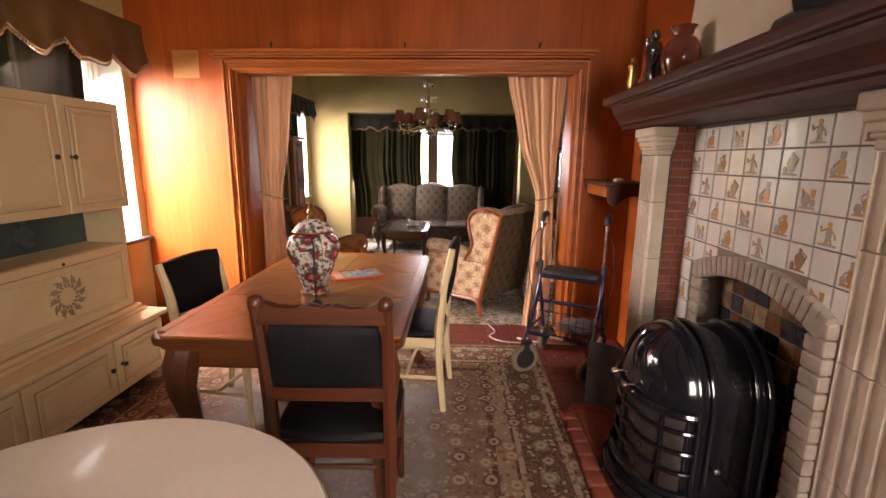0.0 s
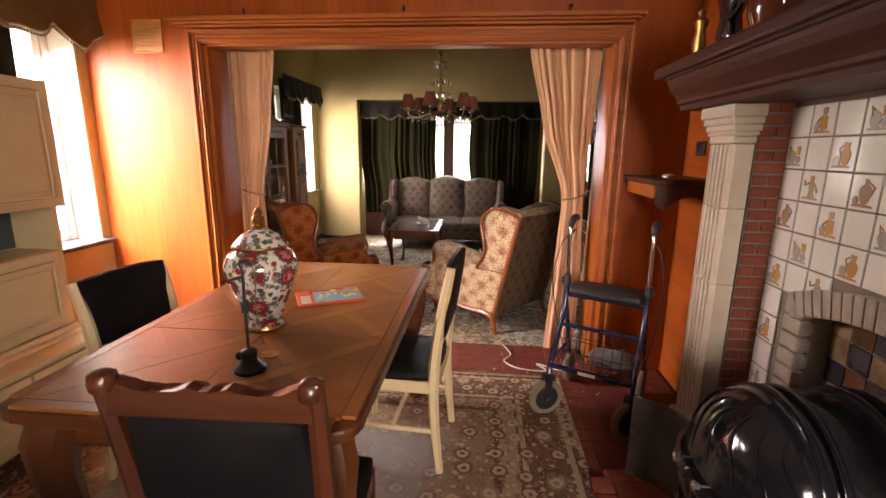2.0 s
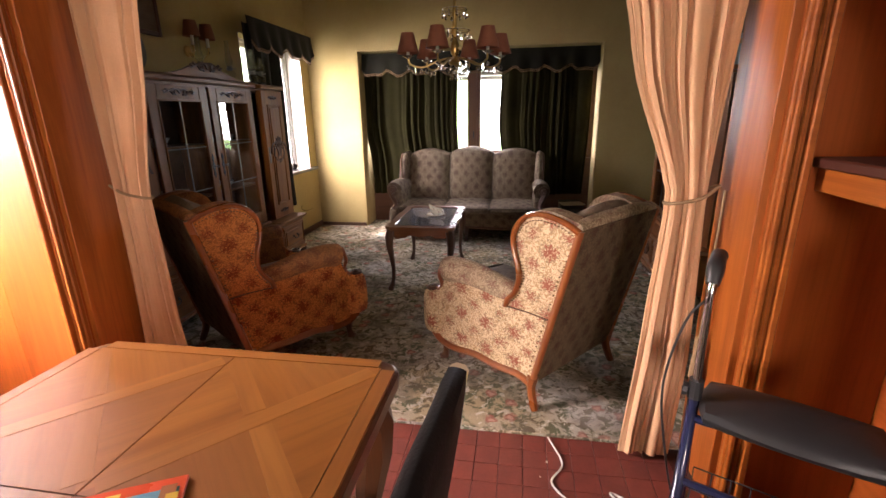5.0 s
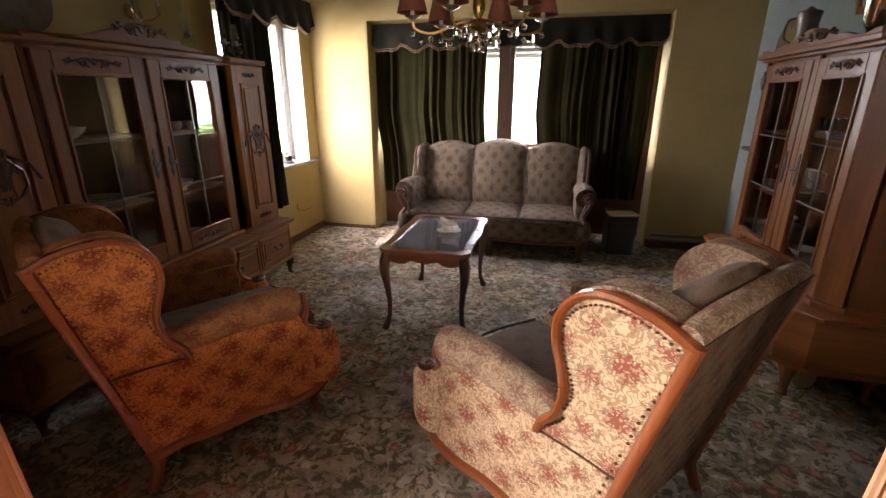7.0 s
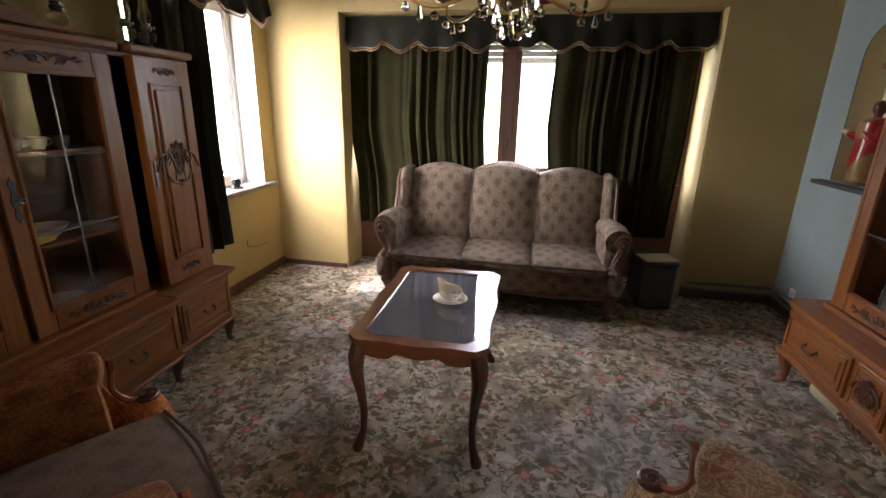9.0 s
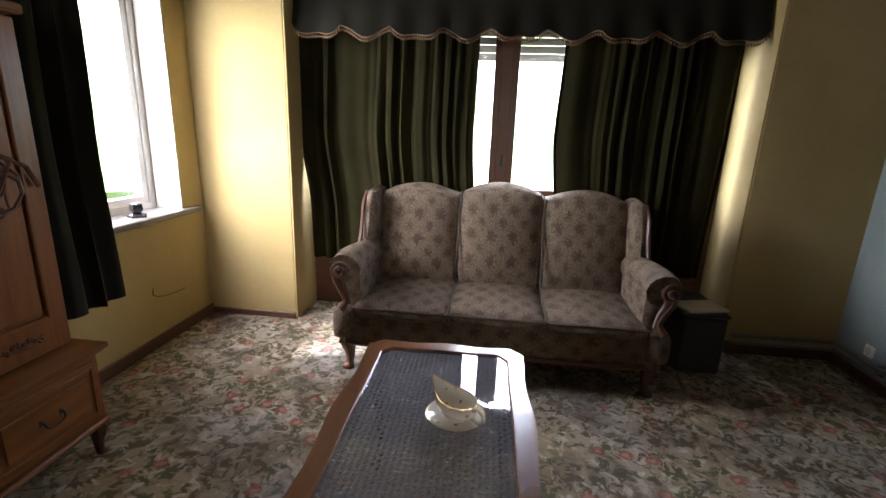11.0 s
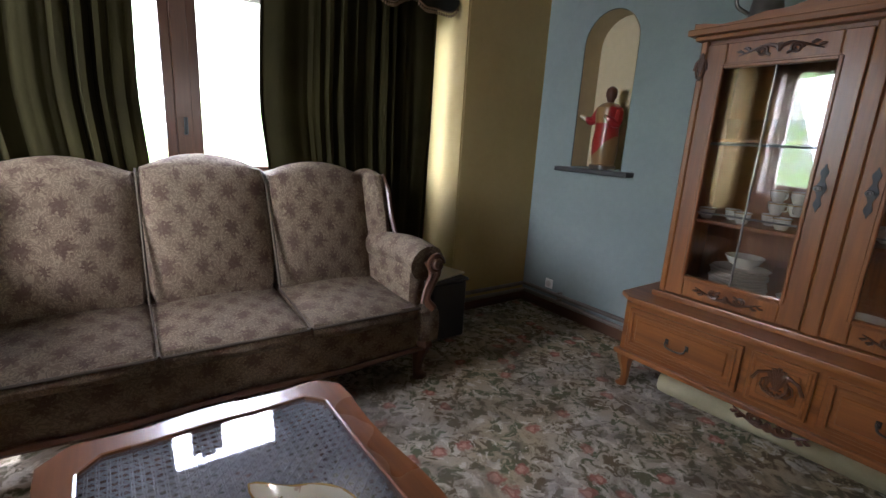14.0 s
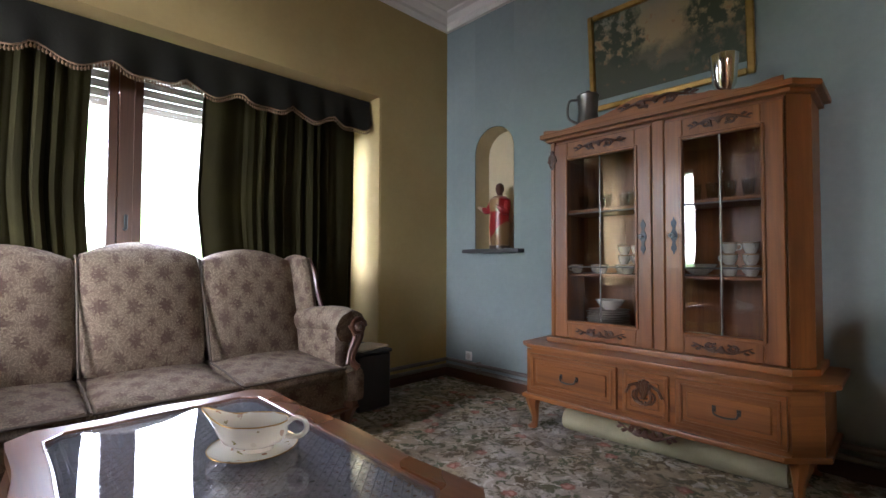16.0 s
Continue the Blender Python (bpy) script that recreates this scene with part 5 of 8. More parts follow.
part("gilt_rim", ring([(0.0865 * math.cos(a), 0.0865 * math.sin(a), 0.0172) for a in [2 * math.pi * k / 32 for k in range(32)]], 0.0012, 5), GILT, t)


# cabinet making, doors in a plane x = const seen from +x or -x
def fielded(name, bm, y0, y1, z0, z1, x, s, d, mat, parent, label=""):
    """A door or drawer front with a moulded frame and a field standing proud of x."""
    p = part(name, bm, mat, parent, label)
    xs = sorted((x, x + s * d))
    part("panel_frame", frame_boxes((y0, z0), (y1, z1), 0.012, "x", xs[0], xs[1], None, 0.002), mat, p)
    xs = sorted((x, x + s * d * 1.1))
    part("field_panel", box((xs[0], y0 + 0.03, z0 + 0.03), (xs[1], y1 - 0.03, z1 - 0.03), 0.004), mat, p)
    return p


def bail_handle(y, z, x, s, w=0.075):
    bm = bmesh.new()
    for e in (-1, 1):
        lathe([(0.009, 0), (0.007, 0.003), (0.004, 0.006)], 10, bm, (0, 0, 0))
    bm.free()
    bm = bmesh.new()
    tube(curve([(x, y - w / 2, z + 0.008), (x + s * 0.014, y - w / 2, z + 0.006), (x + s * 0.02, y - w * 0.42, z - 0.012), (x + s * 0.022, y, z - 0.018), (x + s * 0.02, y + w * 0.42, z - 0.012), (x + s * 0.014, y + w / 2, z + 0.006), (x, y + w / 2, z + 0.008)], 4), 0.004, 6, bm)
    for e in (-1, 1):
        box((min(x, x + s * 0.004), y + e * w / 2 - 0.008, z - 0.006), (max(x, x + s * 0.004), y + e * w / 2 + 0.008, z + 0.02), 0.002, bm)
    return bm


def glazed_door(parent, y0, y1, z0, z1, x, s, mat, stile=0.075, key=1, cols=2, rows=(0.33, 0.66), m=None):
    """A glazed door with leaded bars, carved crest and foot, and a long key plate."""
    xa, xb = sorted((x, x + s * 0.022))
    bm = bmesh.new()
    frame_boxes((y0, z0), (y1, z1), stile, "x", xa, xb, bm, 0.004)
    xa2, xb2 = sorted((x + s * 0.02, x + s * 0.03))
    d = part("door", bm, mat, parent, "glazed door with leaded bars", m=m)
    part("glazing_bead", frame_boxes((y0 + stile - 0.014, z0 + stile + 0.02 - 0.014), (y1 - stile + 0.014, z1 - stile - 0.02 + 0.014), 0.014, "x", xa2, xb2, None, 0.003), mat, d)
    part("rail", box((xa, y0 + stile - 0.002, z0 + stile - 0.004), (xb, y1 - stile + 0.002, z0 + stile + 0.02), 0.001), mat, d)
    part("rail", box((xa, y0 + stile - 0.002, z1 - stile - 0.02), (xb, y1 - stile + 0.002, z1 - stile + 0.004), 0.001), mat, d)
    gy0, gy1, gz0, gz1 = y0 + stile, y1 - stile, z0 + stile + 0.02, z1 - stile - 0.02
    part("pane", boxes(((x + s * 0.010 - 0.002, gy0, gz0), (x + s * 0.010 + 0.002, gy1, gz1))), GLASS, d)
    for k in range(1, cols):
        y = gy0 + (gy1 - gy0) * k / cols
        part("lead_bar", tube([(x + s * 0.014, y, gz0), (x + s * 0.014, y, gz1)], 0.0045, 6), PEWTER, d)
    for f in rows:
        z = gz0 + (gz1 - gz0) * f
        part("lead_bar", tube([(x + s * 0.014, gy0, z), (x + s * 0.014, gy1, z)], 0.0045, 6), PEWTER, d)
    cy, w = (y0 + y1) / 2, (y1 - y0)
    part("carving", scrollwork(w * 0.52, 0.05, None, 0.0065, lambda a, b: (x + s * 0.026, cy + a, z1 - stile * 0.5 - 0.006 + b)), CARVED, d, "carved acanthus crest")
    part("carving", scrollwork(w * 0.5, -0.05, None, 0.0065, lambda a, b: (x + s * 0.028, cy + a, z0 + stile * 0.55 + 0.004 + b)), CARVED, d, "carved acanthus foot")
    ky = y1 - stile * 0.5 if key > 0 else y0 + stile * 0.5
    kz = z0 + (z1 - z0) * 0.5
    plate = slab([(ky + 0.012 * math.cos(a) * (1 + 0.45 * math.cos(8 * a)), kz + 0.088 * math.sin(a)) for a in [2 * math.pi * k / 48 for k in range(48)]], *sorted((x + s * 0.022, x + s * 0.026)), "x")
    part("key_plate", plate, IRON, d, "long pierced key plate")
    part("key", tube([(x + s * 0.024, ky, kz), (x + s * 0.055, ky, kz)], 0.004, 6, ring([(x + s * 0.06, ky + 0.011 * math.cos(a), kz + 0.008 * math.sin(a)) for a in [2 * math.pi * k / 10 for k in range(10)]], 0.003, 5)), PEWTER, d)
    return d


def drawer(parent, y0, y1, z0, z1, x, s, mat, handles=1, hw=0.075):
    xa, xb = sorted((x, x + s * 0.016))
    d = fielded("drawer", box((xa, y0, z0), (xb, y1, z1), 0.003), y0 + 0.018, y1 - 0.018, z0 + 0.018, z1 - 0.018, x + s * 0.016, s, 0.008, mat, parent)
    for k in range(handles):
        y = y0 + (y1 - y0) * (k + 0.5) / handles
        part("handle", bail_handle(y, (z0 + z1) / 2, x + s * 0.025, s, hw), IRON, d, "drop bail handle")
    return d


def crockery(kind, m, n=1):
    if kind == "plates":
        t = thing("plate_stack", "stack of white china plates", "plates", m)
        for i in range(n):
            part("plate", lathe([(0.0, 0.002), (0.06, 0.001), (0.095, 0.012), (0.1, 0.014), (0.06, 0.006), (0.0, 0.005)], 24, cap=False, at=(random.uniform(-0.006, 0.006), random.uniform(-0.006, 0.006), i * 0.011)), WHITECHINA, t, "", True)
    elif kind == "cup":
        t = thing("cup", "small gilt-edged china cup", "cup", m, group="cups in the vitrine")
        part("bowl", lathe([(0.02, 0), (0.022, 0.004), (0.03, 0.02), (0.034, 0.05), (0.032, 0.05), (0.027, 0.02), (0.0, 0.008)], 18, cap=False), WHITECHINA, t, "", True)
        part("gilt_band", ring([(0.0345 * math.cos(a), 0.0345 * math.sin(a), 0.046) for a in [2 * math.pi * k / 16 for k in range(16)]], 0.002, 5), GILT, t)
        part("handle", tube(curve([(0.032, 0, 0.04), (0.05, 0, 0.038), (0.048, 0, 0.02), (0.028, 0, 0.014)], 4), 0.003, 6), WHITECHINA, t)
    elif kind == "glass":
        t = solo("drinking_glass", lathe([(0.02, 0), (0.024, 0.03), (0.03, 0.09), (0.028, 0.09), (0.022, 0.03), (0.0, 0.008)], 16, cap=False), LAMPGLASS, "clear drinking glass on a vitrine shelf", "glass", m, True, "glasses in the vitrine")
    elif kind == "bowl":
        t = solo("bowl", lathe([(0.03, 0), (0.035, 0.006), (0.06, 0.025), (0.08, 0.055), (0.077, 0.056), (0.055, 0.028), (0.0, 0.012)], 24, cap=False), WHITECHINA, "white china bowl on a cabinet shelf", "bowl", m, True)
    return t


# vitrine on the blue wall: base y 5.43..6.85, front x 1.235; upper y 5.53..6.74, front x 1.40
t = thing("vitrine", "walnut display cabinet with two glazed doors and carved crest", "cabinet")
BY0, BY1, BX, BZ0, BZ1 = 5.50, 6.84, 1.255, 0.20, 0.45
part("base_body", slab([(BX + 0.1, BY0 + 0.02), (XR - 0.02, BY0 + 0.02), (XR - 0.02, BY1 - 0.02), (BX, BY1 - 0.02), (BX, BY0 + 0.11)], BZ0, BZ1, "z"), WALNUT2, t)
top = bmesh.new()
for o, z0, z1 in ((0.012, BZ1, BZ1 + 0.012), (0.03, BZ1 + 0.012, BZ1 + 0.034)):
    slab([(BX - o + 0.13, BY0 - o), (XR - 0.02, BY0 - o), (XR - 0.02, BY1 + o), (BX - o + 0.06, BY1 + o), (BX - o, BY1 + o - 0.07), (BX - o, BY0 - o + 0.13)], z0, z1, "z", top, 0.004)
part("base_top", top, WALNUT2, t)
part("lower_moulding", slab([(BX + 0.11, BY0), (XR - 0.02, BY0), (XR - 0.02, BY1), (BX - 0.02, BY1), (BX - 0.02, BY0 + 0.13)], BZ0 - 0.025, BZ0, "z", None, 0.006), WALNUT2, t)
drawer(t, 6.29, 6.79, BZ0 + 0.025, BZ1 - 0.02, BX, -1, WALNUT2, 1, 0.09)
drawer(t, 5.62, 6.02, BZ0 + 0.025, BZ1 - 0.02, BX, -1, WALNUT2, 1, 0.09)
cp = fielded("carved_panel", box((BX - 0.014, 6.05, BZ0 + 0.025), (BX, 6.26, BZ1 - 0.02), 0.003), 6.06, 6.25, BZ0 + 0.035, BZ1 - 0.03, BX - 0.014, -1, 0.004, WALNUT2, t)
part("carving", scrollwork(0.075, 0.15, None, 0.007, lambda a, b: (BX - 0.026, 6.155 + a, 0.325 + b)), CARVED, cp, "carved foliate medallion")
part("skirt_carving", scrollwork(0.26, -0.06, None, 0.009, lambda a, b: (BX - 0.005, 6.155 + a, BZ0 - 0.045 + b)), CARVED, t, "carved pendant below the base")
for y, dy in ((BY0 + 0.1, -1), (BY1 - 0.05, 1)):
    part("leg", cabriole(BX + (0.08 if dy < 0 else 0.03), y, BZ0 - 0.012, -1, dy, 0.034), WALNUT2, t, "", True)
    part("leg", cabriole(XR - 0.07, y, BZ0 - 0.012, 1, dy, 0.028), WALNUT2, t, "", True)
UX, UY0, UY1, UZ0, UZ1 = 1.40, 5.59, 6.74, BZ1 + 0.034, 1.64
part("plinth", slab([(UX - 0.04, UY0 + 0.03), (UX + 0.06, UY0 - 0.05), (XR - 0.02, UY0 - 0.05), (XR - 0.02, UY1 + 0.02), (UX - 0.04, UY1 + 0.02)], UZ0, UZ0 + 0.03, "z", None, 0.006), WALNUT2, t)
for lo, hi in (((UX + 0.08, UY0 - 0.03, UZ0 + 0.03), (XR - 0.02, UY0 - 0.01, UZ1)), ((UX, UY1 - 0.022, UZ0 + 0.03), (XR - 0.02, UY1, UZ1)), ((XR - 0.035, UY0 + 0.022, UZ0 + 0.03), (XR - 0.02, UY1 - 0.022, UZ1)),
                      ((UX, UY0 + 0.022, UZ0 + 0.03), (XR - 0.035, UY1 - 0.022, UZ0 + 0.05)), ((UX, UY0 + 0.022, UZ1 - 0.03), (XR - 0.035, UY1 - 0.022, UZ1))):
    part("carcass_board", box(lo, hi), WALNUT2, t)
part("canted_pilaster", slab([(UX - 0.024, UY0 + 0.036), (UX + 0.055, UY0 - 0.036), (UX + 0.08, UY0 - 0.012), (UX, UY0 + 0.046)], UZ0 + 0.03, UZ1, "z", None, 0.006), WALNUT2, t)
for y0, y1 in ((UY1 - 0.03, UY1), (6.105, 6.165)):
    part("stile", box((UX - 0.024, y0, UZ0 + 0.03), (UX, y1, UZ1), 0.006), WALNUT2, t)
glazed_door(t, 6.167, UY1 - 0.032, UZ0 + 0.035, UZ1 - 0.02, UX - 0.004, -1, WALNUT2, 0.08, -1)
glazed_door(t, UY0 + 0.045, 6.103, UZ0 + 0.035, UZ1 - 0.02, UX - 0.004, -1, WALNUT2, 0.08, 1)
SH = [UZ0 + 0.05, 0.88, 1.24]
for z in SH[1:]:
    part("shelf", box((UX + 0.03, UY0 + 0.022, z - 0.016), (XR - 0.035, UY1 - 0.022, z), 0.002), WALNUT2, t)
crown = bmesh.new()
for o, z0, z1 in ((0.02, UZ1, UZ1 + 0.018), (0.045, UZ1 + 0.018, UZ1 + 0.045)):
    slab([(UX - o - 0.02, UY0 + 0.03 - o * 0.5), (UX + 0.05 - o * 0.5, UY0 - 0.03 - o), (XR - 0.02, UY0 - 0.03 - o), (XR - 0.02, UY1 + o), (UX - o - 0.02, UY1 + o)], z0, z1, "z", crown, 0.006)
pts = [(UY0 + 0.04, UZ1 + 0.045), (UY1 + 0.03, UZ1 + 0.045)] + [(UY1 + 0.03 - (UY1 - UY0 - 0.01) * k / 30, UZ1 + 0.05 + 0.075 * math.exp(-((k - 15) / 5.5) ** 2) + 0.02 * math.cos((k - 15) / 15 * 2 * math.pi) ** 2 * (1 if abs(k - 15) > 7 else 0.3)) for k in range(31)]
slab(pts, UX - 0.05, UX - 0.02, "x", crown, 0.005)
part("cornice", crown, WALNUT2, t, "shaped moulded cornice")
part("crest_carving", scrollwork(0.36, 0.05, None, 0.009, lambda a, b: (UX - 0.055, 6.13 + a, UZ1 + 0.085 + b)), CARVED, t)
for y in (UY1 - 0.015,):
    part("corner_carving", scrollwork(0.022, 0.14, None, 0.005, lambda a, b: (UX - 0.028, y + a * 0.4, UZ1 - 0.12 + b)), CARVED, t)
random.seed(8)
crockery("plates", pose(1.54, 6.47, SH[0], 0, 0, 0) @ Matrix.Scale(1.16, 4), 11)
crockery("bowl", pose(1.54, 6.46, SH[0] + 0.143, 0, 0, 20))
crockery("bowl", pose(1.6, 6.25, SH[0], 0, 0, 0))
for k in range(7):
    crockery("cup", pose(1.50 + 0.09 * (k % 2), 6.64 - 0.075 * k, SH[1], 0, 0, random.uniform(0, 360)))
for k in range(4):
    crockery("cup", pose(1.59, 6.40 - 0.075 * (k % 2), SH[1] + 0.053 * (k // 2 + 1), 0, 0, random.uniform(0, 360)))
for k in range(9):
    crockery("cup", pose(1.52, 5.70 + 0.085 * (k % 3), SH[1] + 0.053 * (k // 3), 0, 0, random.uniform(0, 360)))
for k in range(7):
    crockery("glass", pose(1.55 + 0.07 * (k % 2), 6.62 - 0.07 * k, SH[2]))
for k in range(5):
    crockery("glass", pose(1.55, 5.72 + 0.075 * k, SH[2]))
crockery("plates", pose(1.57, 5.85, SH[0], 0, 0, 0), 4)
crockery("bowl", pose(1.56, 6.02, SH[0]))
crockery("bowl", pose(1.6, 6.02, SH[1]))

# on and about the vitrine
ZT = UZ1 + 0.045
t = thing("pewter_jug", "dark pewter jug with a lid and handle", "jug", pose(1.47, 6.55, ZT, 0, 0, 130) @ Matrix.Scale(1.25, 4))
part("body", lathe([(0.05, 0), (0.055, 0.01), (0.05, 0.03), (0.042, 0.09), (0.046, 0.15), (0.05, 0.165), (0.047, 0.17), (0.02, 0.18), (0.008, 0.19)], 20), PEWTER, t, "", True)
part("handle", tube(curve([(0.045, 0, 0.15), (0.085, 0, 0.14), (0.09, 0, 0.07), (0.05, 0, 0.04)], 5), 0.006, 6), PEWTER, t)
solo("silver_beaker", lathe([(0.04, 0), (0.042, 0.008), (0.02, 0.02), (0.022, 0.03), (0.04, 0.06), (0.05, 0.17), (0.048, 0.17), (0.036, 0.06), (0.0, 0.04)], 20, cap=False), SILVER, "polished silver goblet on top of a cabinet", "goblet", pose(1.44, 5.86, ZT) @ Matrix.Scale(1.2, 4), True)
t = thing("painting", "river landscape painting in a narrow gilt frame", "painting", pose(XR - 0.004, 6.24, 2.19, 0, -4, 0))
part("picture_frame", frame_boxes((-0.44, -0.3), (0.44, 0.3), 0.035, "x", -0.03, 0.0, None, 0.006), GILT, t)
m, nt, b = start("landscape_paint")
co = coords(nt, (1, 1, 1), shuffle=False, uv=False)
xyz = node(nt, "SeparateXYZ", {0: co}).outputs
n1 = noisef(nt, co, 7.0, 6, 0.65)
n2 = noisef(nt, co, 20.0, 4, 0.6)
hz = calc(nt, "ADD", xyz[2], calc(nt, "MULTIPLY", calc(nt, "SUBTRACT", n1, 0.5), 0.25))
col = mixc(nt, span(nt, hz, -0.05, 0.03), (0.1, 0.09, 0.05), (0.32, 0.24, 0.12))
col = mixc(nt, span(nt, hz, 0.1, 0.28), col, (0.2, 0.21, 0.16))
tree = calc(nt, "MULTIPLY", span(nt, calc(nt, "ADD", calc(nt, "ABSOLUTE", xyz[1]), calc(nt, "MULTIPLY", n1, 0.45)), 0.32, 0.38), span(nt, n2, 0.62, 0.5))
col = mixc(nt, tree, col, (0.035, 0.045, 0.02))
bank = span(nt, calc(nt, "ADD", hz, calc(nt, "MULTIPLY", xyz[1], -0.3)), -0.1, -0.14)
col = mixc(nt, bank, col, (0.05, 0.055, 0.025))
col = mixc(nt, calc(nt, "MULTIPLY", span(nt, n2, 0.6, 0.7), 0.6), col, (0.25, 0.12, 0.04))
nt.links.new(col, b.inputs["Base Color"])
b.inputs["Roughness"].default_value = 0.5
bumped(nt, b, n2, 0.3, 0.003)
part("canvas", box((-0.012, -0.405, -0.265), (-0.006, 0.405, 0.265)), m, t, "oil landscape with trees and a river")
solo("rolled_mat", lathe([(0.03, -0.5), (0.055, -0.5), (0.058, -0.48), (0.058, 0.48), (0.055, 0.5), (0.03, 0.5)], 16), MATTING, "rolled green-grey mat under a cabinet", "mat", Matrix.Translation((1.42, 6.15, 0.066)) @ pose(0, 0, 0, 90, 0, 3), True)

# niche with a plaster saint
NY = 7.46
solo("niche_shelf", box((XR - 0.075, 7.2, 1.012), (XR + 0.16, 7.745, 1.04), 0.004), SLATE, "dark slate shelf under an arched niche", "shelf")
fig = bmesh.new()
lathe([(0.0, 0.0), (0.085, 0.002), (0.085, 0.03), (0.07, 0.035), (0.078, 0.08), (0.085, 0.18), (0.075, 0.27), (0.085, 0.36), (0.08, 0.405), (0.05, 0.43), (0.022, 0.44), (0.024, 0.455), (0.034, 0.475), (0.036, 0.50), (0.03, 0.525), (0.012, 0.54), (0.0, 0.541)], 22, fig, cap=False, wave=0.05, lobes=5)
tube(curve([(0.0, 0.07, 0.39), (-0.03, 0.1, 0.32), (-0.06, 0.13, 0.33), (-0.075, 0.17, 0.35)], 4), [0.03, 0.03, 0.03, 0.03, 0.03, 0.028, 0.026, 0.024, 0.02, 0.018, 0.016, 0.014, 0.012], 8, fig)
tube(curve([(0.0, -0.075, 0.38), (-0.03, -0.085, 0.3), (-0.07, -0.05, 0.33), (-0.075, -0.02, 0.35)], 4), [0.03, 0.03, 0.03, 0.03, 0.03, 0.028, 0.026, 0.024, 0.02, 0.018, 0.016, 0.014, 0.012], 8, fig)
m, nt, b = start("painted_plaster")
co = coords(nt, shuffle=False, uv=False)
xyz = node(nt, "SeparateXYZ", {0: co}).outputs
wv = calc(nt, "ADD", xyz[2], calc(nt, "MULTIPLY", xyz[1], 1.1))
wv = calc(nt, "ADD", wv, calc(nt, "MULTIPLY", noisef(nt, co, 12.0, 3), 0.05))
col = mixc(nt, span(nt, wv, 0.15, 0.16), (0.24, 0.15, 0.065), (0.27, 0.015, 0.015))
col = mixc(nt, calc(nt, "MULTIPLY", span(nt, xyz[2], 0.30, 0.31), span(nt, calc(nt, "ABSOLUTE", xyz[1]), 0.05, 0.045)), col, (0.3, 0.18, 0.08))
col = mixc(nt, span(nt, calc(nt, "ABSOLUTE", xyz[1]), 0.12, 0.13), col, (0.6, 0.5, 0.36))
col = mixc(nt, span(nt, xyz[2], 0.435, 0.44), col, (0.09, 0.035, 0.02))
col = mixc(nt, span(nt, xyz[2], 0.03, 0.025), col, (0.06, 0.05, 0.04))
nt.links.new(col, b.inputs["Base Color"])
b.inputs["Roughness"].default_value, b.inputs["Coat Weight"].default_value = 0.3, 0.4
solo("plaster_statue", fig, m, "painted plaster statue in a red robe on a slate shelf", "statue", pose(XR + 0.035, NY - 0.01, 1.04) @ Matrix.Scale(0.93, 4), True)
t = thing("wall_socket", "white wall socket above the skirting", "socket", pose(XR, 7.73, 0.2))
part("plate", box((-0.012, -0.035, -0.035), (0.0, 0.035, 0.035), 0.006), PVC, t)
part("well", lathe([(0.022, 0), (0.022, 0.001)], 18, cap=True), CABLE, t, m=pose(-0.0125, 0, 0, 0, -90, 0))
for z in (0.105, 0.155):
    t = thing("heating_pipe", "old grey heating pipe along the skirting", "pipe", group="heating pipes")
    part("run", tube([(XR - 0.05, 4.2, z), (XR - 0.05, 7.93, z)], 0.014, 10), PIPE, t, "", True)
    part("run", tube([(XR - 0.05, YB - 0.06, z), (1.1, YB - 0.06, z)], 0.014, 10), PIPE, t, "", True)
    for y in (5.3, 6.9, 7.6):
        part("bracket", box((XR - 0.055, y - 0.01, z - 0.02), (XR - 0.016, y + 0.01, z + 0.02), 0.003), PIPE, t)

# chest beside the sofa, with a magazine on it
t = thing("metal_chest", "dark metal chest beside the sofa", "chest", pose(0.80, 7.85, 0.008))
part("body", box((-0.13, -0.2, 0), (0.12, 0.2, 0.35), 0.012), GREYBOX, t)
part("lid", box((-0.14, -0.21, 0.35), (0.13, 0.21, 0.372), 0.01), GREYBOX, t)
t = solo("folded_newspaper", box((-0.13, -0.09, 0), (0.13, 0.09, 0.012), 0.003), PAPERS[2], "folded pale newspaper lying on a chest", "newspaper", pose(0.80, 7.77, 0.38, 0, 0, 15))
t = solo("sill_ornament", lathe([(0.05, 0), (0.05, 0.012), (0.02, 0.02), (0.035, 0.045), (0.03, 0.075), (0.0, 0.085)], 14, wave=0.15, lobes=5), BLACKGLAZE, "small black ornament on the window sill", "ornament", pose(XL - 0.05, 7.46, 0.8), True)

solo("plaster_crack", tube(curve([(XL + 0.001, 7.445, 0.374), (XL + 0.001, 7.446, 0.327), (XL + 0.001, 7.561, 0.291), (XL + 0.001, 7.727, 0.281)], 5), 0.0035, 5), STAIN, "short brown crack in the ochre plaster", "crack")

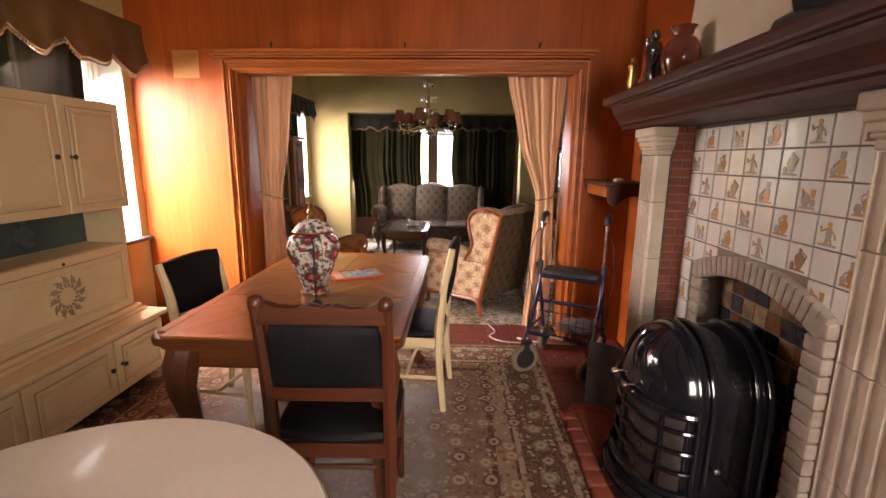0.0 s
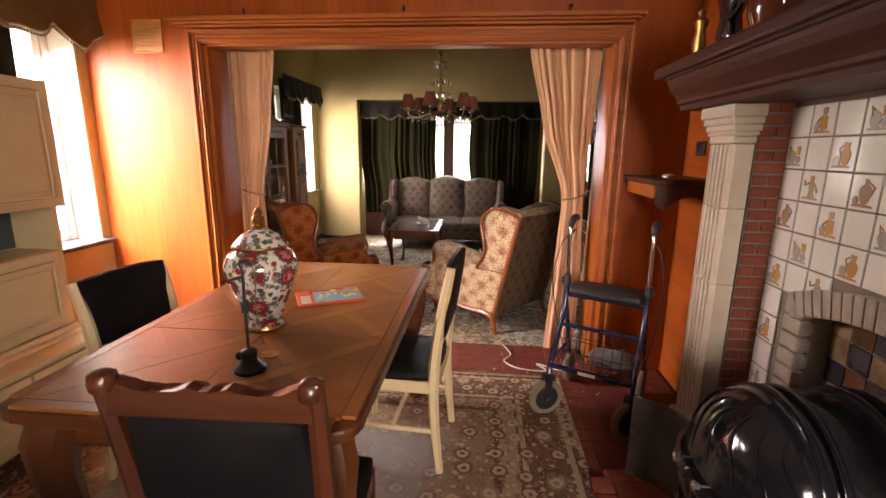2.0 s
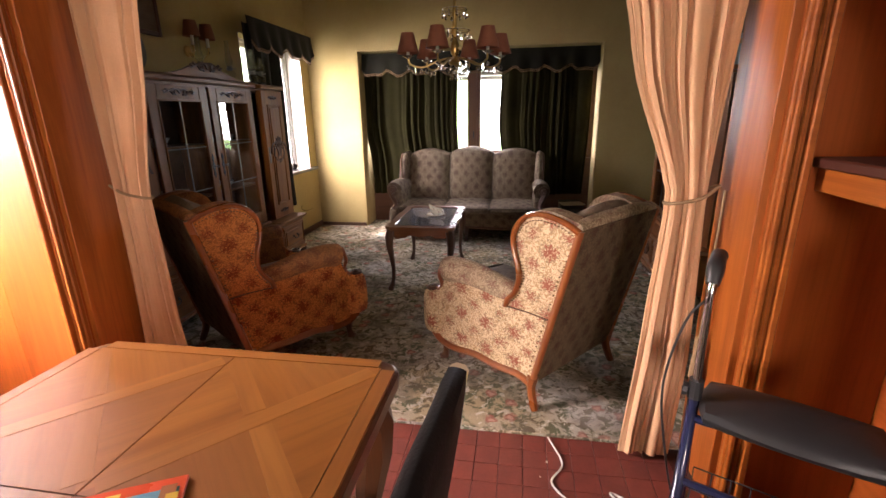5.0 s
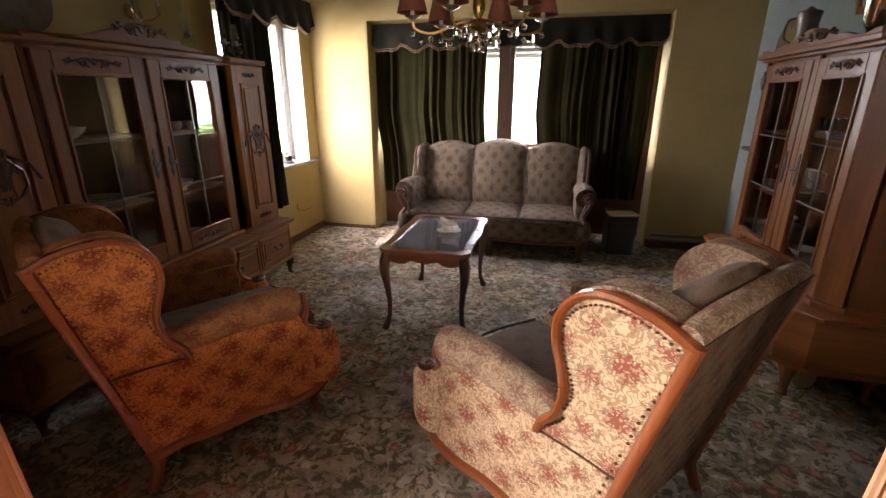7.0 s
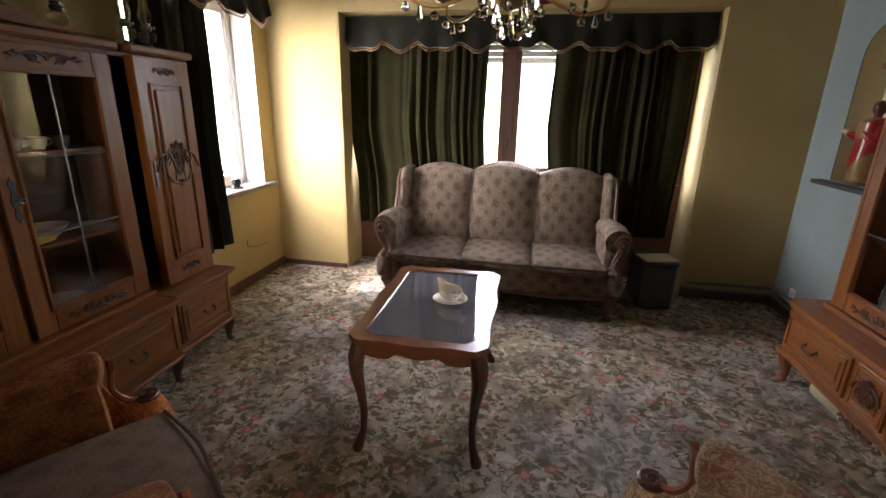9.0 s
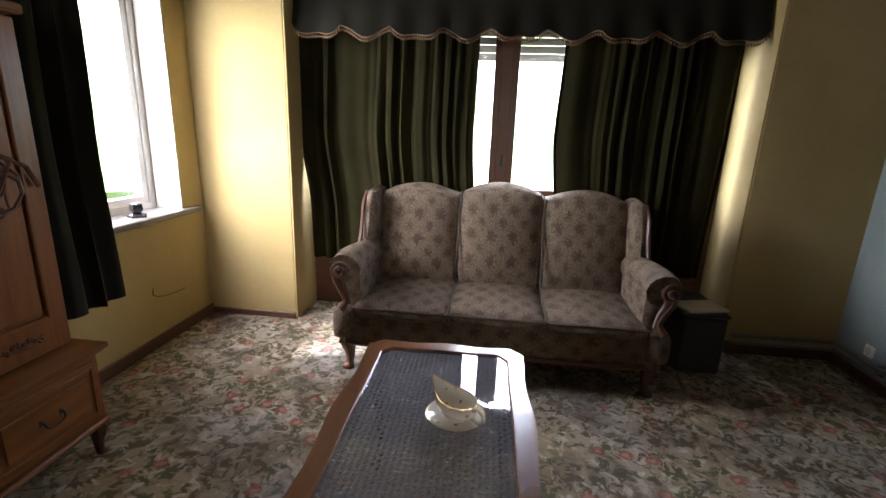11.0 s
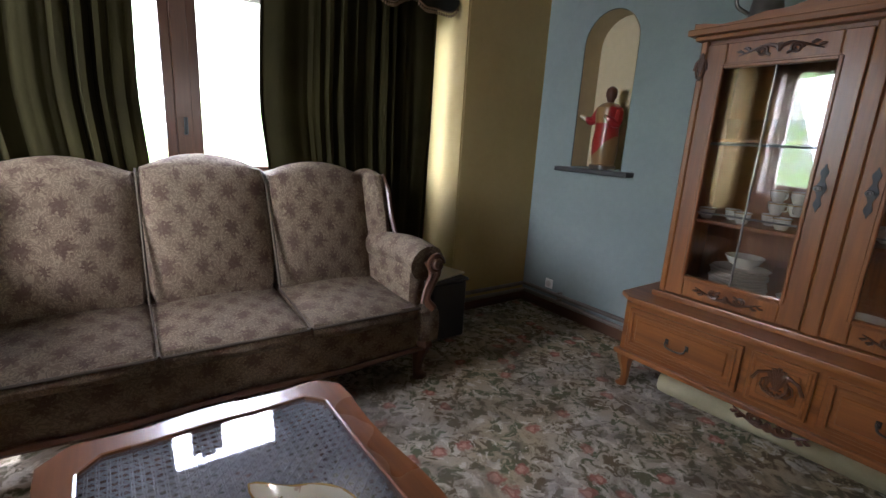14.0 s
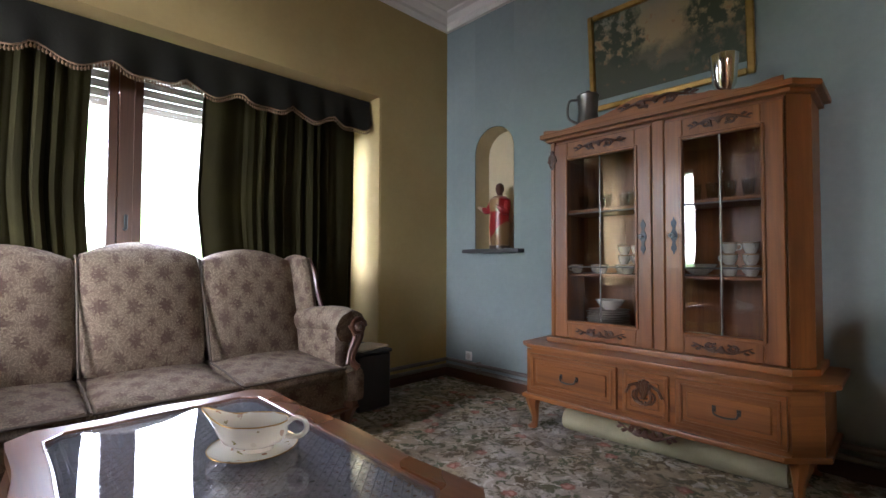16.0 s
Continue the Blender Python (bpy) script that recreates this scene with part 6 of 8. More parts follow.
# ---- wall unit along the left wall ----
t = thing("wall_unit", "long carved walnut wall unit with glazed doors on a drawer base", "cabinet")
FX, UFX = -1.985, -2.13
Y0, Y1 = 4.45, 6.58
for y0, y1, o in ((Y0, 4.93, 0.0), (4.93, 6.10, 0.035), (6.10, Y1, 0.0)):
    part("base_body", box((XL + 0.02, y0 + 0.001, 0.16), (FX + o - 0.02, y1 - 0.001, 0.44), 0.004), HUTCHWOOD, t)
    part("lower_moulding", box((XL + 0.02, y0, 0.135), (FX + o + 0.004, y1, 0.16), 0.008), HUTCHWOOD, t)
    part("base_top", boxes(((XL + 0.02, y0 - 0.0, 0.44), (FX + o, y1 + (0.02 if y1 == Y1 else 0), 0.455)), ((XL + 0.02, y0, 0.455), (FX + o + 0.018, y1 + (0.025 if y1 == Y1 else 0), 0.478)), bev=0.005), HUTCHWOOD, t)
drawer(t, 6.13, Y1 - 0.03, 0.185, 0.42, FX - 0.02, 1, HUTCHWOOD, 1)
drawer(t, 5.53, 6.07, 0.185, 0.42, FX + 0.015, 1, HUTCHWOOD, 1)
drawer(t, 4.96, 5.50, 0.185, 0.42, FX + 0.015, 1, HUTCHWOOD, 1)
drawer(t, Y0 + 0.03, 4.90, 0.185, 0.42, FX - 0.02, 1, HUTCHWOOD, 1)
for y, o in ((Y0 + 0.05, 0), (4.98, 0.03), (6.06, 0.03), (Y1 - 0.04, 0)):
    part("leg", cabriole(FX + o - 0.035, y, 0.14, 1, 0.3, 0.03), CARVED, t, "", True)
TOPZ = 1.66
for lo, hi in (((XL + 0.02, Y0 + 0.01, 0.478), (XL + 0.04, Y1 - 0.03, TOPZ)), ((XL + 0.04, Y0 + 0.01, 0.478), (UFX, Y0 + 0.03, TOPZ)), ((XL + 0.04, 4.90, 0.478), (UFX, 4.925, TOPZ)), ((XL + 0.04, 5.51, 0.478), (UFX, 5.53, TOPZ)),
                      ((XL + 0.04, 6.10, 0.478), (UFX, 6.12, TOPZ)), ((XL + 0.04, Y1 - 0.05, 0.478), (UFX, Y1 - 0.03, TOPZ)), ((XL + 0.04, Y0 + 0.03, TOPZ - 0.02), (UFX, Y1 - 0.05, TOPZ))):
    # Back board in the dark walnut stands in for the unlit interior.
    part("carcass_board", box(lo, hi), CARVED if hi[1] - lo[1] > 0.5 and hi[2] - lo[2] > 0.5 else HUTCHWOOD, t)
part("upper_plinth", box((XL + 0.02, 4.92, 0.478), (UFX + 0.055, 6.11, 0.505), 0.008), HUTCHWOOD, t)
glazed_door(t, 4.935, 5.505, 0.51, TOPZ - 0.02, UFX, 1, HUTCHWOOD, 0.085, 1)
glazed_door(t, 5.535, 6.095, 0.51, TOPZ - 0.02, UFX, 1, HUTCHWOOD, 0.085, -1)
for y0, y1 in ((Y0 + 0.02, 4.86), (6.20, Y1 - 0.02)):
    d = fielded("door", box((UFX - 0.002, y0, 0.49), (UFX + 0.05, y1, TOPZ - 0.01), 0.004), y0 + 0.07, y1 - 0.07, 0.62, TOPZ - 0.13, UFX + 0.05, 1, 0.012, HUTCHWOOD, t, "narrow panelled door")
    cy = (y0 + y1) / 2
    part("carving", scrollwork(0.07, 0.3, None, 0.008, lambda a, b: (UFX + 0.064, cy + a, 1.1 + b)), CARVED, d, "carved foliate drop")
    part("carving", scrollwork(0.14, 0.04, None, 0.006, lambda a, b: (UFX + 0.052, cy + a, TOPZ - 0.075 + b)), CARVED, d)
    part("carving", scrollwork(0.14, -0.04, None, 0.006, lambda a, b: (UFX + 0.052, cy + a, 0.56 + b)), CARVED, d)
    part("key_plate", box((UFX + 0.05, y0 + 0.02, 1.02), (UFX + 0.055, y0 + 0.04, 1.16), 0.004), PEWTER, d)
crown = bmesh.new()
box((XL + 0.02, Y0, TOPZ), (UFX + 0.07, 4.89, TOPZ + 0.02), 0.006, crown)
box((XL + 0.02, 6.17, TOPZ), (UFX + 0.075, Y1, TOPZ + 0.035), 0.008, crown)
box((XL + 0.02, 4.89, TOPZ), (UFX + 0.05, 6.14, TOPZ + 0.04), 0.01, crown)
pts = [(4.9, TOPZ + 0.04), (6.13, TOPZ + 0.04)] + [(6.13 - 1.23 * k / 30, TOPZ + 0.045 + 0.10 * math.exp(-((k - 15) / 6) ** 2)) for k in range(31)]
slab(pts, UFX + 0.015, UFX + 0.045, "x", crown, 0.005)
part("cornice", crown, HUTCHWOOD, t, "shaped moulded cornice")
part("crest_carving", scrollwork(0.34, 0.07, None, 0.01, lambda a, b: (UFX + 0.05, 5.515 + a, TOPZ + 0.11 + b)), CARVED, t)
for z in (0.86, 1.24):
    for y0, y1 in ((4.925, 5.51), (5.53, 6.10)):
        part("shelf", box((XL + 0.04, y0, z - 0.015), (UFX - 0.03, y1, z)), HUTCHWOOD, t)
crockery("bowl", pose(-2.28, 5.8, 0.86))
crockery("plates", pose(-2.3, 5.25, 0.86), 5)
crockery("bowl", pose(-2.28, 5.15, 1.24))
crockery("plates", pose(-2.29, 5.8, 0.505), 5)
for k in range(4):
    crockery("cup", pose(-2.26, 5.63 + 0.1 * k, 1.24, 0, 0, 40 * k))
solo("yellow_box", box((-0.03, -0.06, 0), (0.03, 0.06, 0.035), 0.003), PAPERS[1], "small yellow box on a cabinet shelf", "box", pose(-2.24, 5.72, 0.86, 0, 0, 8))

# things on the wall unit
ZU = TOPZ + 0.04
t = thing("soup_tureen", "white china tureen with a lid on a cabinet", "tureen", pose(-2.27, 4.66, TOPZ + 0.02))
part("bowl", lathe([(0.06, 0), (0.065, 0.01), (0.05, 0.02), (0.11, 0.06), (0.125, 0.1), (0.12, 0.115)], 24), WHITECHINA, t, "", True)
part("lid", lathe([(0.124, 0.116), (0.11, 0.14), (0.06, 0.165), (0.015, 0.175), (0.02, 0.195), (0.0, 0.205)], 24), WHITECHINA, t, "", True)
for s in (-1, 1):
    part("handle", tube(curve([(0, s * 0.115, 0.1), (0, s * 0.15, 0.1), (0, s * 0.145, 0.07), (0, s * 0.1, 0.06)], 4), 0.008, 6), WHITECHINA, t)
t = thing("decorative_plate", "large dark pewter plate leaning on the wall", "plate", Matrix.Translation((-2.385, 5.08, ZU + 0.205)) @ pose(0, 0, 0, 0, 76, 0))
part("dish", lathe([(0.0, 0.006), (0.12, 0.004), (0.14, 0.016), (0.2, 0.024), (0.203, 0.03), (0.14, 0.022), (0.12, 0.012), (0.0, 0.012)], 32, cap=False), PEWTER, t, "", True)
t = thing("picture", "small dark picture in a wooden frame", "picture", pose(XL + 0.004, 5.35, 2.15))
part("picture_frame", frame_boxes((-0.2, -0.16), (0.2, 0.16), 0.03, "x", 0.0, 0.02, None, 0.004), DARKWOOD, t)
part("print", box((0.004, -0.175, -0.135), (0.01, 0.175, 0.135)), PLUSH, t)
t = thing("wall_sconce", "two-armed brass wall sconce with pleated shades", "wall lamp", pose(XL + 0.004, 5.82, 1.93))
part("back_plate", lathe([(0.045, 0), (0.04, 0.012), (0.012, 0.025)], 16), BRASS, t, m=pose(0, 0, 0, 0, 90, 0))
for s in (-1, 1):
    a = part("arm", tube(curve([(0.01, 0, 0), (0.06, s * 0.03, -0.05), (0.11, s * 0.075, -0.03), (0.12, s * 0.09, 0.03)], 5), 0.006, 6), BRASS, t, "", True)
    part("candle", lathe([(0.02, 0.03), (0.012, 0.036), (0.012, 0.1)], 10, at=(0.12, s * 0.09, 0)), WHITECHINA, a)
    part("shade", lathe([(0.062, 0.09), (0.042, 0.2), (0.04, 0.2), (0.06, 0.09)], 20, at=(0.12, s * 0.09, 0), cap=False), SHADE, a, "dark red fabric shade", True)
    part("drop", lathe([(0.0, 0.0), (0.009, 0.012), (0.0, 0.035)], 6, at=(0.12, s * 0.09, -0.02)), CRYSTAL, a)


def oil_lamp(m, h=0.3):
    t = thing("oil_lamp", "small oil lamp with a clear glass chimney", "oil lamp", m, group="oil lamps on the cabinet")
    part("foot", lathe([(0.045, 0), (0.045, 0.008), (0.018, 0.02), (0.014, 0.03), (0.0, 0.03)], 18), IRON, t, "", True)
    part("font", lathe([(0.012, 0.03), (0.036, 0.045), (0.042, 0.065), (0.036, 0.085), (0.018, 0.095)], 18), LAMPGLASS, t, "clear glass oil font", True)
    burner = part("burner", lathe([(0.018, 0.095), (0.024, 0.1), (0.024, 0.112), (0.016, 0.118), (0.021, 0.127)], 14, wave=0.06, lobes=7), PEWTER, t, "dark metal burner", True)
    part("wick_knob", tube([(0.02, 0, 0.106), (0.042, 0, 0.106), (0.046, 0, 0.106)], [0.002, 0.002, 0.007], 8), PEWTER, burner)
    part("chimney", lathe([(0.02, 0.125), (0.034, 0.16), (0.022, 0.2), (0.018, h), (0.016, h), (0.02, 0.2), (0.032, 0.16), (0.018, 0.126)], 18, cap=False), LAMPGLASS, t, "clear glass chimney", True)
    return t


for y, z, h in ((5.62, ZU, 0.3), (5.98, ZU, 0.32), (6.32, TOPZ + 0.035, 0.3), (6.45, TOPZ + 0.035, 0.24)):
    oil_lamp(pose(-2.2, y, z), h)

# ---- chandelier ----
CX, CY, CB = -0.325, 5.9, 1.70
t = thing("chandelier", "six-armed crystal chandelier with dark red fabric shades", "chandelier", pose(CX, CY, CB))
part("stem", lathe([(0.0, 0.05), (0.03, 0.06), (0.05, 0.085), (0.03, 0.11), (0.02, 0.13), (0.035, 0.17), (0.028, 0.22), (0.016, 0.25), (0.03, 0.29), (0.018, 0.33), (0.014, 0.38), (0.022, 0.41), (0.012, 0.46), (0.01, 0.6), (0.022, 0.62), (0.008, 0.66)], 16), BRASS, t, "", True)
part("chain", tube([(0, 0, 0.66), (0, 0, ZC - CB - 0.06)], 0.004, 6), BRASS, t)
part("ceiling_cup", lathe([(0.0, 0.0), (0.02, 0.004), (0.055, 0.05), (0.06, 0.07)], 18, at=(0, 0, ZC - CB - 0.07)), BRASS, t, "", True)
part("chain_cup", lathe([(0.012, 0.66), (0.034, 0.72), (0.0, 0.72)], 14), BRASS, t, "", True)
ds = mesh("crystal_drop", lathe([(0.0, 0.0), (0.011, 0.018), (0.004, 0.055), (0.0, 0.06)], 6), CRYSTAL)
db = mesh("crystal_ball", lathe([(0.0, 0.0), (0.012, 0.006), (0.016, 0.016), (0.012, 0.026), (0.0, 0.032)], 8), CRYSTAL)


def hang(me, p, parent):
    ob = new(me.name, me)
    ob.parent, ob.location = parent, p
    return ob


for k in range(6):
    a = 2 * math.pi * (k + 0.3) / 6
    c, s = math.cos(a), math.sin(a)
    R = 0.345
    arm = part("arm", tube(curve([(0.03 * c, 0.03 * s, 0.12), (0.12 * c, 0.12 * s, 0.10), (0.24 * c, 0.24 * s, 0.055), (0.33 * c, 0.33 * s, 0.075), (R * c, R * s, 0.12)], 5), 0.007, 7), BRASS, t, "curved arm", True)
    part("drip_pan", lathe([(0.01, 0.115), (0.04, 0.13), (0.042, 0.135), (0.0, 0.125)], 16, at=(R * c, R * s, 0), cap=False), SILVER, arm, "", True)
    part("candle", lathe([(0.011, 0.125), (0.011, 0.2)], 10, at=(R * c, R * s, 0)), WHITECHINA, arm)
    part("shade", lathe([(0.082, 0.15), (0.076, 0.152), (0.045, 0.285), (0.043, 0.285), (0.08, 0.15)], 22, at=(R * c, R * s, 0), cap=False), SHADE, arm, "dark red pleated fabric shade", True)
    hang(db, (R * c, R * s, 0.035), arm)
    hang(db, (0.25 * c, 0.25 * s, 0.012), arm)
    hang(ds, (0.3 * c, 0.3 * s, 0.0), arm)
for rad, z, n in ((0.05, 0.0, 8), (0.1, 0.03, 12), (0.03, -0.04, 5), (0.09, 0.38, 10), (0.06, 0.55, 8), (0.11, 0.24, 10)):
    if z > 0.2:
        part("crystal_hoop", ring([(rad * math.cos(a), rad * math.sin(a), z + 0.062) for a in [2 * math.pi * k / 20 for k in range(20)]], 0.003, 5), SILVER, t)
        part("spoke", tube([(-rad, 0, z + 0.062), (rad, 0, z + 0.062)], 0.002, 5, tube([(0, -rad, z + 0.062), (0, rad, z + 0.062)], 0.002, 5)), SILVER, t)
    for k in range(n):
        a = 2 * math.pi * k / n
        hang(ds if k % 3 else db, (rad * math.cos(a), rad * math.sin(a), z), t)


# ---- dining room: chimney piece ----
FYC = 2.11
chim = tagged(new("wall_chimney"), "tiled chimney piece with stone pilasters and a brick arch", kind="structure")
part("core", boxes(((1.252, 1.3, 0.0), (DX1, FYC - 0.33, 1.62)), ((1.252, FYC + 0.33, 0.0), (DX1, 2.99, 1.62)), ((1.252, FYC - 0.33, 0.965), (DX1, FYC + 0.33, 1.62)), ((1.325, FYC - 0.33, 0.0), (DX1, FYC + 0.33, 0.965))), MORTAR, chim)
part("brick_bed", box((1.14, 2.712, 0.0), (1.252, 2.99, 1.62)), MORTAR, chim)
hood = bmesh.new()
v = [hood.verts.new(p) for p in ((1.2, 0.6, 1.79), (1.2, 2.84, 1.79), (DX1, 2.84, 1.79), (DX1, 0.6, 1.79), (1.27, 0.6, ZC), (1.27, 2.8, ZC), (DX1, 2.8, ZC), (DX1, 0.6, ZC))]
for f in ((0, 1, 2, 3), (4, 5, 6, 7), (0, 1, 5, 4), (1, 2, 6, 5), (2, 3, 7, 6), (3, 0, 4, 7)):
    hood.faces.new([v[i] for i in f])
part("hood", hood, HOOD, chim, "cream plaster chimney hood")


def fluted(y0, y1, z0, z1, x0, x1):
    """One stone drum of a fluted pilaster; the flutes face -x."""
    n = 5
    pts = [(x1, y0), (x0 + 0.012, y0)]
    for k in range(n):
        a = y0 + 0.015 + (y1 - y0 - 0.03) * k / n
        w = (y1 - y0 - 0.03) / n
        pts += [(x0, a), (x0, a + w * 0.35), (x0 + 0.006, a + w * 0.48), (x0 + 0.008, a + w * 0.65), (x0 + 0.006, a + w * 0.82), (x0, a + w * 0.95)]
    pts += [(x0 + 0.012, y1), (x1, y1)]
    return slab(pts, z0, z1, "z")


for y0, y1 in ((2.715, 2.90), (1.2, 1.475)):
    col = part("pilaster", box((1.135, y0 + 0.02, 0.0), (1.14, y1 - 0.02, 1.5)), STONE, chim, "pale fluted stone pilaster")
    zs = [0.0, 0.28, 0.6, 0.92, 1.22, 1.46]
    for i, (a, b) in enumerate(zip(zs, zs[1:])):
        o = 0.02 if i == 0 else 0.0
        part("stone", fluted(y0 - o, y1 + o, a + 0.002, b - 0.002, 1.06 - o, 1.136), STONE, col)
    cap = bmesh.new()
    for o, a, b in ((0.0, 1.462, 1.49), (0.008, 1.49, 1.505), (0.014, 1.505, 1.53), (0.022, 1.53, 1.555), (0.032, 1.555, 1.60)):
        box((1.06 - o, y0 - o, a), (1.15, y1 + o, b), 0.005, cap)
    part("capital", cap, STONE, col)
me = mesh("brick", box((0, -0.006, 0), (0.105, 0.0, 0.036), 0.004), BRICKM)
mh = mesh("brick", box((0, -0.006, 0), (0.05, 0.0, 0.036), 0.004), BRICKM)
for r in range(37):
    z = 0.006 + r * 0.0435
    for x, data in (((1.143, me),) if r % 2 else ((1.143, mh), (1.198, mh))):
        ob = new("brick", data)
        ob.parent, ob.location = chim, (x, 2.712, z)
tile = mesh("tile", box((-0.008, 0.0027, 0.0027), (0.0, 0.1058, 0.1058), 0.002), TILE)


def motif(k, tone):
    """One colour of a small painted picture: jugs, seated folk and pots as plain shapes."""
    bm = bmesh.new()
    lo, hi = (-0.0094, -0.0084) if tone == 0 else (-0.0102, -0.0086)

    def blob(cy, cz, ry, rz, n=14, p=0.0):
        slab([(cy + ry * math.cos(a) * (1 + p * math.sin(3 * a)), cz + rz * math.sin(a)) for a in [2 * math.pi * i / n for i in range(n)]], lo, hi, "x", bm)

    def patch(*pts):
        slab(list(pts), lo, hi, "x", bm)

    def stroke(r, *pts):
        tube([(hi - 0.0005, y, z) for y, z in pts], r, 5, bm)

    if tone == 0:
        patch((0.016, 0.012), (0.094, 0.012), (0.09, 0.019), (0.06, 0.022), (0.022, 0.018))
        if k == 0:
            blob(0.042, 0.046, 0.02, 0.026, p=0.1)
            patch((0.034, 0.068), (0.05, 0.068), (0.054, 0.09), (0.03, 0.088))
        elif k == 1:
            patch((0.044, 0.072), (0.062, 0.074), (0.068, 0.05), (0.06, 0.036), (0.042, 0.038))
            patch((0.036, 0.02), (0.046, 0.02), (0.05, 0.036), (0.042, 0.036))
        elif k == 2:
            blob(0.05, 0.05, 0.022, 0.03, p=0.12)
            patch((0.044, 0.076), (0.056, 0.076), (0.058, 0.094), (0.042, 0.092))
        elif k == 3:
            patch((0.036, 0.066), (0.062, 0.07), (0.072, 0.04), (0.058, 0.02), (0.034, 0.024))
        else:
            blob(0.068, 0.042, 0.02, 0.024, p=0.1)
            blob(0.036, 0.034, 0.012, 0.014)
    else:
        if k == 0:
            blob(0.074, 0.034, 0.014, 0.016)
            stroke(0.0024, (0.056, 0.08), (0.07, 0.07), (0.062, 0.05))
        elif k == 1:
            blob(0.054, 0.082, 0.009, 0.01)
            patch((0.054, 0.02), (0.068, 0.02), (0.062, 0.04), (0.052, 0.04))
            stroke(0.003, (0.066, 0.068), (0.084, 0.058), (0.088, 0.074))
            stroke(0.003, (0.046, 0.066), (0.03, 0.05), (0.026, 0.036))
        elif k == 2:
            blob(0.08, 0.03, 0.01, 0.013)
            stroke(0.0028, (0.038, 0.082), (0.02, 0.07), (0.03, 0.046))
        elif k == 3:
            blob(0.05, 0.08, 0.011, 0.011)
            patch((0.036, 0.086), (0.064, 0.087), (0.058, 0.094), (0.042, 0.094))
            blob(0.08, 0.032, 0.012, 0.014)
            stroke(0.003, (0.062, 0.064), (0.078, 0.052), (0.08, 0.044))
        else:
            patch((0.03, 0.05), (0.044, 0.05), (0.048, 0.08), (0.028, 0.078))
            stroke(0.0026, (0.072, 0.066), (0.086, 0.08), (0.08, 0.05))
    return bm


motifs = [[mesh("tile_picture", motif(k, tone), MOTIFS[(k + tone + k * tone) % 3]) for tone in (0, 1)] for k in range(5)]
P = 0.1085
for c in range(11):
    for r in range(14):
        y, z = 2.708 - (c + 1) * P, 1.59 - (r + 1) * P
        dy = abs(y + P / 2 - FYC)
        if y < 1.4 or z < 0.0:
            continue
        za = 0.02 + math.sqrt(max(0, 1.0 - dy * dy)) if dy < 0.45 else 0
        if z + P / 2 < za:
            continue
        ob = new("tile", tile)
        ob.parent, ob.location = chim, (1.252, y, z)
        if (c + r) % 2 == 1 and dy < 2:
            for data in motifs[(c * 3 + r * 4) % 5]:
                pic = new("tile_picture", data)
                pic.parent, pic.location = ob, (0, 0, 0)
R0, R1 = 0.93, 1.02
n = 21
vous = []
for k in range(n):
    a0, a1 = [radians(-24.3 + 48.6 * (k + e) / n) for e in (0.04, 0.96)]
    quad = [(FYC + R * math.sin(a), 0.025 + R * math.cos(a)) for R, a in ((R0, a0), (R1, a0), (R1, a1), (R0, a1))]
    part("arch_brick", slab(quad, 1.212, 1.27, "x", None, 0.009), GLAZEBRICK, chim)
leg = mesh("arch_brick", box((1.215, -0.045, 0), (1.27, 0.045, 0.056), 0.01, None, 2), GLAZEBRICK)
for s in (-1, 1):
    for r in range(15):
        ob = new("arch_brick", leg)
        ob.parent, ob.location = chim, (0, FYC + s * 0.375, 0.045 + r * 0.06)
ft = [mesh("fire_tile", box((-0.006, 0.002, 0.002), (0, 0.0805, 0.0805), 0.0025), m) for m in FIRETILE]
random.seed(4)
for c in range(8):
    for r in range(12):
        ob = new("fire_tile", random.choice(ft))
        ob.parent, ob.location = chim, (1.325, FYC - 0.33 + c * 0.0825, 0.02 + r * 0.0825)

t = thing("mantel_shelf", "long dark red-brown moulded wooden mantelpiece", "mantelpiece")
part("shelf", box((0.905, 0.55, 1.742), (DX1 - 0.002, 3.17, 1.79), 0.012, None, 2), DARKWOOD, t)
ogee = [(DX1 - 0.004, 1.605), (1.005, 1.605), (1.0, 1.625), (0.985, 1.632), (0.985, 1.645), (0.972, 1.665), (0.95, 1.69), (0.938, 1.715), (0.936, 1.73), (0.925, 1.733), (0.925, 1.742), (DX1 - 0.004, 1.742)]
part("moulding", slab(ogee, 0.55, 3.08, "y"), DARKWOOD, t, "moulded ogee under the shelf")
part("end_moulding", boxes(((0.96, 3.08, 1.68), (DX1 - 0.004, 3.12, 1.742)), ((1.0, 3.08, 1.62), (DX1 - 0.004, 3.095, 1.68)), bev=0.008), DARKWOOD, t)

hearth = tagged(new("hearth"), "low red tiled hearth with a rounded brick edge", kind="structure")
part("slab", box((0.74, 1.55, -0.012), (1.25, 2.66, 0.045), 0.004), BRICKM, hearth)
eb = mesh("edge_brick", box((-0.045, -0.05, 0), (0.045, 0.05, 0.055), 0.02, None, 3), BRICKM)
for k in range(11):
    ob = new("edge_brick", eb)
    ob.parent, ob.location = hearth, (0.695, 1.6 + k * 0.104, -0.008)
for k in range(5):
    ob = new("edge_brick", eb)
    ob.parent, ob.location, ob.rotation_euler = hearth, (0.77 + k * 0.104, 2.705, -0.008), (0, 0, math.pi / 2)

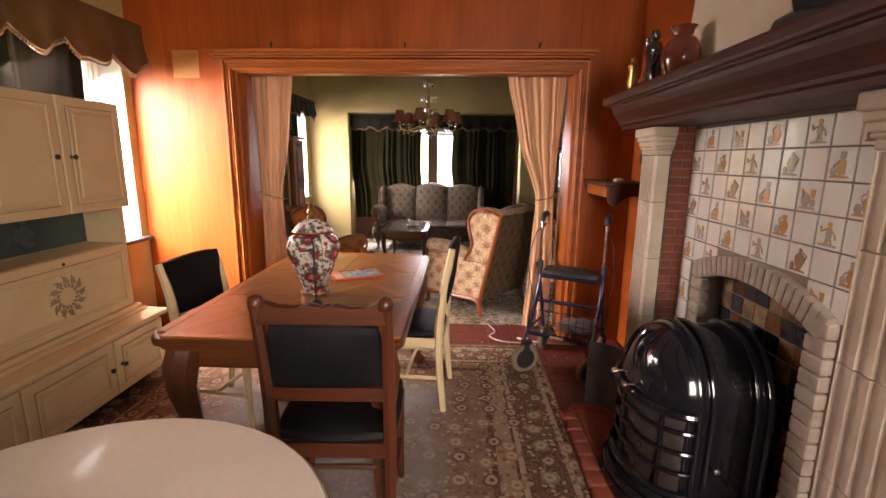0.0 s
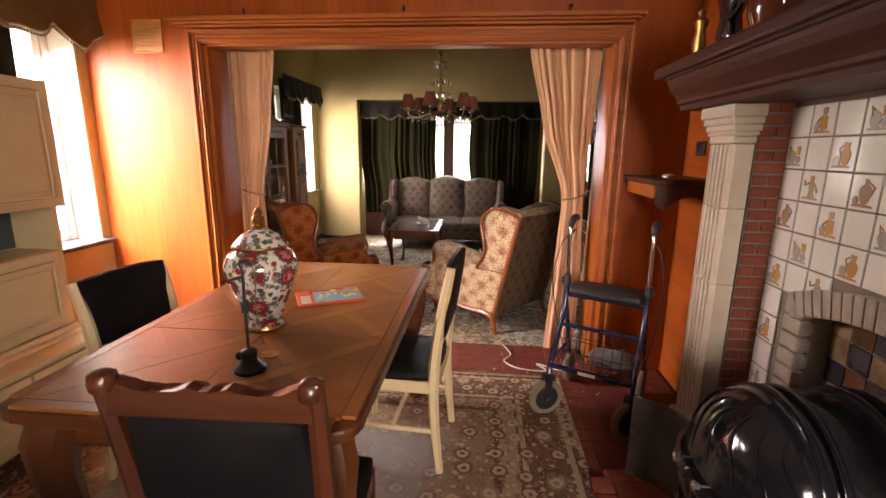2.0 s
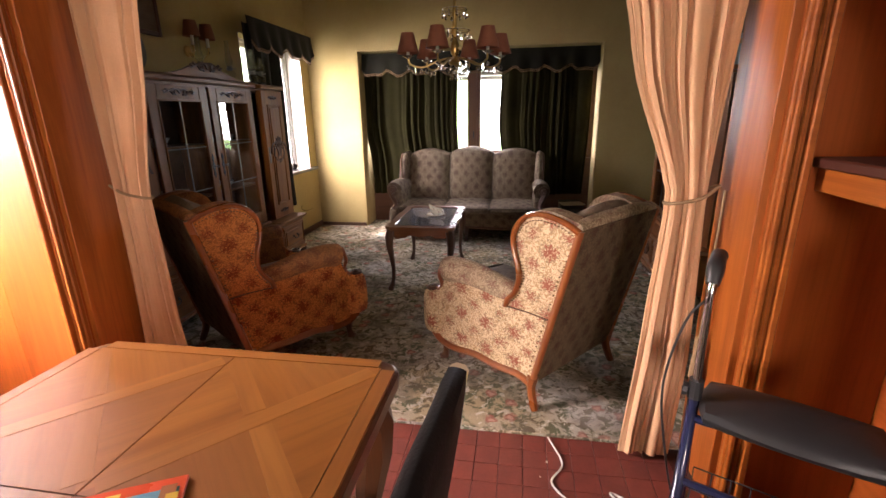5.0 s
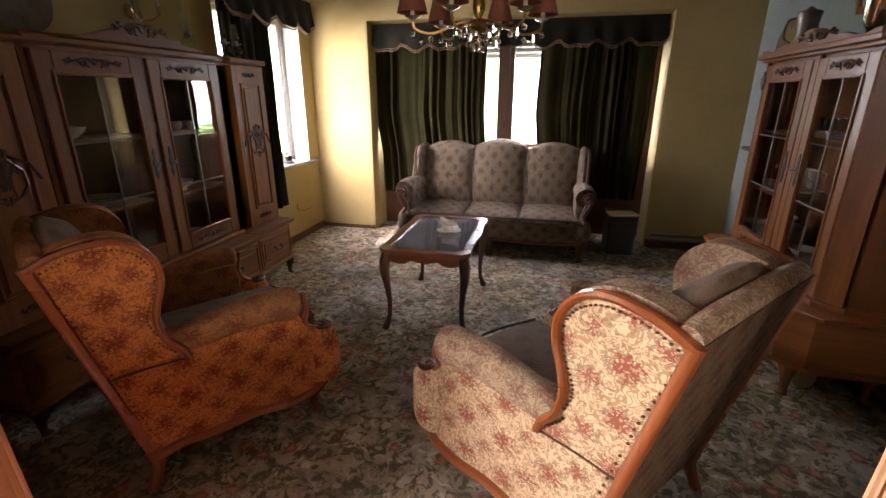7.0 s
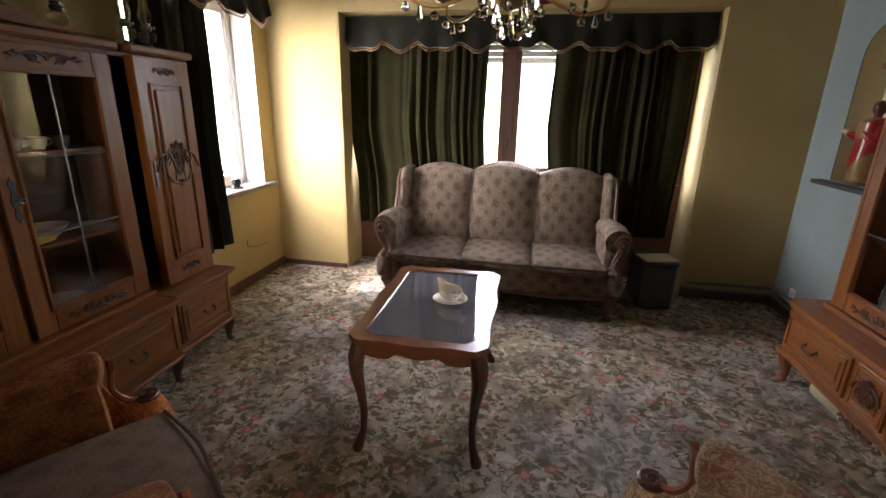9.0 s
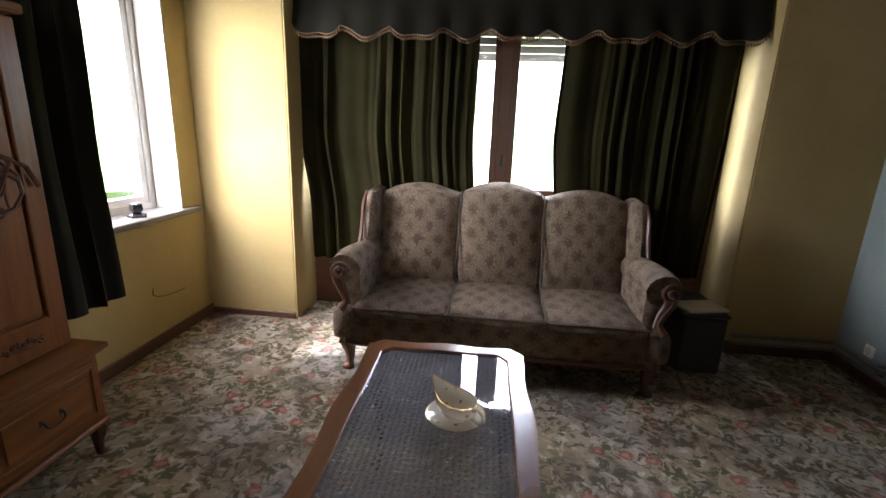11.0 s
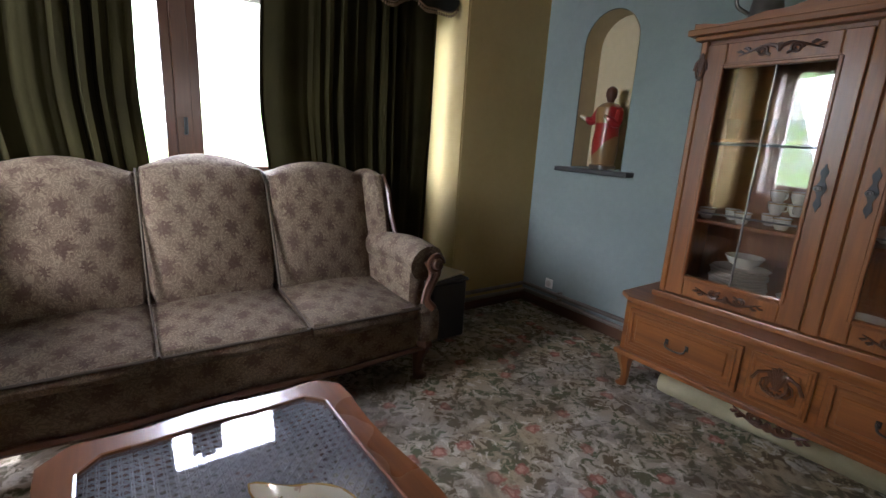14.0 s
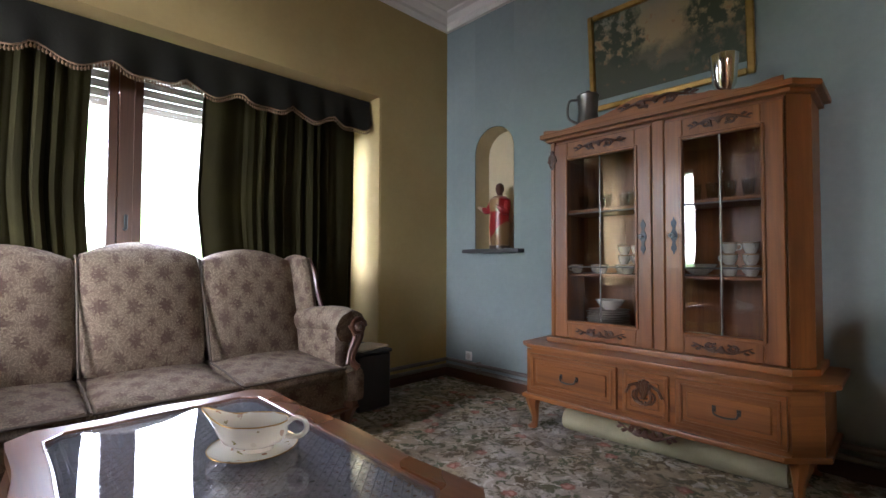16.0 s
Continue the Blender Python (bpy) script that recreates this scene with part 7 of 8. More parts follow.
# enamelled stove, front towards -x
t = thing("stove", "round-topped black enamelled stove with a barred front", "stove", Matrix.Translation((1.24, FYC, 0.045)) @ Matrix.Scale(0.94, 4) @ Matrix.Translation((-1.24, 0, 0)))
def arch_prof(w, z0, zs, zt, n=16):
    return [(-w, z0), (w, z0)] + [(w * math.cos(math.pi * k / n), zs + (zt - zs) * math.sin(math.pi * k / n)) for k in range(n + 1)]
part("body", slab(arch_prof(0.262, 0.06, 0.49, 0.775), 0.9, 1.24, "x", None, 0.012), ENAMEL, t, "glossy black body", True)
for x in (0.945, 0.995, 1.16, 1.21):
    part("rib", slab(arch_prof(0.28, 0.06, 0.49, 0.795), x - 0.014, x + 0.014, "x", None, 0.012), ENAMEL, t, "", True)
part("bay", slab([(0.93, -0.255), (0.93, 0.255)] + [(0.93 - 0.17 * math.sin(math.pi * k / 20), 0.255 * math.cos(math.pi * k / 20)) for k in range(21)], 0.14, 0.5, "z"), MICA, t, "dark mica front", True)
dome = bmesh.new()
rings = []
for i in range(9):
    f = math.pi / 2 * i / 8
    rings.append([dome.verts.new((0.94 - 0.19 * math.cos(f) * math.sin(math.pi * k / 20), 0.275 * math.cos(f) * math.cos(math.pi * k / 20), 0.5 + 0.285 * math.sin(f))) for k in range(21)])
for a, b in zip(rings, rings[1:]):
    for k in range(20):
        dome.faces.new((a[k], a[k + 1], b[k + 1], b[k]))
bmesh.ops.remove_doubles(dome, verts=dome.verts, dist=0.0005)
part("dome", dome, ENAMEL, t, "glossy domed hood", True)
for i in range(7):
    a = math.pi * (i + 1) / 8
    pts = [(0.94 - 0.192 * math.cos(f) * math.sin(a + 0.12 * math.sin(6 * f)), 0.277 * math.cos(f) * math.cos(a + 0.12 * math.sin(6 * f)), 0.5 + 0.287 * math.sin(f)) for f in [0.25 + 0.8 * k / 10 for k in range(11)]]
    part("dome_relief", tube(pts, [0.001 + 0.0035 * math.sin(math.pi * k / 10) for k in range(11)], 6), ENAMEL, t, "", True)
for z, o, r in ((0.06, 0.035, 0.024), (0.14, 0.02, 0.018), (0.235, 0.01, 0.011), (0.325, 0.01, 0.011), (0.415, 0.01, 0.011), (0.495, 0.024, 0.018)):
    part("bar", tube([(0.93 - (0.17 + o) * math.sin(math.pi * k / 20), (0.255 + o) * math.cos(math.pi * k / 20), z) for k in range(21)], r, 8), ENAMEL, t, "", True)
for k in (4, 10, 16):
    a = math.pi * k / 20
    part("upright", tube([(0.93 - 0.178 * math.sin(a), 0.263 * math.cos(a), 0.14), (0.93 - 0.178 * math.sin(a), 0.263 * math.cos(a), 0.5)], 0.01, 6), ENAMEL, t)
part("base_plate", slab([(1.24, -0.3), (1.24, 0.3)] + [(0.93 - 0.235 * math.sin(math.pi * k / 20), 0.32 * math.cos(math.pi * k / 20)) for k in range(21)], 0.0, 0.05, "z", None, 0.01), ENAMEL, t, "", True)
part("ash_door", slab([(0.93 - 0.175 * math.sin(math.pi * k / 20), 0.26 * math.cos(math.pi * k / 20)) for k in range(3, 18)] + [(0.9, -0.1), (0.9, 0.1)], 0.055, 0.135, "z"), IRON, t)
for y in (-0.08, 0.05):
    part("knob", lathe([(0.005, 0), (0.005, 0.03), (0.014, 0.035), (0.014, 0.05), (0.0, 0.055)], 12), CHROME, t, m=pose(0.755, y, 0.53, 0, -90, 0))
for z in (0.1, 0.3):
    part("knob", lathe([(0.005, 0), (0.005, 0.03), (0.012, 0.035), (0.012, 0.045), (0.0, 0.05)], 12), CHROME, t, m=pose(1.0, -0.285, z, 90, 0, 0))
door = bmesh.new()
slab([(0.23 * math.sin(a), 0.23 * math.cos(a)) for a in [math.pi * k / 24 for k in range(4, 13)]] + [(0.222 * math.sin(a), 0.222 * math.cos(a)) for a in [math.pi * k / 24 for k in range(12, 3, -1)]], 0.14, 0.5, "z", door)
part("open_door", moved(door, pose(0.645, 0.25, 0, 0, 0, 12)), MICA, t, "curved mica door standing open", True)

# things on the mantel
ZM = 1.79
solo("glazed_vase", lathe([(0.045, 0), (0.06, 0.02), (0.085, 0.1), (0.088, 0.15), (0.07, 0.2), (0.045, 0.225), (0.05, 0.25), (0.062, 0.265), (0.058, 0.265), (0.045, 0.245), (0.04, 0.22), (0.06, 0.19), (0.0, 0.03)], 28, cap=False), REDGLAZE, "oxblood glazed pottery vase on the mantelpiece", "vase", pose(1.11, 2.66, ZM), True)
fig = bmesh.new()
lathe([(0.0, 0), (0.05, 0), (0.05, 0.02), (0.035, 0.03), (0.045, 0.08), (0.035, 0.14), (0.05, 0.2), (0.03, 0.24), (0.015, 0.25), (0.025, 0.27), (0.02, 0.3), (0.0, 0.305)], 14, fig, wave=0.12, lobes=3, cap=False)
tube(curve([(0, 0.03, 0.2), (0, 0.07, 0.22), (-0.01, 0.075, 0.28)], 4), 0.012, 6, fig)
tube(curve([(0, -0.03, 0.2), (0, -0.06, 0.16), (-0.02, -0.04, 0.12)], 4), 0.012, 6, fig)
solo("black_figurine", fig, BLACKGLAZE, "black glazed figurine on the mantelpiece", "figurine", pose(1.06, 2.86, ZM), True)
fig = bmesh.new()
lathe([(0.0, 0), (0.032, 0), (0.032, 0.015), (0.02, 0.025), (0.028, 0.06), (0.018, 0.11), (0.028, 0.14), (0.01, 0.16), (0.016, 0.175), (0.0, 0.195)], 12, fig, wave=0.1, lobes=3, cap=False)
solo("gilt_figurine", fig, GILT, "small gilt figurine on the mantelpiece", "figurine", pose(0.985, 2.93, ZM), True)
solo("bronze_ornament", lathe([(0.0, 0), (0.13, 0), (0.12, 0.03), (0.08, 0.06), (0.09, 0.1), (0.05, 0.15), (0.0, 0.17)], 18, wave=0.18, lobes=4, cap=False), BLACKGLAZE, "dark bronze ornament on the mantelpiece", "ornament", pose(1.08, 1.72, ZM), True)

# corner shelf between chimney and opening
t = thing("corner_shelf", "orange wooden corner shelf with an arched apron", "shelf")
part("top", box((1.01, 3.34, 1.26), (DX1 - 0.002, YP - 0.022, 1.29), 0.005), DARKWOOD, t)
part("side_fascia", box((1.03, 3.37, 1.19), (1.05, YP - 0.022, 1.26), 0.004), CASING, t)
ap = [(1.05, 1.26), (1.05, 1.16)] + [(1.09 + 0.27 * k / 14 * 0.96, 1.13 + 0.07 * math.sin(math.pi * k / 14)) for k in range(15)] + [(DX1 - 0.003, 1.26)]
# Darker wood than the fascia: shade on this face put into its colour.
part("apron", slab(ap, 3.37, 3.388, "y"), DARKWOOD, t)
solo("corner_ledge", box((1.2, 3.2, 1.92), (DX1 - 0.002, 3.5, 1.945), 0.004), CASING, "small wooden wall ledge above the shelf", "shelf")
t = thing("light_switch", "black bakelite switch on the veneered wall", "switch", pose(DX1, 3.62, 1.45))
part("plate", box((-0.016, -0.05, -0.04), (0, 0.05, 0.04), 0.005), BLACKPLASTIC, t)
for y in (-0.02, 0.02):
    part("rocker", box((-0.022, y - 0.013, -0.02), (-0.016, y + 0.013, 0.02), 0.002), BLACKPLASTIC, t)
solo("crumpled_paper", lathe([(0.0, 0), (0.03, 0.004), (0.035, 0.015), (0.015, 0.025), (0.0, 0.027)], 9, wave=0.3, lobes=3, cap=False), WHITECHINA, "small crumpled scrap of paper on a shelf", "paper", pose(1.13, 3.45, 1.29))

# ---- cream cabinet along the left wall ----
t = thing("cream_cabinet", "tall cream painted cabinet with fielded doors and a drop front", "cabinet")
HX, HBX, HY0, HY1 = -2.005, -1.87, 1.2, 3.07
XB = XL + 0.16
part("base_body", box((XB, HY0, 0.07), (HBX - 0.02, HY1, 0.41), 0.004), CREAMPAINT, t)
part("base_top", boxes(((XB, HY0, 0.41), (HBX, HY1 + 0.012, 0.425)), ((XB, HY0, 0.425), (HBX + 0.03, HY1 + 0.03, 0.455)), bev=0.006), CREAMPAINT, t)
# Dark block added in place of the shade below the cabinet's raised base.
part("plinth", box((XB, HY0 + 0.05, 0.0), (HBX - 0.12, HY1 - 0.05, 0.07)), IRON, t)


def cream_door(y0, y1, z0, z1, x, knob):
    d = fielded("door", box((x - 0.02, y0, z0), (x, y1, z1), 0.004), y0 + 0.05, y1 - 0.05, z0 + 0.05, z1 - 0.05, x, 1, 0.012, CREAMPAINT, t, "cream fielded door")
    part("moulding", frame_boxes((y0 + 0.046, z0 + 0.046), (y1 - 0.046, z1 - 0.046), 0.006, "x", x, x + 0.006, None, 0.002), CREAMEDGE, d, "worn brown moulding edge")
    if knob:
        part("knob", lathe([(0.012, 0), (0.006, 0.004), (0.006, 0.014), (0.014, 0.02), (0.013, 0.028), (0.0, 0.032)], 14), IRON, d, "dark metal knob", True, pose(x, knob[0], knob[1], 0, 90, 0))
    return d


for y0, y1, k in ((2.645, 3.06, 2.685), (2.10, 2.635, 2.59), (1.56, 2.09, 1.61), (1.21, 1.55, 1.5)):
    cream_door(y0, y1, 0.085, 0.40, HBX, (k, 0.25))
part("mid_body", box((XB, HY0, 0.455), (HX - 0.025, HY1 - 0.02, 0.9), 0.004), CREAMPAINT, t)
part("niche_box", boxes(((XB, HY0, 0.9), (XB + 0.02, HY1 - 0.02, 1.13)), ((XB + 0.02, HY1 - 0.05, 0.9), (HX - 0.025, HY1 - 0.02, 1.13))), CREAMPAINT, t)
part("niche_mirror", box((XB + 0.021, HY0 + 0.02, 0.905), (XB + 0.026, HY1 - 0.06, 1.125)), plain("niche_green", (0.05, 0.085, 0.085), (0.03, 0.055, 0.055), 0.25), t, "dark green niche lining")
part("step_mould", boxes(((XB, HY0, 0.455), (HX + 0.05, HY1 - 0.005, 0.475)), ((XB, HY0, 0.475), (HX + 0.02, HY1 - 0.012, 0.5)), bev=0.006), CREAMPAINT, t)
fl = cream_door(2.06, HY1 - 0.06, 0.505, 0.9, HX, None)
fl.name = "drop_front"
part("keyhole", lathe([(0.009, 0), (0.008, 0.004), (0.0, 0.006)], 12), IRON, fl, m=pose(HX, 2.55, 0.868, 0, 90, 0))
wr = bmesh.new()
for k in range(12):
    a = 2 * math.pi * k / 12
    c = Vector((HX + 0.016, 2.53 + 0.085 * math.cos(a), 0.70 + 0.085 * math.sin(a)))
    tube([c + Vector((0.004, 0.018 * math.cos(q * 0.9 + a) * (1 - q / 11), 0.018 * math.sin(q * 0.9 + a) * (1 - q / 11))) for q in range(9)], 0.005, 5, wr)
    tube([c, c + Vector((0.004, 0.035 * math.cos(a + 0.7), 0.035 * math.sin(a + 0.7)))], [0.008, 0.003], 5, wr)
for k in range(16):
    a = 2 * math.pi * k / 16
    tube([(HX + 0.014, 2.53 + 0.05 * math.cos(a), 0.70 + 0.05 * math.sin(a)), (HX + 0.02, 2.53 + 0.066 * math.cos(a + 0.2), 0.70 + 0.066 * math.sin(a + 0.2))], 0.006, 5, wr)
part("wreath", wr, CREAMEDGE, fl, "carved and worn wreath ornament")
cream_door(1.25, 2.05, 0.505, 0.9, HX, None)
part("upper_body", box((XB, HY0, 1.13), (HX - 0.025, HY1 + 0.005, 1.735), 0.004), CREAMPAINT, t)
for y0, y1, k in ((2.65, 3.08, 2.70), (2.19, 2.64, 2.59), (1.73, 2.18, 1.79), (1.22, 1.72, 1.66)):
    cream_door(y0, y1, 1.12, 1.73, HX, (k, 1.42))


# ---- dining table and chairs ----
def rounded(x0, x1, y0, y1, r, n=5):
    out = []
    for cx, cy, a0 in ((x1 - r, y0 + r, -90), (x1 - r, y1 - r, 0), (x0 + r, y1 - r, 90), (x0 + r, y0 + r, 180)):
        out += [(cx + r * math.cos(radians(a0 + 90 * k / n)), cy + r * math.sin(radians(a0 + 90 * k / n))) for k in range(n + 1)]
    return out


TX0, TX1, TY0, TY1, TZ = -1.09, -0.135, 1.835, 3.40, 0.772
t = thing("dining_table", "large brown wooden dining table with parquetry top", "table", pose(0, 0, 0.01))
part("tabletop", slab(rounded(TX0, TX1, TY0, TY1, 0.07), TZ - 0.042, TZ - 0.01, "z", None, 0.008), TABLEDARK, t)
part("under_moulding", slab(rounded(TX0 + 0.02, TX1 - 0.02, TY0 + 0.02, TY1 - 0.02, 0.06), TZ - 0.062, TZ - 0.042, "z", None, 0.006), TABLEDARK, t)
random.seed(12)
bx = [TX0 + 0.05, (TX0 + TX1) / 2, TX1 - 0.05]
by = [TY0 + 0.05 + (TY1 - TY0 - 0.1) * k / 3 for k in range(4)]
for i in range(2):
    for j in range(3):
        x0, x1, y0, y1 = bx[i] + 0.001, bx[i + 1] - 0.001, by[j] + 0.001, by[j + 1] - 0.001
        cx, cy = (x0 + x1) / 2, (y0 + y1) / 2
        w, h = (x1 - x0) / 2, (y1 - y0) / 2
        for tri, ang in (((( -w, -h), (w, -h), (0, 0)), 45), (((w, -h), (w, h), (0, 0)), -45), (((w, h), (-w, h), (0, 0)), 45), (((-w, h), (-w, -h), (0, 0)), -45)):
            a = radians(ang)
            rot = [(u * math.cos(a) + v * math.sin(a), -u * math.sin(a) + v * math.cos(a)) for u, v in tri]
            k = 0.997
            part("veneer", slab([(u * k, v * k) for u, v in rot], 0, 0.009, "z"), TABLEWOOD, t, "", False, pose(cx, cy, TZ - 0.0105, 0, 0, ang))
LIGHTSTRIP = wood("light_veneer", (0.33, 0.13, 0.027), (0.25, 0.09, 0.018), 0.36, 0.15, 16, 0.05, 0.2, 0.35)
for i in range(2):
    for j in range(3):
        cx, cy = (bx[i] + bx[i + 1]) / 2, (by[j] + by[j + 1]) / 2
        w, h = (bx[i + 1] - bx[i]) / 2, (by[j + 1] - by[j]) / 2
        L, a = math.hypot(w, h), math.degrees(math.atan2(h, w))
        for q, (lo, hi) in ((a, (-L + 0.03, L - 0.03)), (-a, (-L + 0.03, -0.03)), (-a, (0.03, L - 0.03))):
            part("lattice_strip", box((lo, -0.024, 0), (hi, 0.024, 0.0105)), LIGHTSTRIP, t, "", False, pose(cx, cy, TZ - 0.0112, 0, 0, q))
for x0, x1, y0, y1 in ((TX0 + 0.012, TX0 + 0.049, TY0 + 0.06, TY1 - 0.06), (TX1 - 0.049, TX1 - 0.012, TY0 + 0.06, TY1 - 0.06), (TX0 + 0.06, TX1 - 0.06, TY0 + 0.012, TY0 + 0.049), (TX0 + 0.06, TX1 - 0.06, TY1 - 0.049, TY1 - 0.012)):
    part("border_strip", box((x0, y0, TZ - 0.0105), (x1, y1, TZ - 0.001)), TABLEWOOD, t)
for (xa, ya), (xb, yb) in (((TX0 + 0.06, TY0 + 0.1), (TX1 - 0.06, TY0 + 0.1)), ((TX0 + 0.06, TY1 - 0.1), (TX1 - 0.06, TY1 - 0.1))):
    part("apron", box((xa + 0.03, ya - 0.012, TZ - 0.16), (xb - 0.03, ya + 0.012, TZ - 0.062), 0.004), TABLEDARK, t)
for x in (TX0 + 0.1, TX1 - 0.1):
    part("apron", box((x - 0.012, TY0 + 0.09, TZ - 0.16), (x + 0.012, TY1 - 0.09, TZ - 0.062), 0.004), TABLEDARK, t)
for sx, x in ((-1, TX0 + 0.1), (1, TX1 - 0.1)):
    for sy, y in ((-1, TY0 + 0.1), (1, TY1 - 0.1)):
        part("leg", cabriole(x, y, TZ - 0.062, sx, sy, 0.05), TABLEDARK, t, "heavy cabriole leg", True)


def dining_chair(m, wood_mat, label, h=0.98, w=0.22, pad_low=0.62, framed=True):
    """Faces +y; a framed leather back, leather seat and four legs."""
    t = thing("dining_chair", label, "chair", m, group="chairs round the table")
    for s in (-1, 1):
        pts = curve([(s * w, -0.22, 0.0), (s * w, -0.195, 0.25), (s * w, -0.19, 0.46), (s * w, -0.215, 0.7), (s * (w + 0.005), -0.26, h)], 4)
        part("back_post", tube(pts, [0.017 + 0.008 * math.sin(math.pi * i / len(pts)) for i in range(len(pts))], 6), wood_mat, t, "", True)
        if not framed:
            pass
        else:
            part("post_cap", pillow((s * w - 0.024, -0.285, h - 0.025), (s * w + 0.024, -0.24, h + 0.022), 0.003, 0.015, n=4), wood_mat, t, "", True)
        part("front_leg", tube([(s * (w - 0.005), 0.19, 0.44), (s * (w - 0.005), 0.195, 0.25), (s * w, 0.205, 0.0)], [0.024, 0.02, 0.015], 6), wood_mat, t)
        part("side_rail", box((s * w - 0.013, -0.19, 0.385), (s * w + 0.013, 0.19, 0.44), 0.004), wood_mat, t)
        part("stretcher", tube([(s * w, -0.2, 0.2), (s * w, 0.195, 0.2)], 0.011, 6), wood_mat, t)
    top = [(-w, h - 0.075), (w, h - 0.075)] + [(w - 2 * w * k / 20, h - 0.012 + 0.014 * math.cos((k / 20 - 0.5) * 4 * math.pi) - 0.018 * (abs(k - 10) < 2)) for k in range(21)]
    if framed:
        part("top_rail", moved(slab(top, -0.018, 0.018, "y", None, 0.006), pose(0, -0.248, 0, 0, 0, 0)), wood_mat, t)
    part("low_rail", box((-w, -0.222, pad_low - 0.05), (w, -0.19, pad_low), 0.006), wood_mat, t)
    over = 0.0 if framed else 0.045
    pad = pillow((-w + 0.022 - over * 0.6, -0.018 - over * 0.3, -(h - 0.08 - pad_low) / 2), (w - 0.022 + over * 0.6, 0.018, (h - 0.08 - pad_low) / 2 + over * 2), 0.008, 0.016)
    part("backrest", moved(pad, pose(0, -0.225, (h - 0.075 + pad_low) / 2, 7, 0, 0)), BLACKLEATHER, t, "black leather back panel", True)
    part("seat", pillow((-w - 0.012, -0.19, 0.43), (w + 0.012, 0.215, 0.485), 0.012, 0.022), BLACKLEATHER, t, "black leather seat", True)
    part("front_rail", box((-w, 0.178, 0.385), (w, 0.204, 0.44), 0.004), wood_mat, t)
    part("back_rail", box((-w, -0.204, 0.385), (w, -0.18, 0.44), 0.004), wood_mat, t)
    part("stretcher", tube([(-w, 0.0, 0.2), (w, 0.0, 0.2)], 0.011, 6), wood_mat, t)
    return t


dining_chair(pose(-0.375, 1.92, 0.01, 0, 0, 2), FRONTCHAIR, "brown wooden dining chair with black leather back and seat", 0.975, 0.205, 0.66)
dining_chair(pose(-0.215, 2.9, 0.01, 0, 0, 86), CREAMPAINT, "cream painted dining chair with black leather seat", 0.95, 0.2, 0.64, False)
dining_chair(pose(-1.17, 2.66, 0.01, 0, 0, -100), CREAMPAINT, "cream painted dining chair with a black leather back", 0.88, 0.2, 0.60, False)

t = thing("round_table", "round cream laminate table with a metal rim", "table", pose(-0.645, 0.88, 0.01) @ Matrix.Diagonal((1.03, 1.03, 1, 1)))
part("tabletop", lathe([(0.0, 0.705), (0.485, 0.705), (0.497, 0.712), (0.497, 0.728), (0.49, 0.735), (0.0, 0.735)], 64, cap=False), LAMINATE, t, "smooth cream laminate", True)
part("rim", ring([(0.498 * math.cos(a), 0.498 * math.sin(a), 0.72) for a in [2 * math.pi * k / 64 for k in range(64)]], 0.006, 6), BRASS, t)
for k in range(4):
    a = math.pi / 4 + k * math.pi / 2
    part("leg", tube([(0.3 * math.cos(a), 0.3 * math.sin(a), 0.706), (0.36 * math.cos(a), 0.36 * math.sin(a), 0.0)], [0.022, 0.014], 10), CREAMPAINT, t, "", True)

# ---- on the dining table ----
ZD = 0.01 + TZ - 0.001
t = thing("lidded_vase", "tall flowered china vase with a gilt-topped lid", "vase", pose(-0.636, 2.43, ZD) @ Matrix.Diagonal((1.1, 1.1, 0.985, 1)))
part("body", lathe([(0.055, 0.0), (0.06, 0.006), (0.06, 0.016), (0.052, 0.03), (0.06, 0.06), (0.09, 0.14), (0.112, 0.21), (0.116, 0.245), (0.1, 0.285), (0.07, 0.3), (0.066, 0.31)], 32, wave=0.012, lobes=8), CHINA, t, "white china with red and green flowers", True)
part("gilt_foot", lathe([(0.062, 0.004), (0.064, 0.01), (0.062, 0.016)], 32, cap=False, wave=0.012, lobes=8), GILT, t)
lid = part("lid", lathe([(0.084, 0.308), (0.086, 0.314), (0.075, 0.33), (0.055, 0.352), (0.03, 0.368), (0.016, 0.374)], 32), CHINA, t, "", True)
part("finial", lathe([(0.018, 0.374), (0.022, 0.38), (0.012, 0.39), (0.022, 0.402), (0.018, 0.414), (0.01, 0.42), (0.014, 0.43), (0.006, 0.445), (0.0, 0.45)], 16), GILT, lid, "gilt knob", True)
part("gilt_band", lathe([(0.0855, 0.306), (0.088, 0.311), (0.0865, 0.316)], 32, cap=False), GILT, lid)

t = thing("magazine", "red-covered children's magazine on the table", "magazine", pose(-0.513, 2.78, ZD, 0, 0, 27) @ Matrix.Scale(0.93, 4))
part("cover", box((-0.15, -0.105, 0), (0.15, 0.105, 0.009), 0.002), PAPERRED, t)
part("cover_picture", box((-0.075, -0.08, 0.0091), (0.14, 0.075, 0.0097)), PAPERS[0], t, "printed cover picture")
random.seed(21)
for k in range(16):
    x, y = -0.06 + 0.012 * k, random.uniform(-0.06, 0.05)
    part("print_spot", box((x, y, 0.0098 + 0.0002 * k), (x + random.uniform(0.012, 0.03), y + random.uniform(0.015, 0.04), 0.0101 + 0.0002 * k)), PAPERS[1 + k % 3], t)
part("title_bar", box((-0.135, -0.08, 0.0091), (-0.09, 0.03, 0.0097)), PAPERS[2], t)

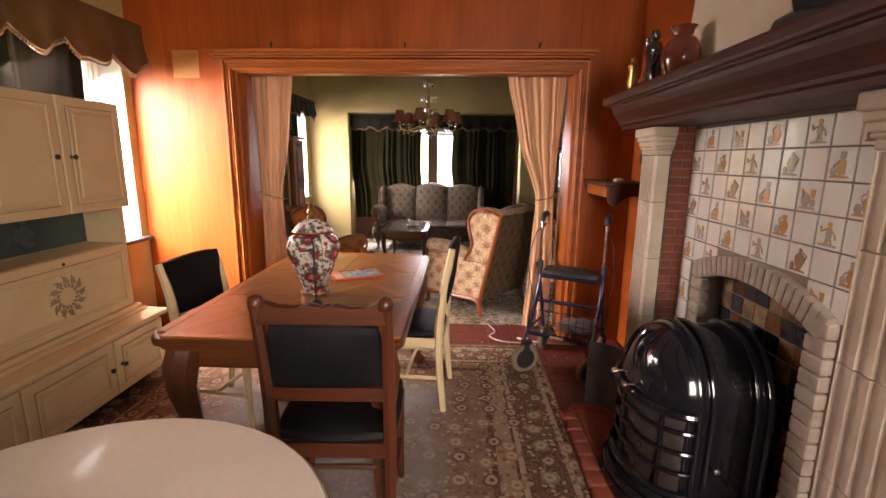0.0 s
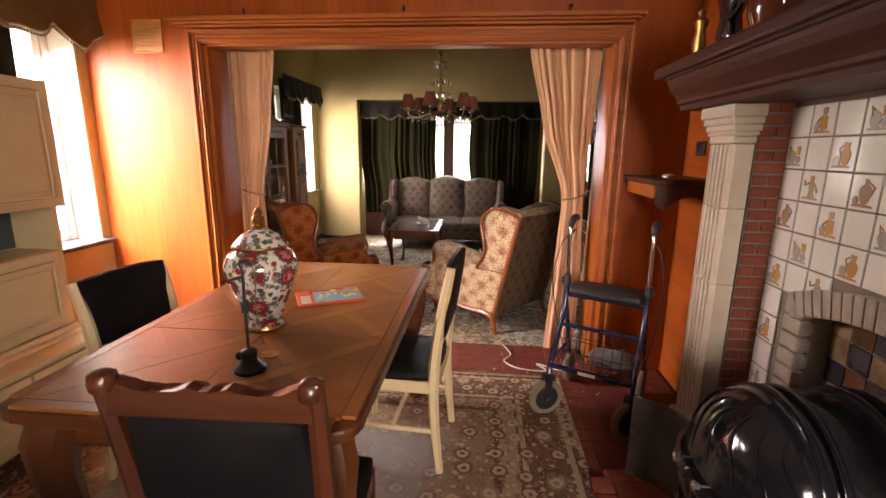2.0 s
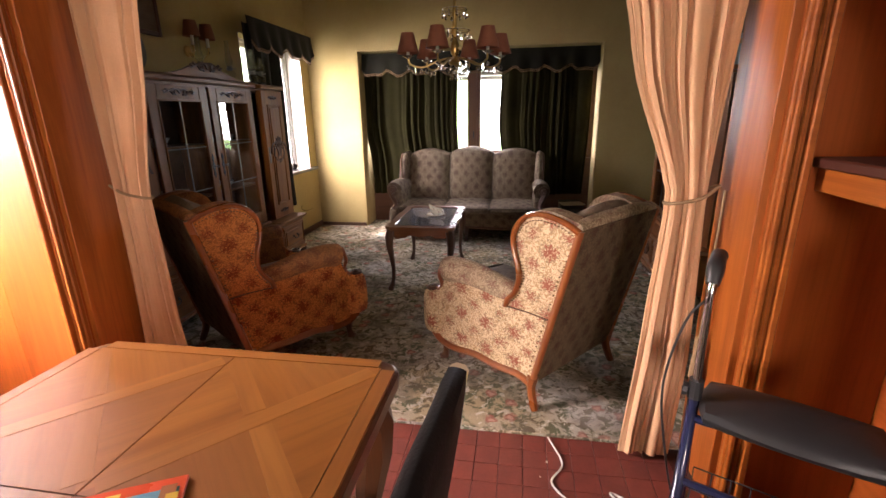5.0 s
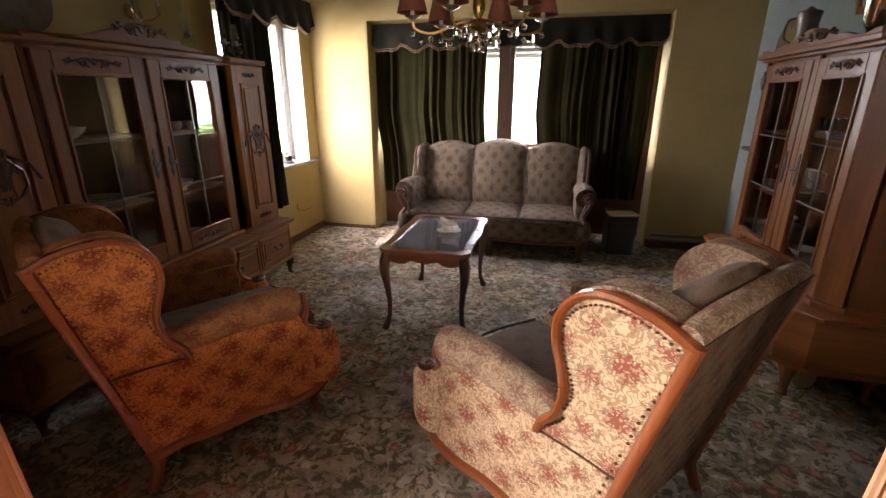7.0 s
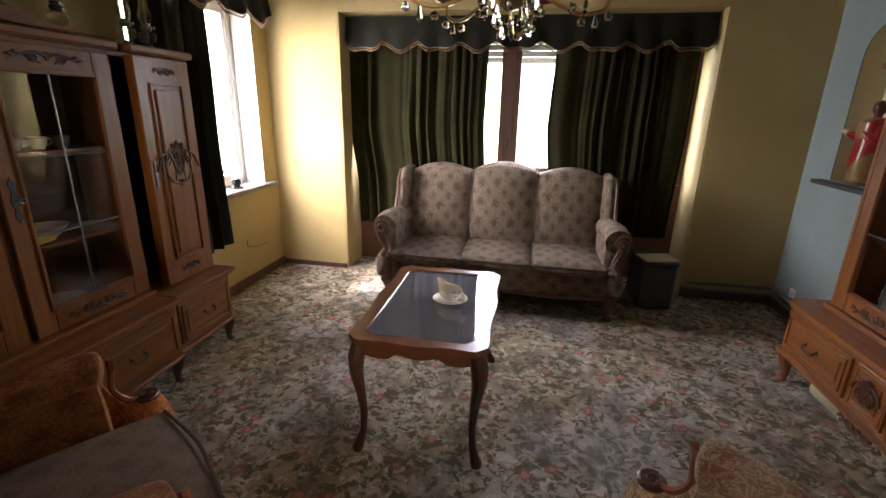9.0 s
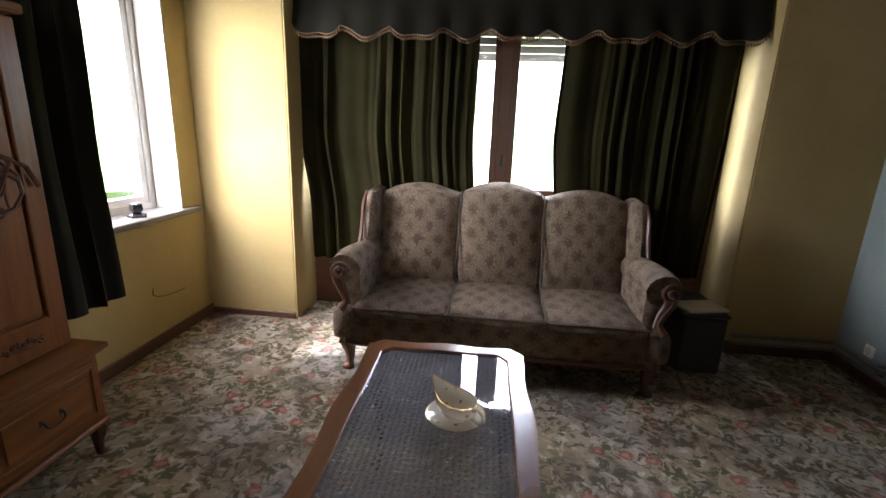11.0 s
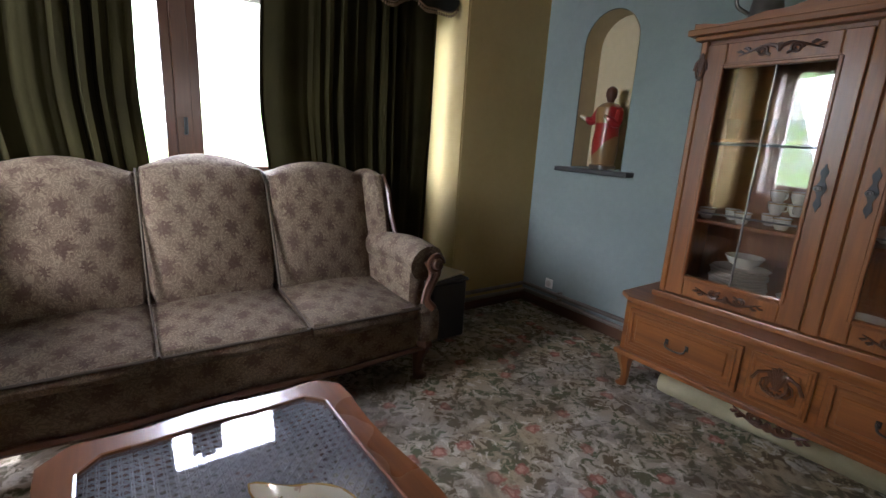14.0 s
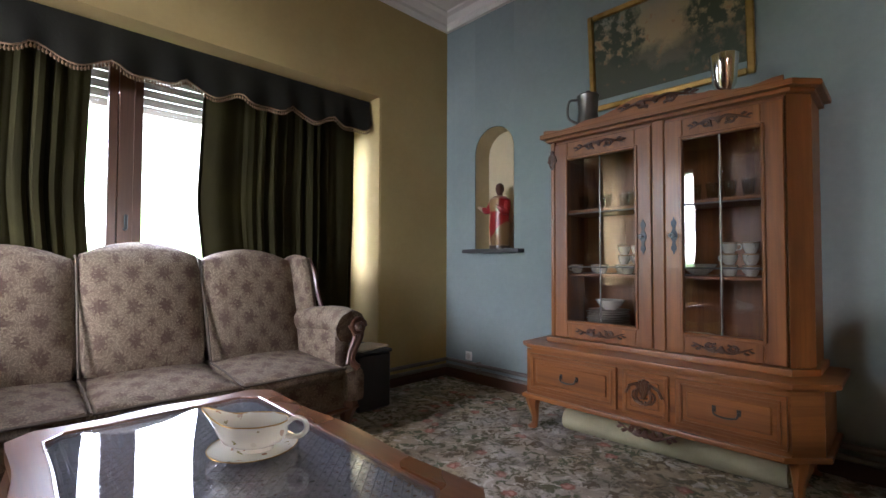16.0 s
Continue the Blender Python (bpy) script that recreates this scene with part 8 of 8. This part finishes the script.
t = thing("oil_lamp_stand", "small black iron lamp stand with a hook and spoon", "lamp stand", pose(-0.525, 2.1, ZD, 0, 0, 10))
part("base", lathe([(0.045, 0), (0.046, 0.008), (0.03, 0.02), (0.022, 0.035), (0.024, 0.06), (0.012, 0.07)], 20), IRON, t, "", True)
part("rod", tube(curve([(0, 0, 0.06), (0, 0, 0.2), (0, 0, 0.3), (-0.006, 0, 0.325), (0.015, 0, 0.335), (0.03, 0, 0.32)], 4), 0.0045, 6), IRON, t, "", True)
part("arm", tube([(0, 0, 0.285), (-0.03, -0.005, 0.28), (-0.06, -0.01, 0.275)], [0.006, 0.005, 0.001], 6), IRON, t)
part("slider", lathe([(0.011, 0.18), (0.011, 0.21)], 10), IRON, t)
part("chain", tube(curve([(0.03, 0, 0.32), (0.035, 0, 0.26), (0.03, 0, 0.2), (0.045, 0, 0.08)], 4), 0.0018, 5), BRASS, t)
part("spoon", lathe([(0.0, 0.0), (0.016, 0.004), (0.026, 0.014), (0.024, 0.014), (0.0, 0.004)], 16, cap=False, at=(0.06, 0.0, 0.035)), BRASS, t, "", True)
part("side_knob", lathe([(0.01, 0), (0.014, 0.006), (0.01, 0.014)], 10), IRON, t, m=pose(-0.022, 0, 0.045, 0, -90, 0))

# ---- walking frame by the opening ----
t = thing("walking_frame", "blue and chrome wheeled walking frame with a padded seat", "walker", pose(0.80, 3.30, 0.0, 0, 0, -26))
# local: faces -y, wheels at +-0.21, the frame leaning back to its grips
for s in (-1, 1):
    e = s * 0.215
    part("front_tube", tube(curve([(e, -0.16, 0.2), (e, -0.1, 0.32), (e, 0.04, 0.48), (e, 0.09, 0.62), (e, 0.095, 0.72)], 4), 0.015, 10), BLUEFRAME, t, "navy tube", True)
    part("collar", tube([(e, 0.095, 0.68), (e, 0.095, 0.735)], 0.019, 10), BLACKPLASTIC, t)
    part("handle_post", tube(curve([(e, 0.095, 0.7), (e, 0.088, 0.86), (e, 0.08, 0.98), (e, 0.1, 1.04)], 5), 0.011, 10), CHROME, t, "chrome handle post", True)
    part("grip", tube(curve([(e, 0.085, 1.01), (e, 0.115, 1.05), (e, 0.17, 1.058), (e, 0.215, 1.05)], 4), [0.016, 0.018, 0.02, 0.021, 0.021, 0.02, 0.02, 0.019, 0.02, 0.021, 0.021, 0.02, 0.016], 10), BLACKPLASTIC, t, "black rubber grip", True)
    part("brake_lever", tube(curve([(e, 0.08, 0.975), (e, 0.12, 0.975), (e, 0.17, 0.985)], 4), 0.009, 6), BLACKPLASTIC, t)
    part("brake_cable", tube(curve([(e, 0.08, 0.98), (s * 0.26, 0.07, 0.9), (s * 0.29, 0.06, 0.7), (s * 0.26, 0.1, 0.45), (s * 0.23, 0.2, 0.22)], 5), 0.0035, 5), BLACKPLASTIC, t)
    part("rear_tube", tube(curve([(e, 0.09, 0.6), (e, 0.19, 0.36), (e, 0.28, 0.11)], 4), 0.013, 10), BLUEFRAME, t, "navy tube", True)
    part("side_link", tube([(e, -0.12, 0.3), (e, 0.2, 0.28)], 0.009, 8), BLUEFRAME, t, "", True)
    turn = pose(e, -0.18, 0, 0, 0, -42)
    part("fork", boxes(((-0.027, -0.02, 0.09), (-0.021, 0.025, 0.225)), ((0.021, -0.02, 0.09), (0.027, 0.025, 0.225)), ((-0.027, -0.02, 0.2), (0.027, 0.04, 0.23)), bev=0.003), BLACKPLASTIC, t, m=turn)
    part("fork_bolt", tube([(-0.03, 0, 0.098), (0.03, 0, 0.098)], 0.007, 8), CHROME, t, m=turn)
    part("knob", lathe([(0.018, 0), (0.02, 0.012), (0.0, 0.016)], 8), BLACKPLASTIC, t, m=pose(s * 0.232, 0.095, 0.7, 0, 90 * s, 0))
    for y, r in ((-0.18, 0.098), (0.28, 0.098)):
        wheel = part("wheel", lathe([(0.03, -0.014), (r - 0.024, -0.013), (r - 0.024, 0.013), (0.03, 0.014)], 24), BLACKPLASTIC, t, "", True, pose(e, y, r, 0, 90, -42 if y < 0 else 0))
        part("tyre", lathe([(r - 0.03, -0.015), (r - 0.009, -0.018), (r, -0.009), (r, 0.009), (r - 0.009, 0.018), (r - 0.03, 0.015)], 28, cap=False), RUBBER, wheel, "beige rubber tyre", True)
        part("hub", lathe([(0.026, -0.018), (0.028, 0.018)], 14), BLACKPLASTIC, wheel)
part("seat", pillow((-0.195, 0.03, 0.63), (0.195, 0.23, 0.685), 0.01, 0.025), BLACKPLASTIC, t, "black padded seat", True)
for z, y in ((0.62, 0.09), (0.46, 0.025), (0.27, -0.135)):
    part("cross_bar", tube([(-0.215, y, z), (0.215, y, z)], 0.012 if z > 0.3 else 0.015, 8), BLUEFRAME, t, "", True)
part("maker_plate", box((-0.06, -0.153, 0.262), (0.03, -0.149, 0.28), 0.001), PAPERS[2], t, "pale label strip")
bk = bmesh.new()
for k in range(9):
    x = -0.19 + 0.38 * k / 8
    tube([(x, -0.08, 0.42), (x, -0.1, 0.28), (x, 0.13, 0.28), (x, 0.15, 0.42)], 0.0022, 5, bk)
for y, z in ((-0.08, 0.42), (-0.09, 0.35), (0.15, 0.42), (0.14, 0.35), (-0.04, 0.28), (0.05, 0.28)):
    tube([(-0.19, y, z), (0.19, y, z)], 0.0025, 5, bk)
part("basket", bk, BLACKPLASTIC, t, "black wire basket")
solo("plastic_bag", pillow((-0.11, -0.08, 0), (0.11, 0.07, 0.07), 0.012, 0.03, skew=lambda w: w + Vector((0, 0, 0.02 * math.sin(31 * w.x) * math.cos(27 * w.y)))), plain("grey_plastic", (0.25, 0.25, 0.27), (0.14, 0.14, 0.15), 0.3), "crumpled grey plastic bag in a walker basket", "bag", t.matrix_basis @ pose(0.08, 0.02, 0.283), True)
solo("white_cable", tube(curve([(0.33, 4.1, 0.012), (0.38, 3.95, 0.006), (0.33, 3.84, 0.006), (0.42, 3.74, 0.006), (0.6, 3.72, 0.006), (0.55, 3.82, 0.006), (0.7, 3.74, 0.006), (0.95, 3.7, 0.006), (1.1, 3.78, 0.006)], 8), 0.0045, 6), CABLE, "white electric cable lying on the tiles", "cable", None, True)
random.seed(31)
lit = bmesh.new()
for k in range(40):
    x, y = random.uniform(0.1, 1.2), random.uniform(2.8, 4.05)
    s = random.uniform(0.004, 0.014)
    box((x, y, 0.0005 if x > 0.68 or y > 3.66 else 0.0105), (x + s, y + s * random.uniform(0.4, 1.4), 0.003 if x > 0.68 or y > 3.66 else 0.0125), 0.0008, lit)
tagged(new("floor_crumbs", mesh("floor_crumbs", lit, WHITECHINA)), "scattered pale crumbs of plaster on the floor", "debris", kind="stuff")
solo("broken_tile", slab([(-0.05, -0.03), (0.04, -0.045), (0.06, 0.03), (-0.02, 0.04)], 0, 0.008, "z"), SLATE, "curved dark shard lying on the red tiles", "shard", pose(0.82, 2.72, 0.001, 4, 0, 20))

# red floor tiles
rt = mesh("tile", box((0.0012, 0.0012, -0.012), (0.1008, 0.1008, 0.0), 0.0015), REDTILE)
flo = bpy.data.objects["floor"]
for i in range(29):
    for j in range(28):
        x, y = -1.62 + i * 0.102, 4.12 - (j + 1) * 0.102
        if (y > 3.53) or (0.60 < x and 2.0 < y):
            if x > DX1 - 0.1 or (y > YP - 0.03 and (x < JL or x + 0.1 > JR)):
                continue
            ob = new("tile", rt)
            ob.parent, ob.location = flo, (x, y, 0)
rest = bmesh.new()
for x0, x1, y0, y1 in ((XL, -1.623, YR, 4.12), (-1.62, 0.6, YR, 3.525), (0.6, DX1, YR, 1.97)):
    nx, ny = int((x1 - x0) / 0.102), int((y1 - y0) / 0.102)
    for i in range(nx):
        for j in range(ny):
            x, y = x0 + i * 0.102, y0 + j * 0.102
            q = [rest.verts.new(p) for p in ((x + 0.001, y + 0.001, -0.001), (x + 0.101, y + 0.001, -0.001), (x + 0.101, y + 0.101, -0.001), (x + 0.001, y + 0.101, -0.001))]
            rest.faces.new(q)
ob = new("floor_tiles", mesh("floor_tiles", rest, REDTILE))
ob.parent = flo
tagged(ob, "red quarry tiles", kind="stuff")

# self-glowing ring beyond the windows, in place of a daylit garden
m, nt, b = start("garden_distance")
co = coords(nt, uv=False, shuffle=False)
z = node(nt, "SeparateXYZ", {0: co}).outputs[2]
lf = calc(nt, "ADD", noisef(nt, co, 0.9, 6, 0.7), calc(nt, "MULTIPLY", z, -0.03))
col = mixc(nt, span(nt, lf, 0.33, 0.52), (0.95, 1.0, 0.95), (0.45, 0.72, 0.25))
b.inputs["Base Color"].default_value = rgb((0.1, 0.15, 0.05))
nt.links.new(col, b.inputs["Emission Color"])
b.inputs["Emission Strength"].default_value = GARDEN_GLOW
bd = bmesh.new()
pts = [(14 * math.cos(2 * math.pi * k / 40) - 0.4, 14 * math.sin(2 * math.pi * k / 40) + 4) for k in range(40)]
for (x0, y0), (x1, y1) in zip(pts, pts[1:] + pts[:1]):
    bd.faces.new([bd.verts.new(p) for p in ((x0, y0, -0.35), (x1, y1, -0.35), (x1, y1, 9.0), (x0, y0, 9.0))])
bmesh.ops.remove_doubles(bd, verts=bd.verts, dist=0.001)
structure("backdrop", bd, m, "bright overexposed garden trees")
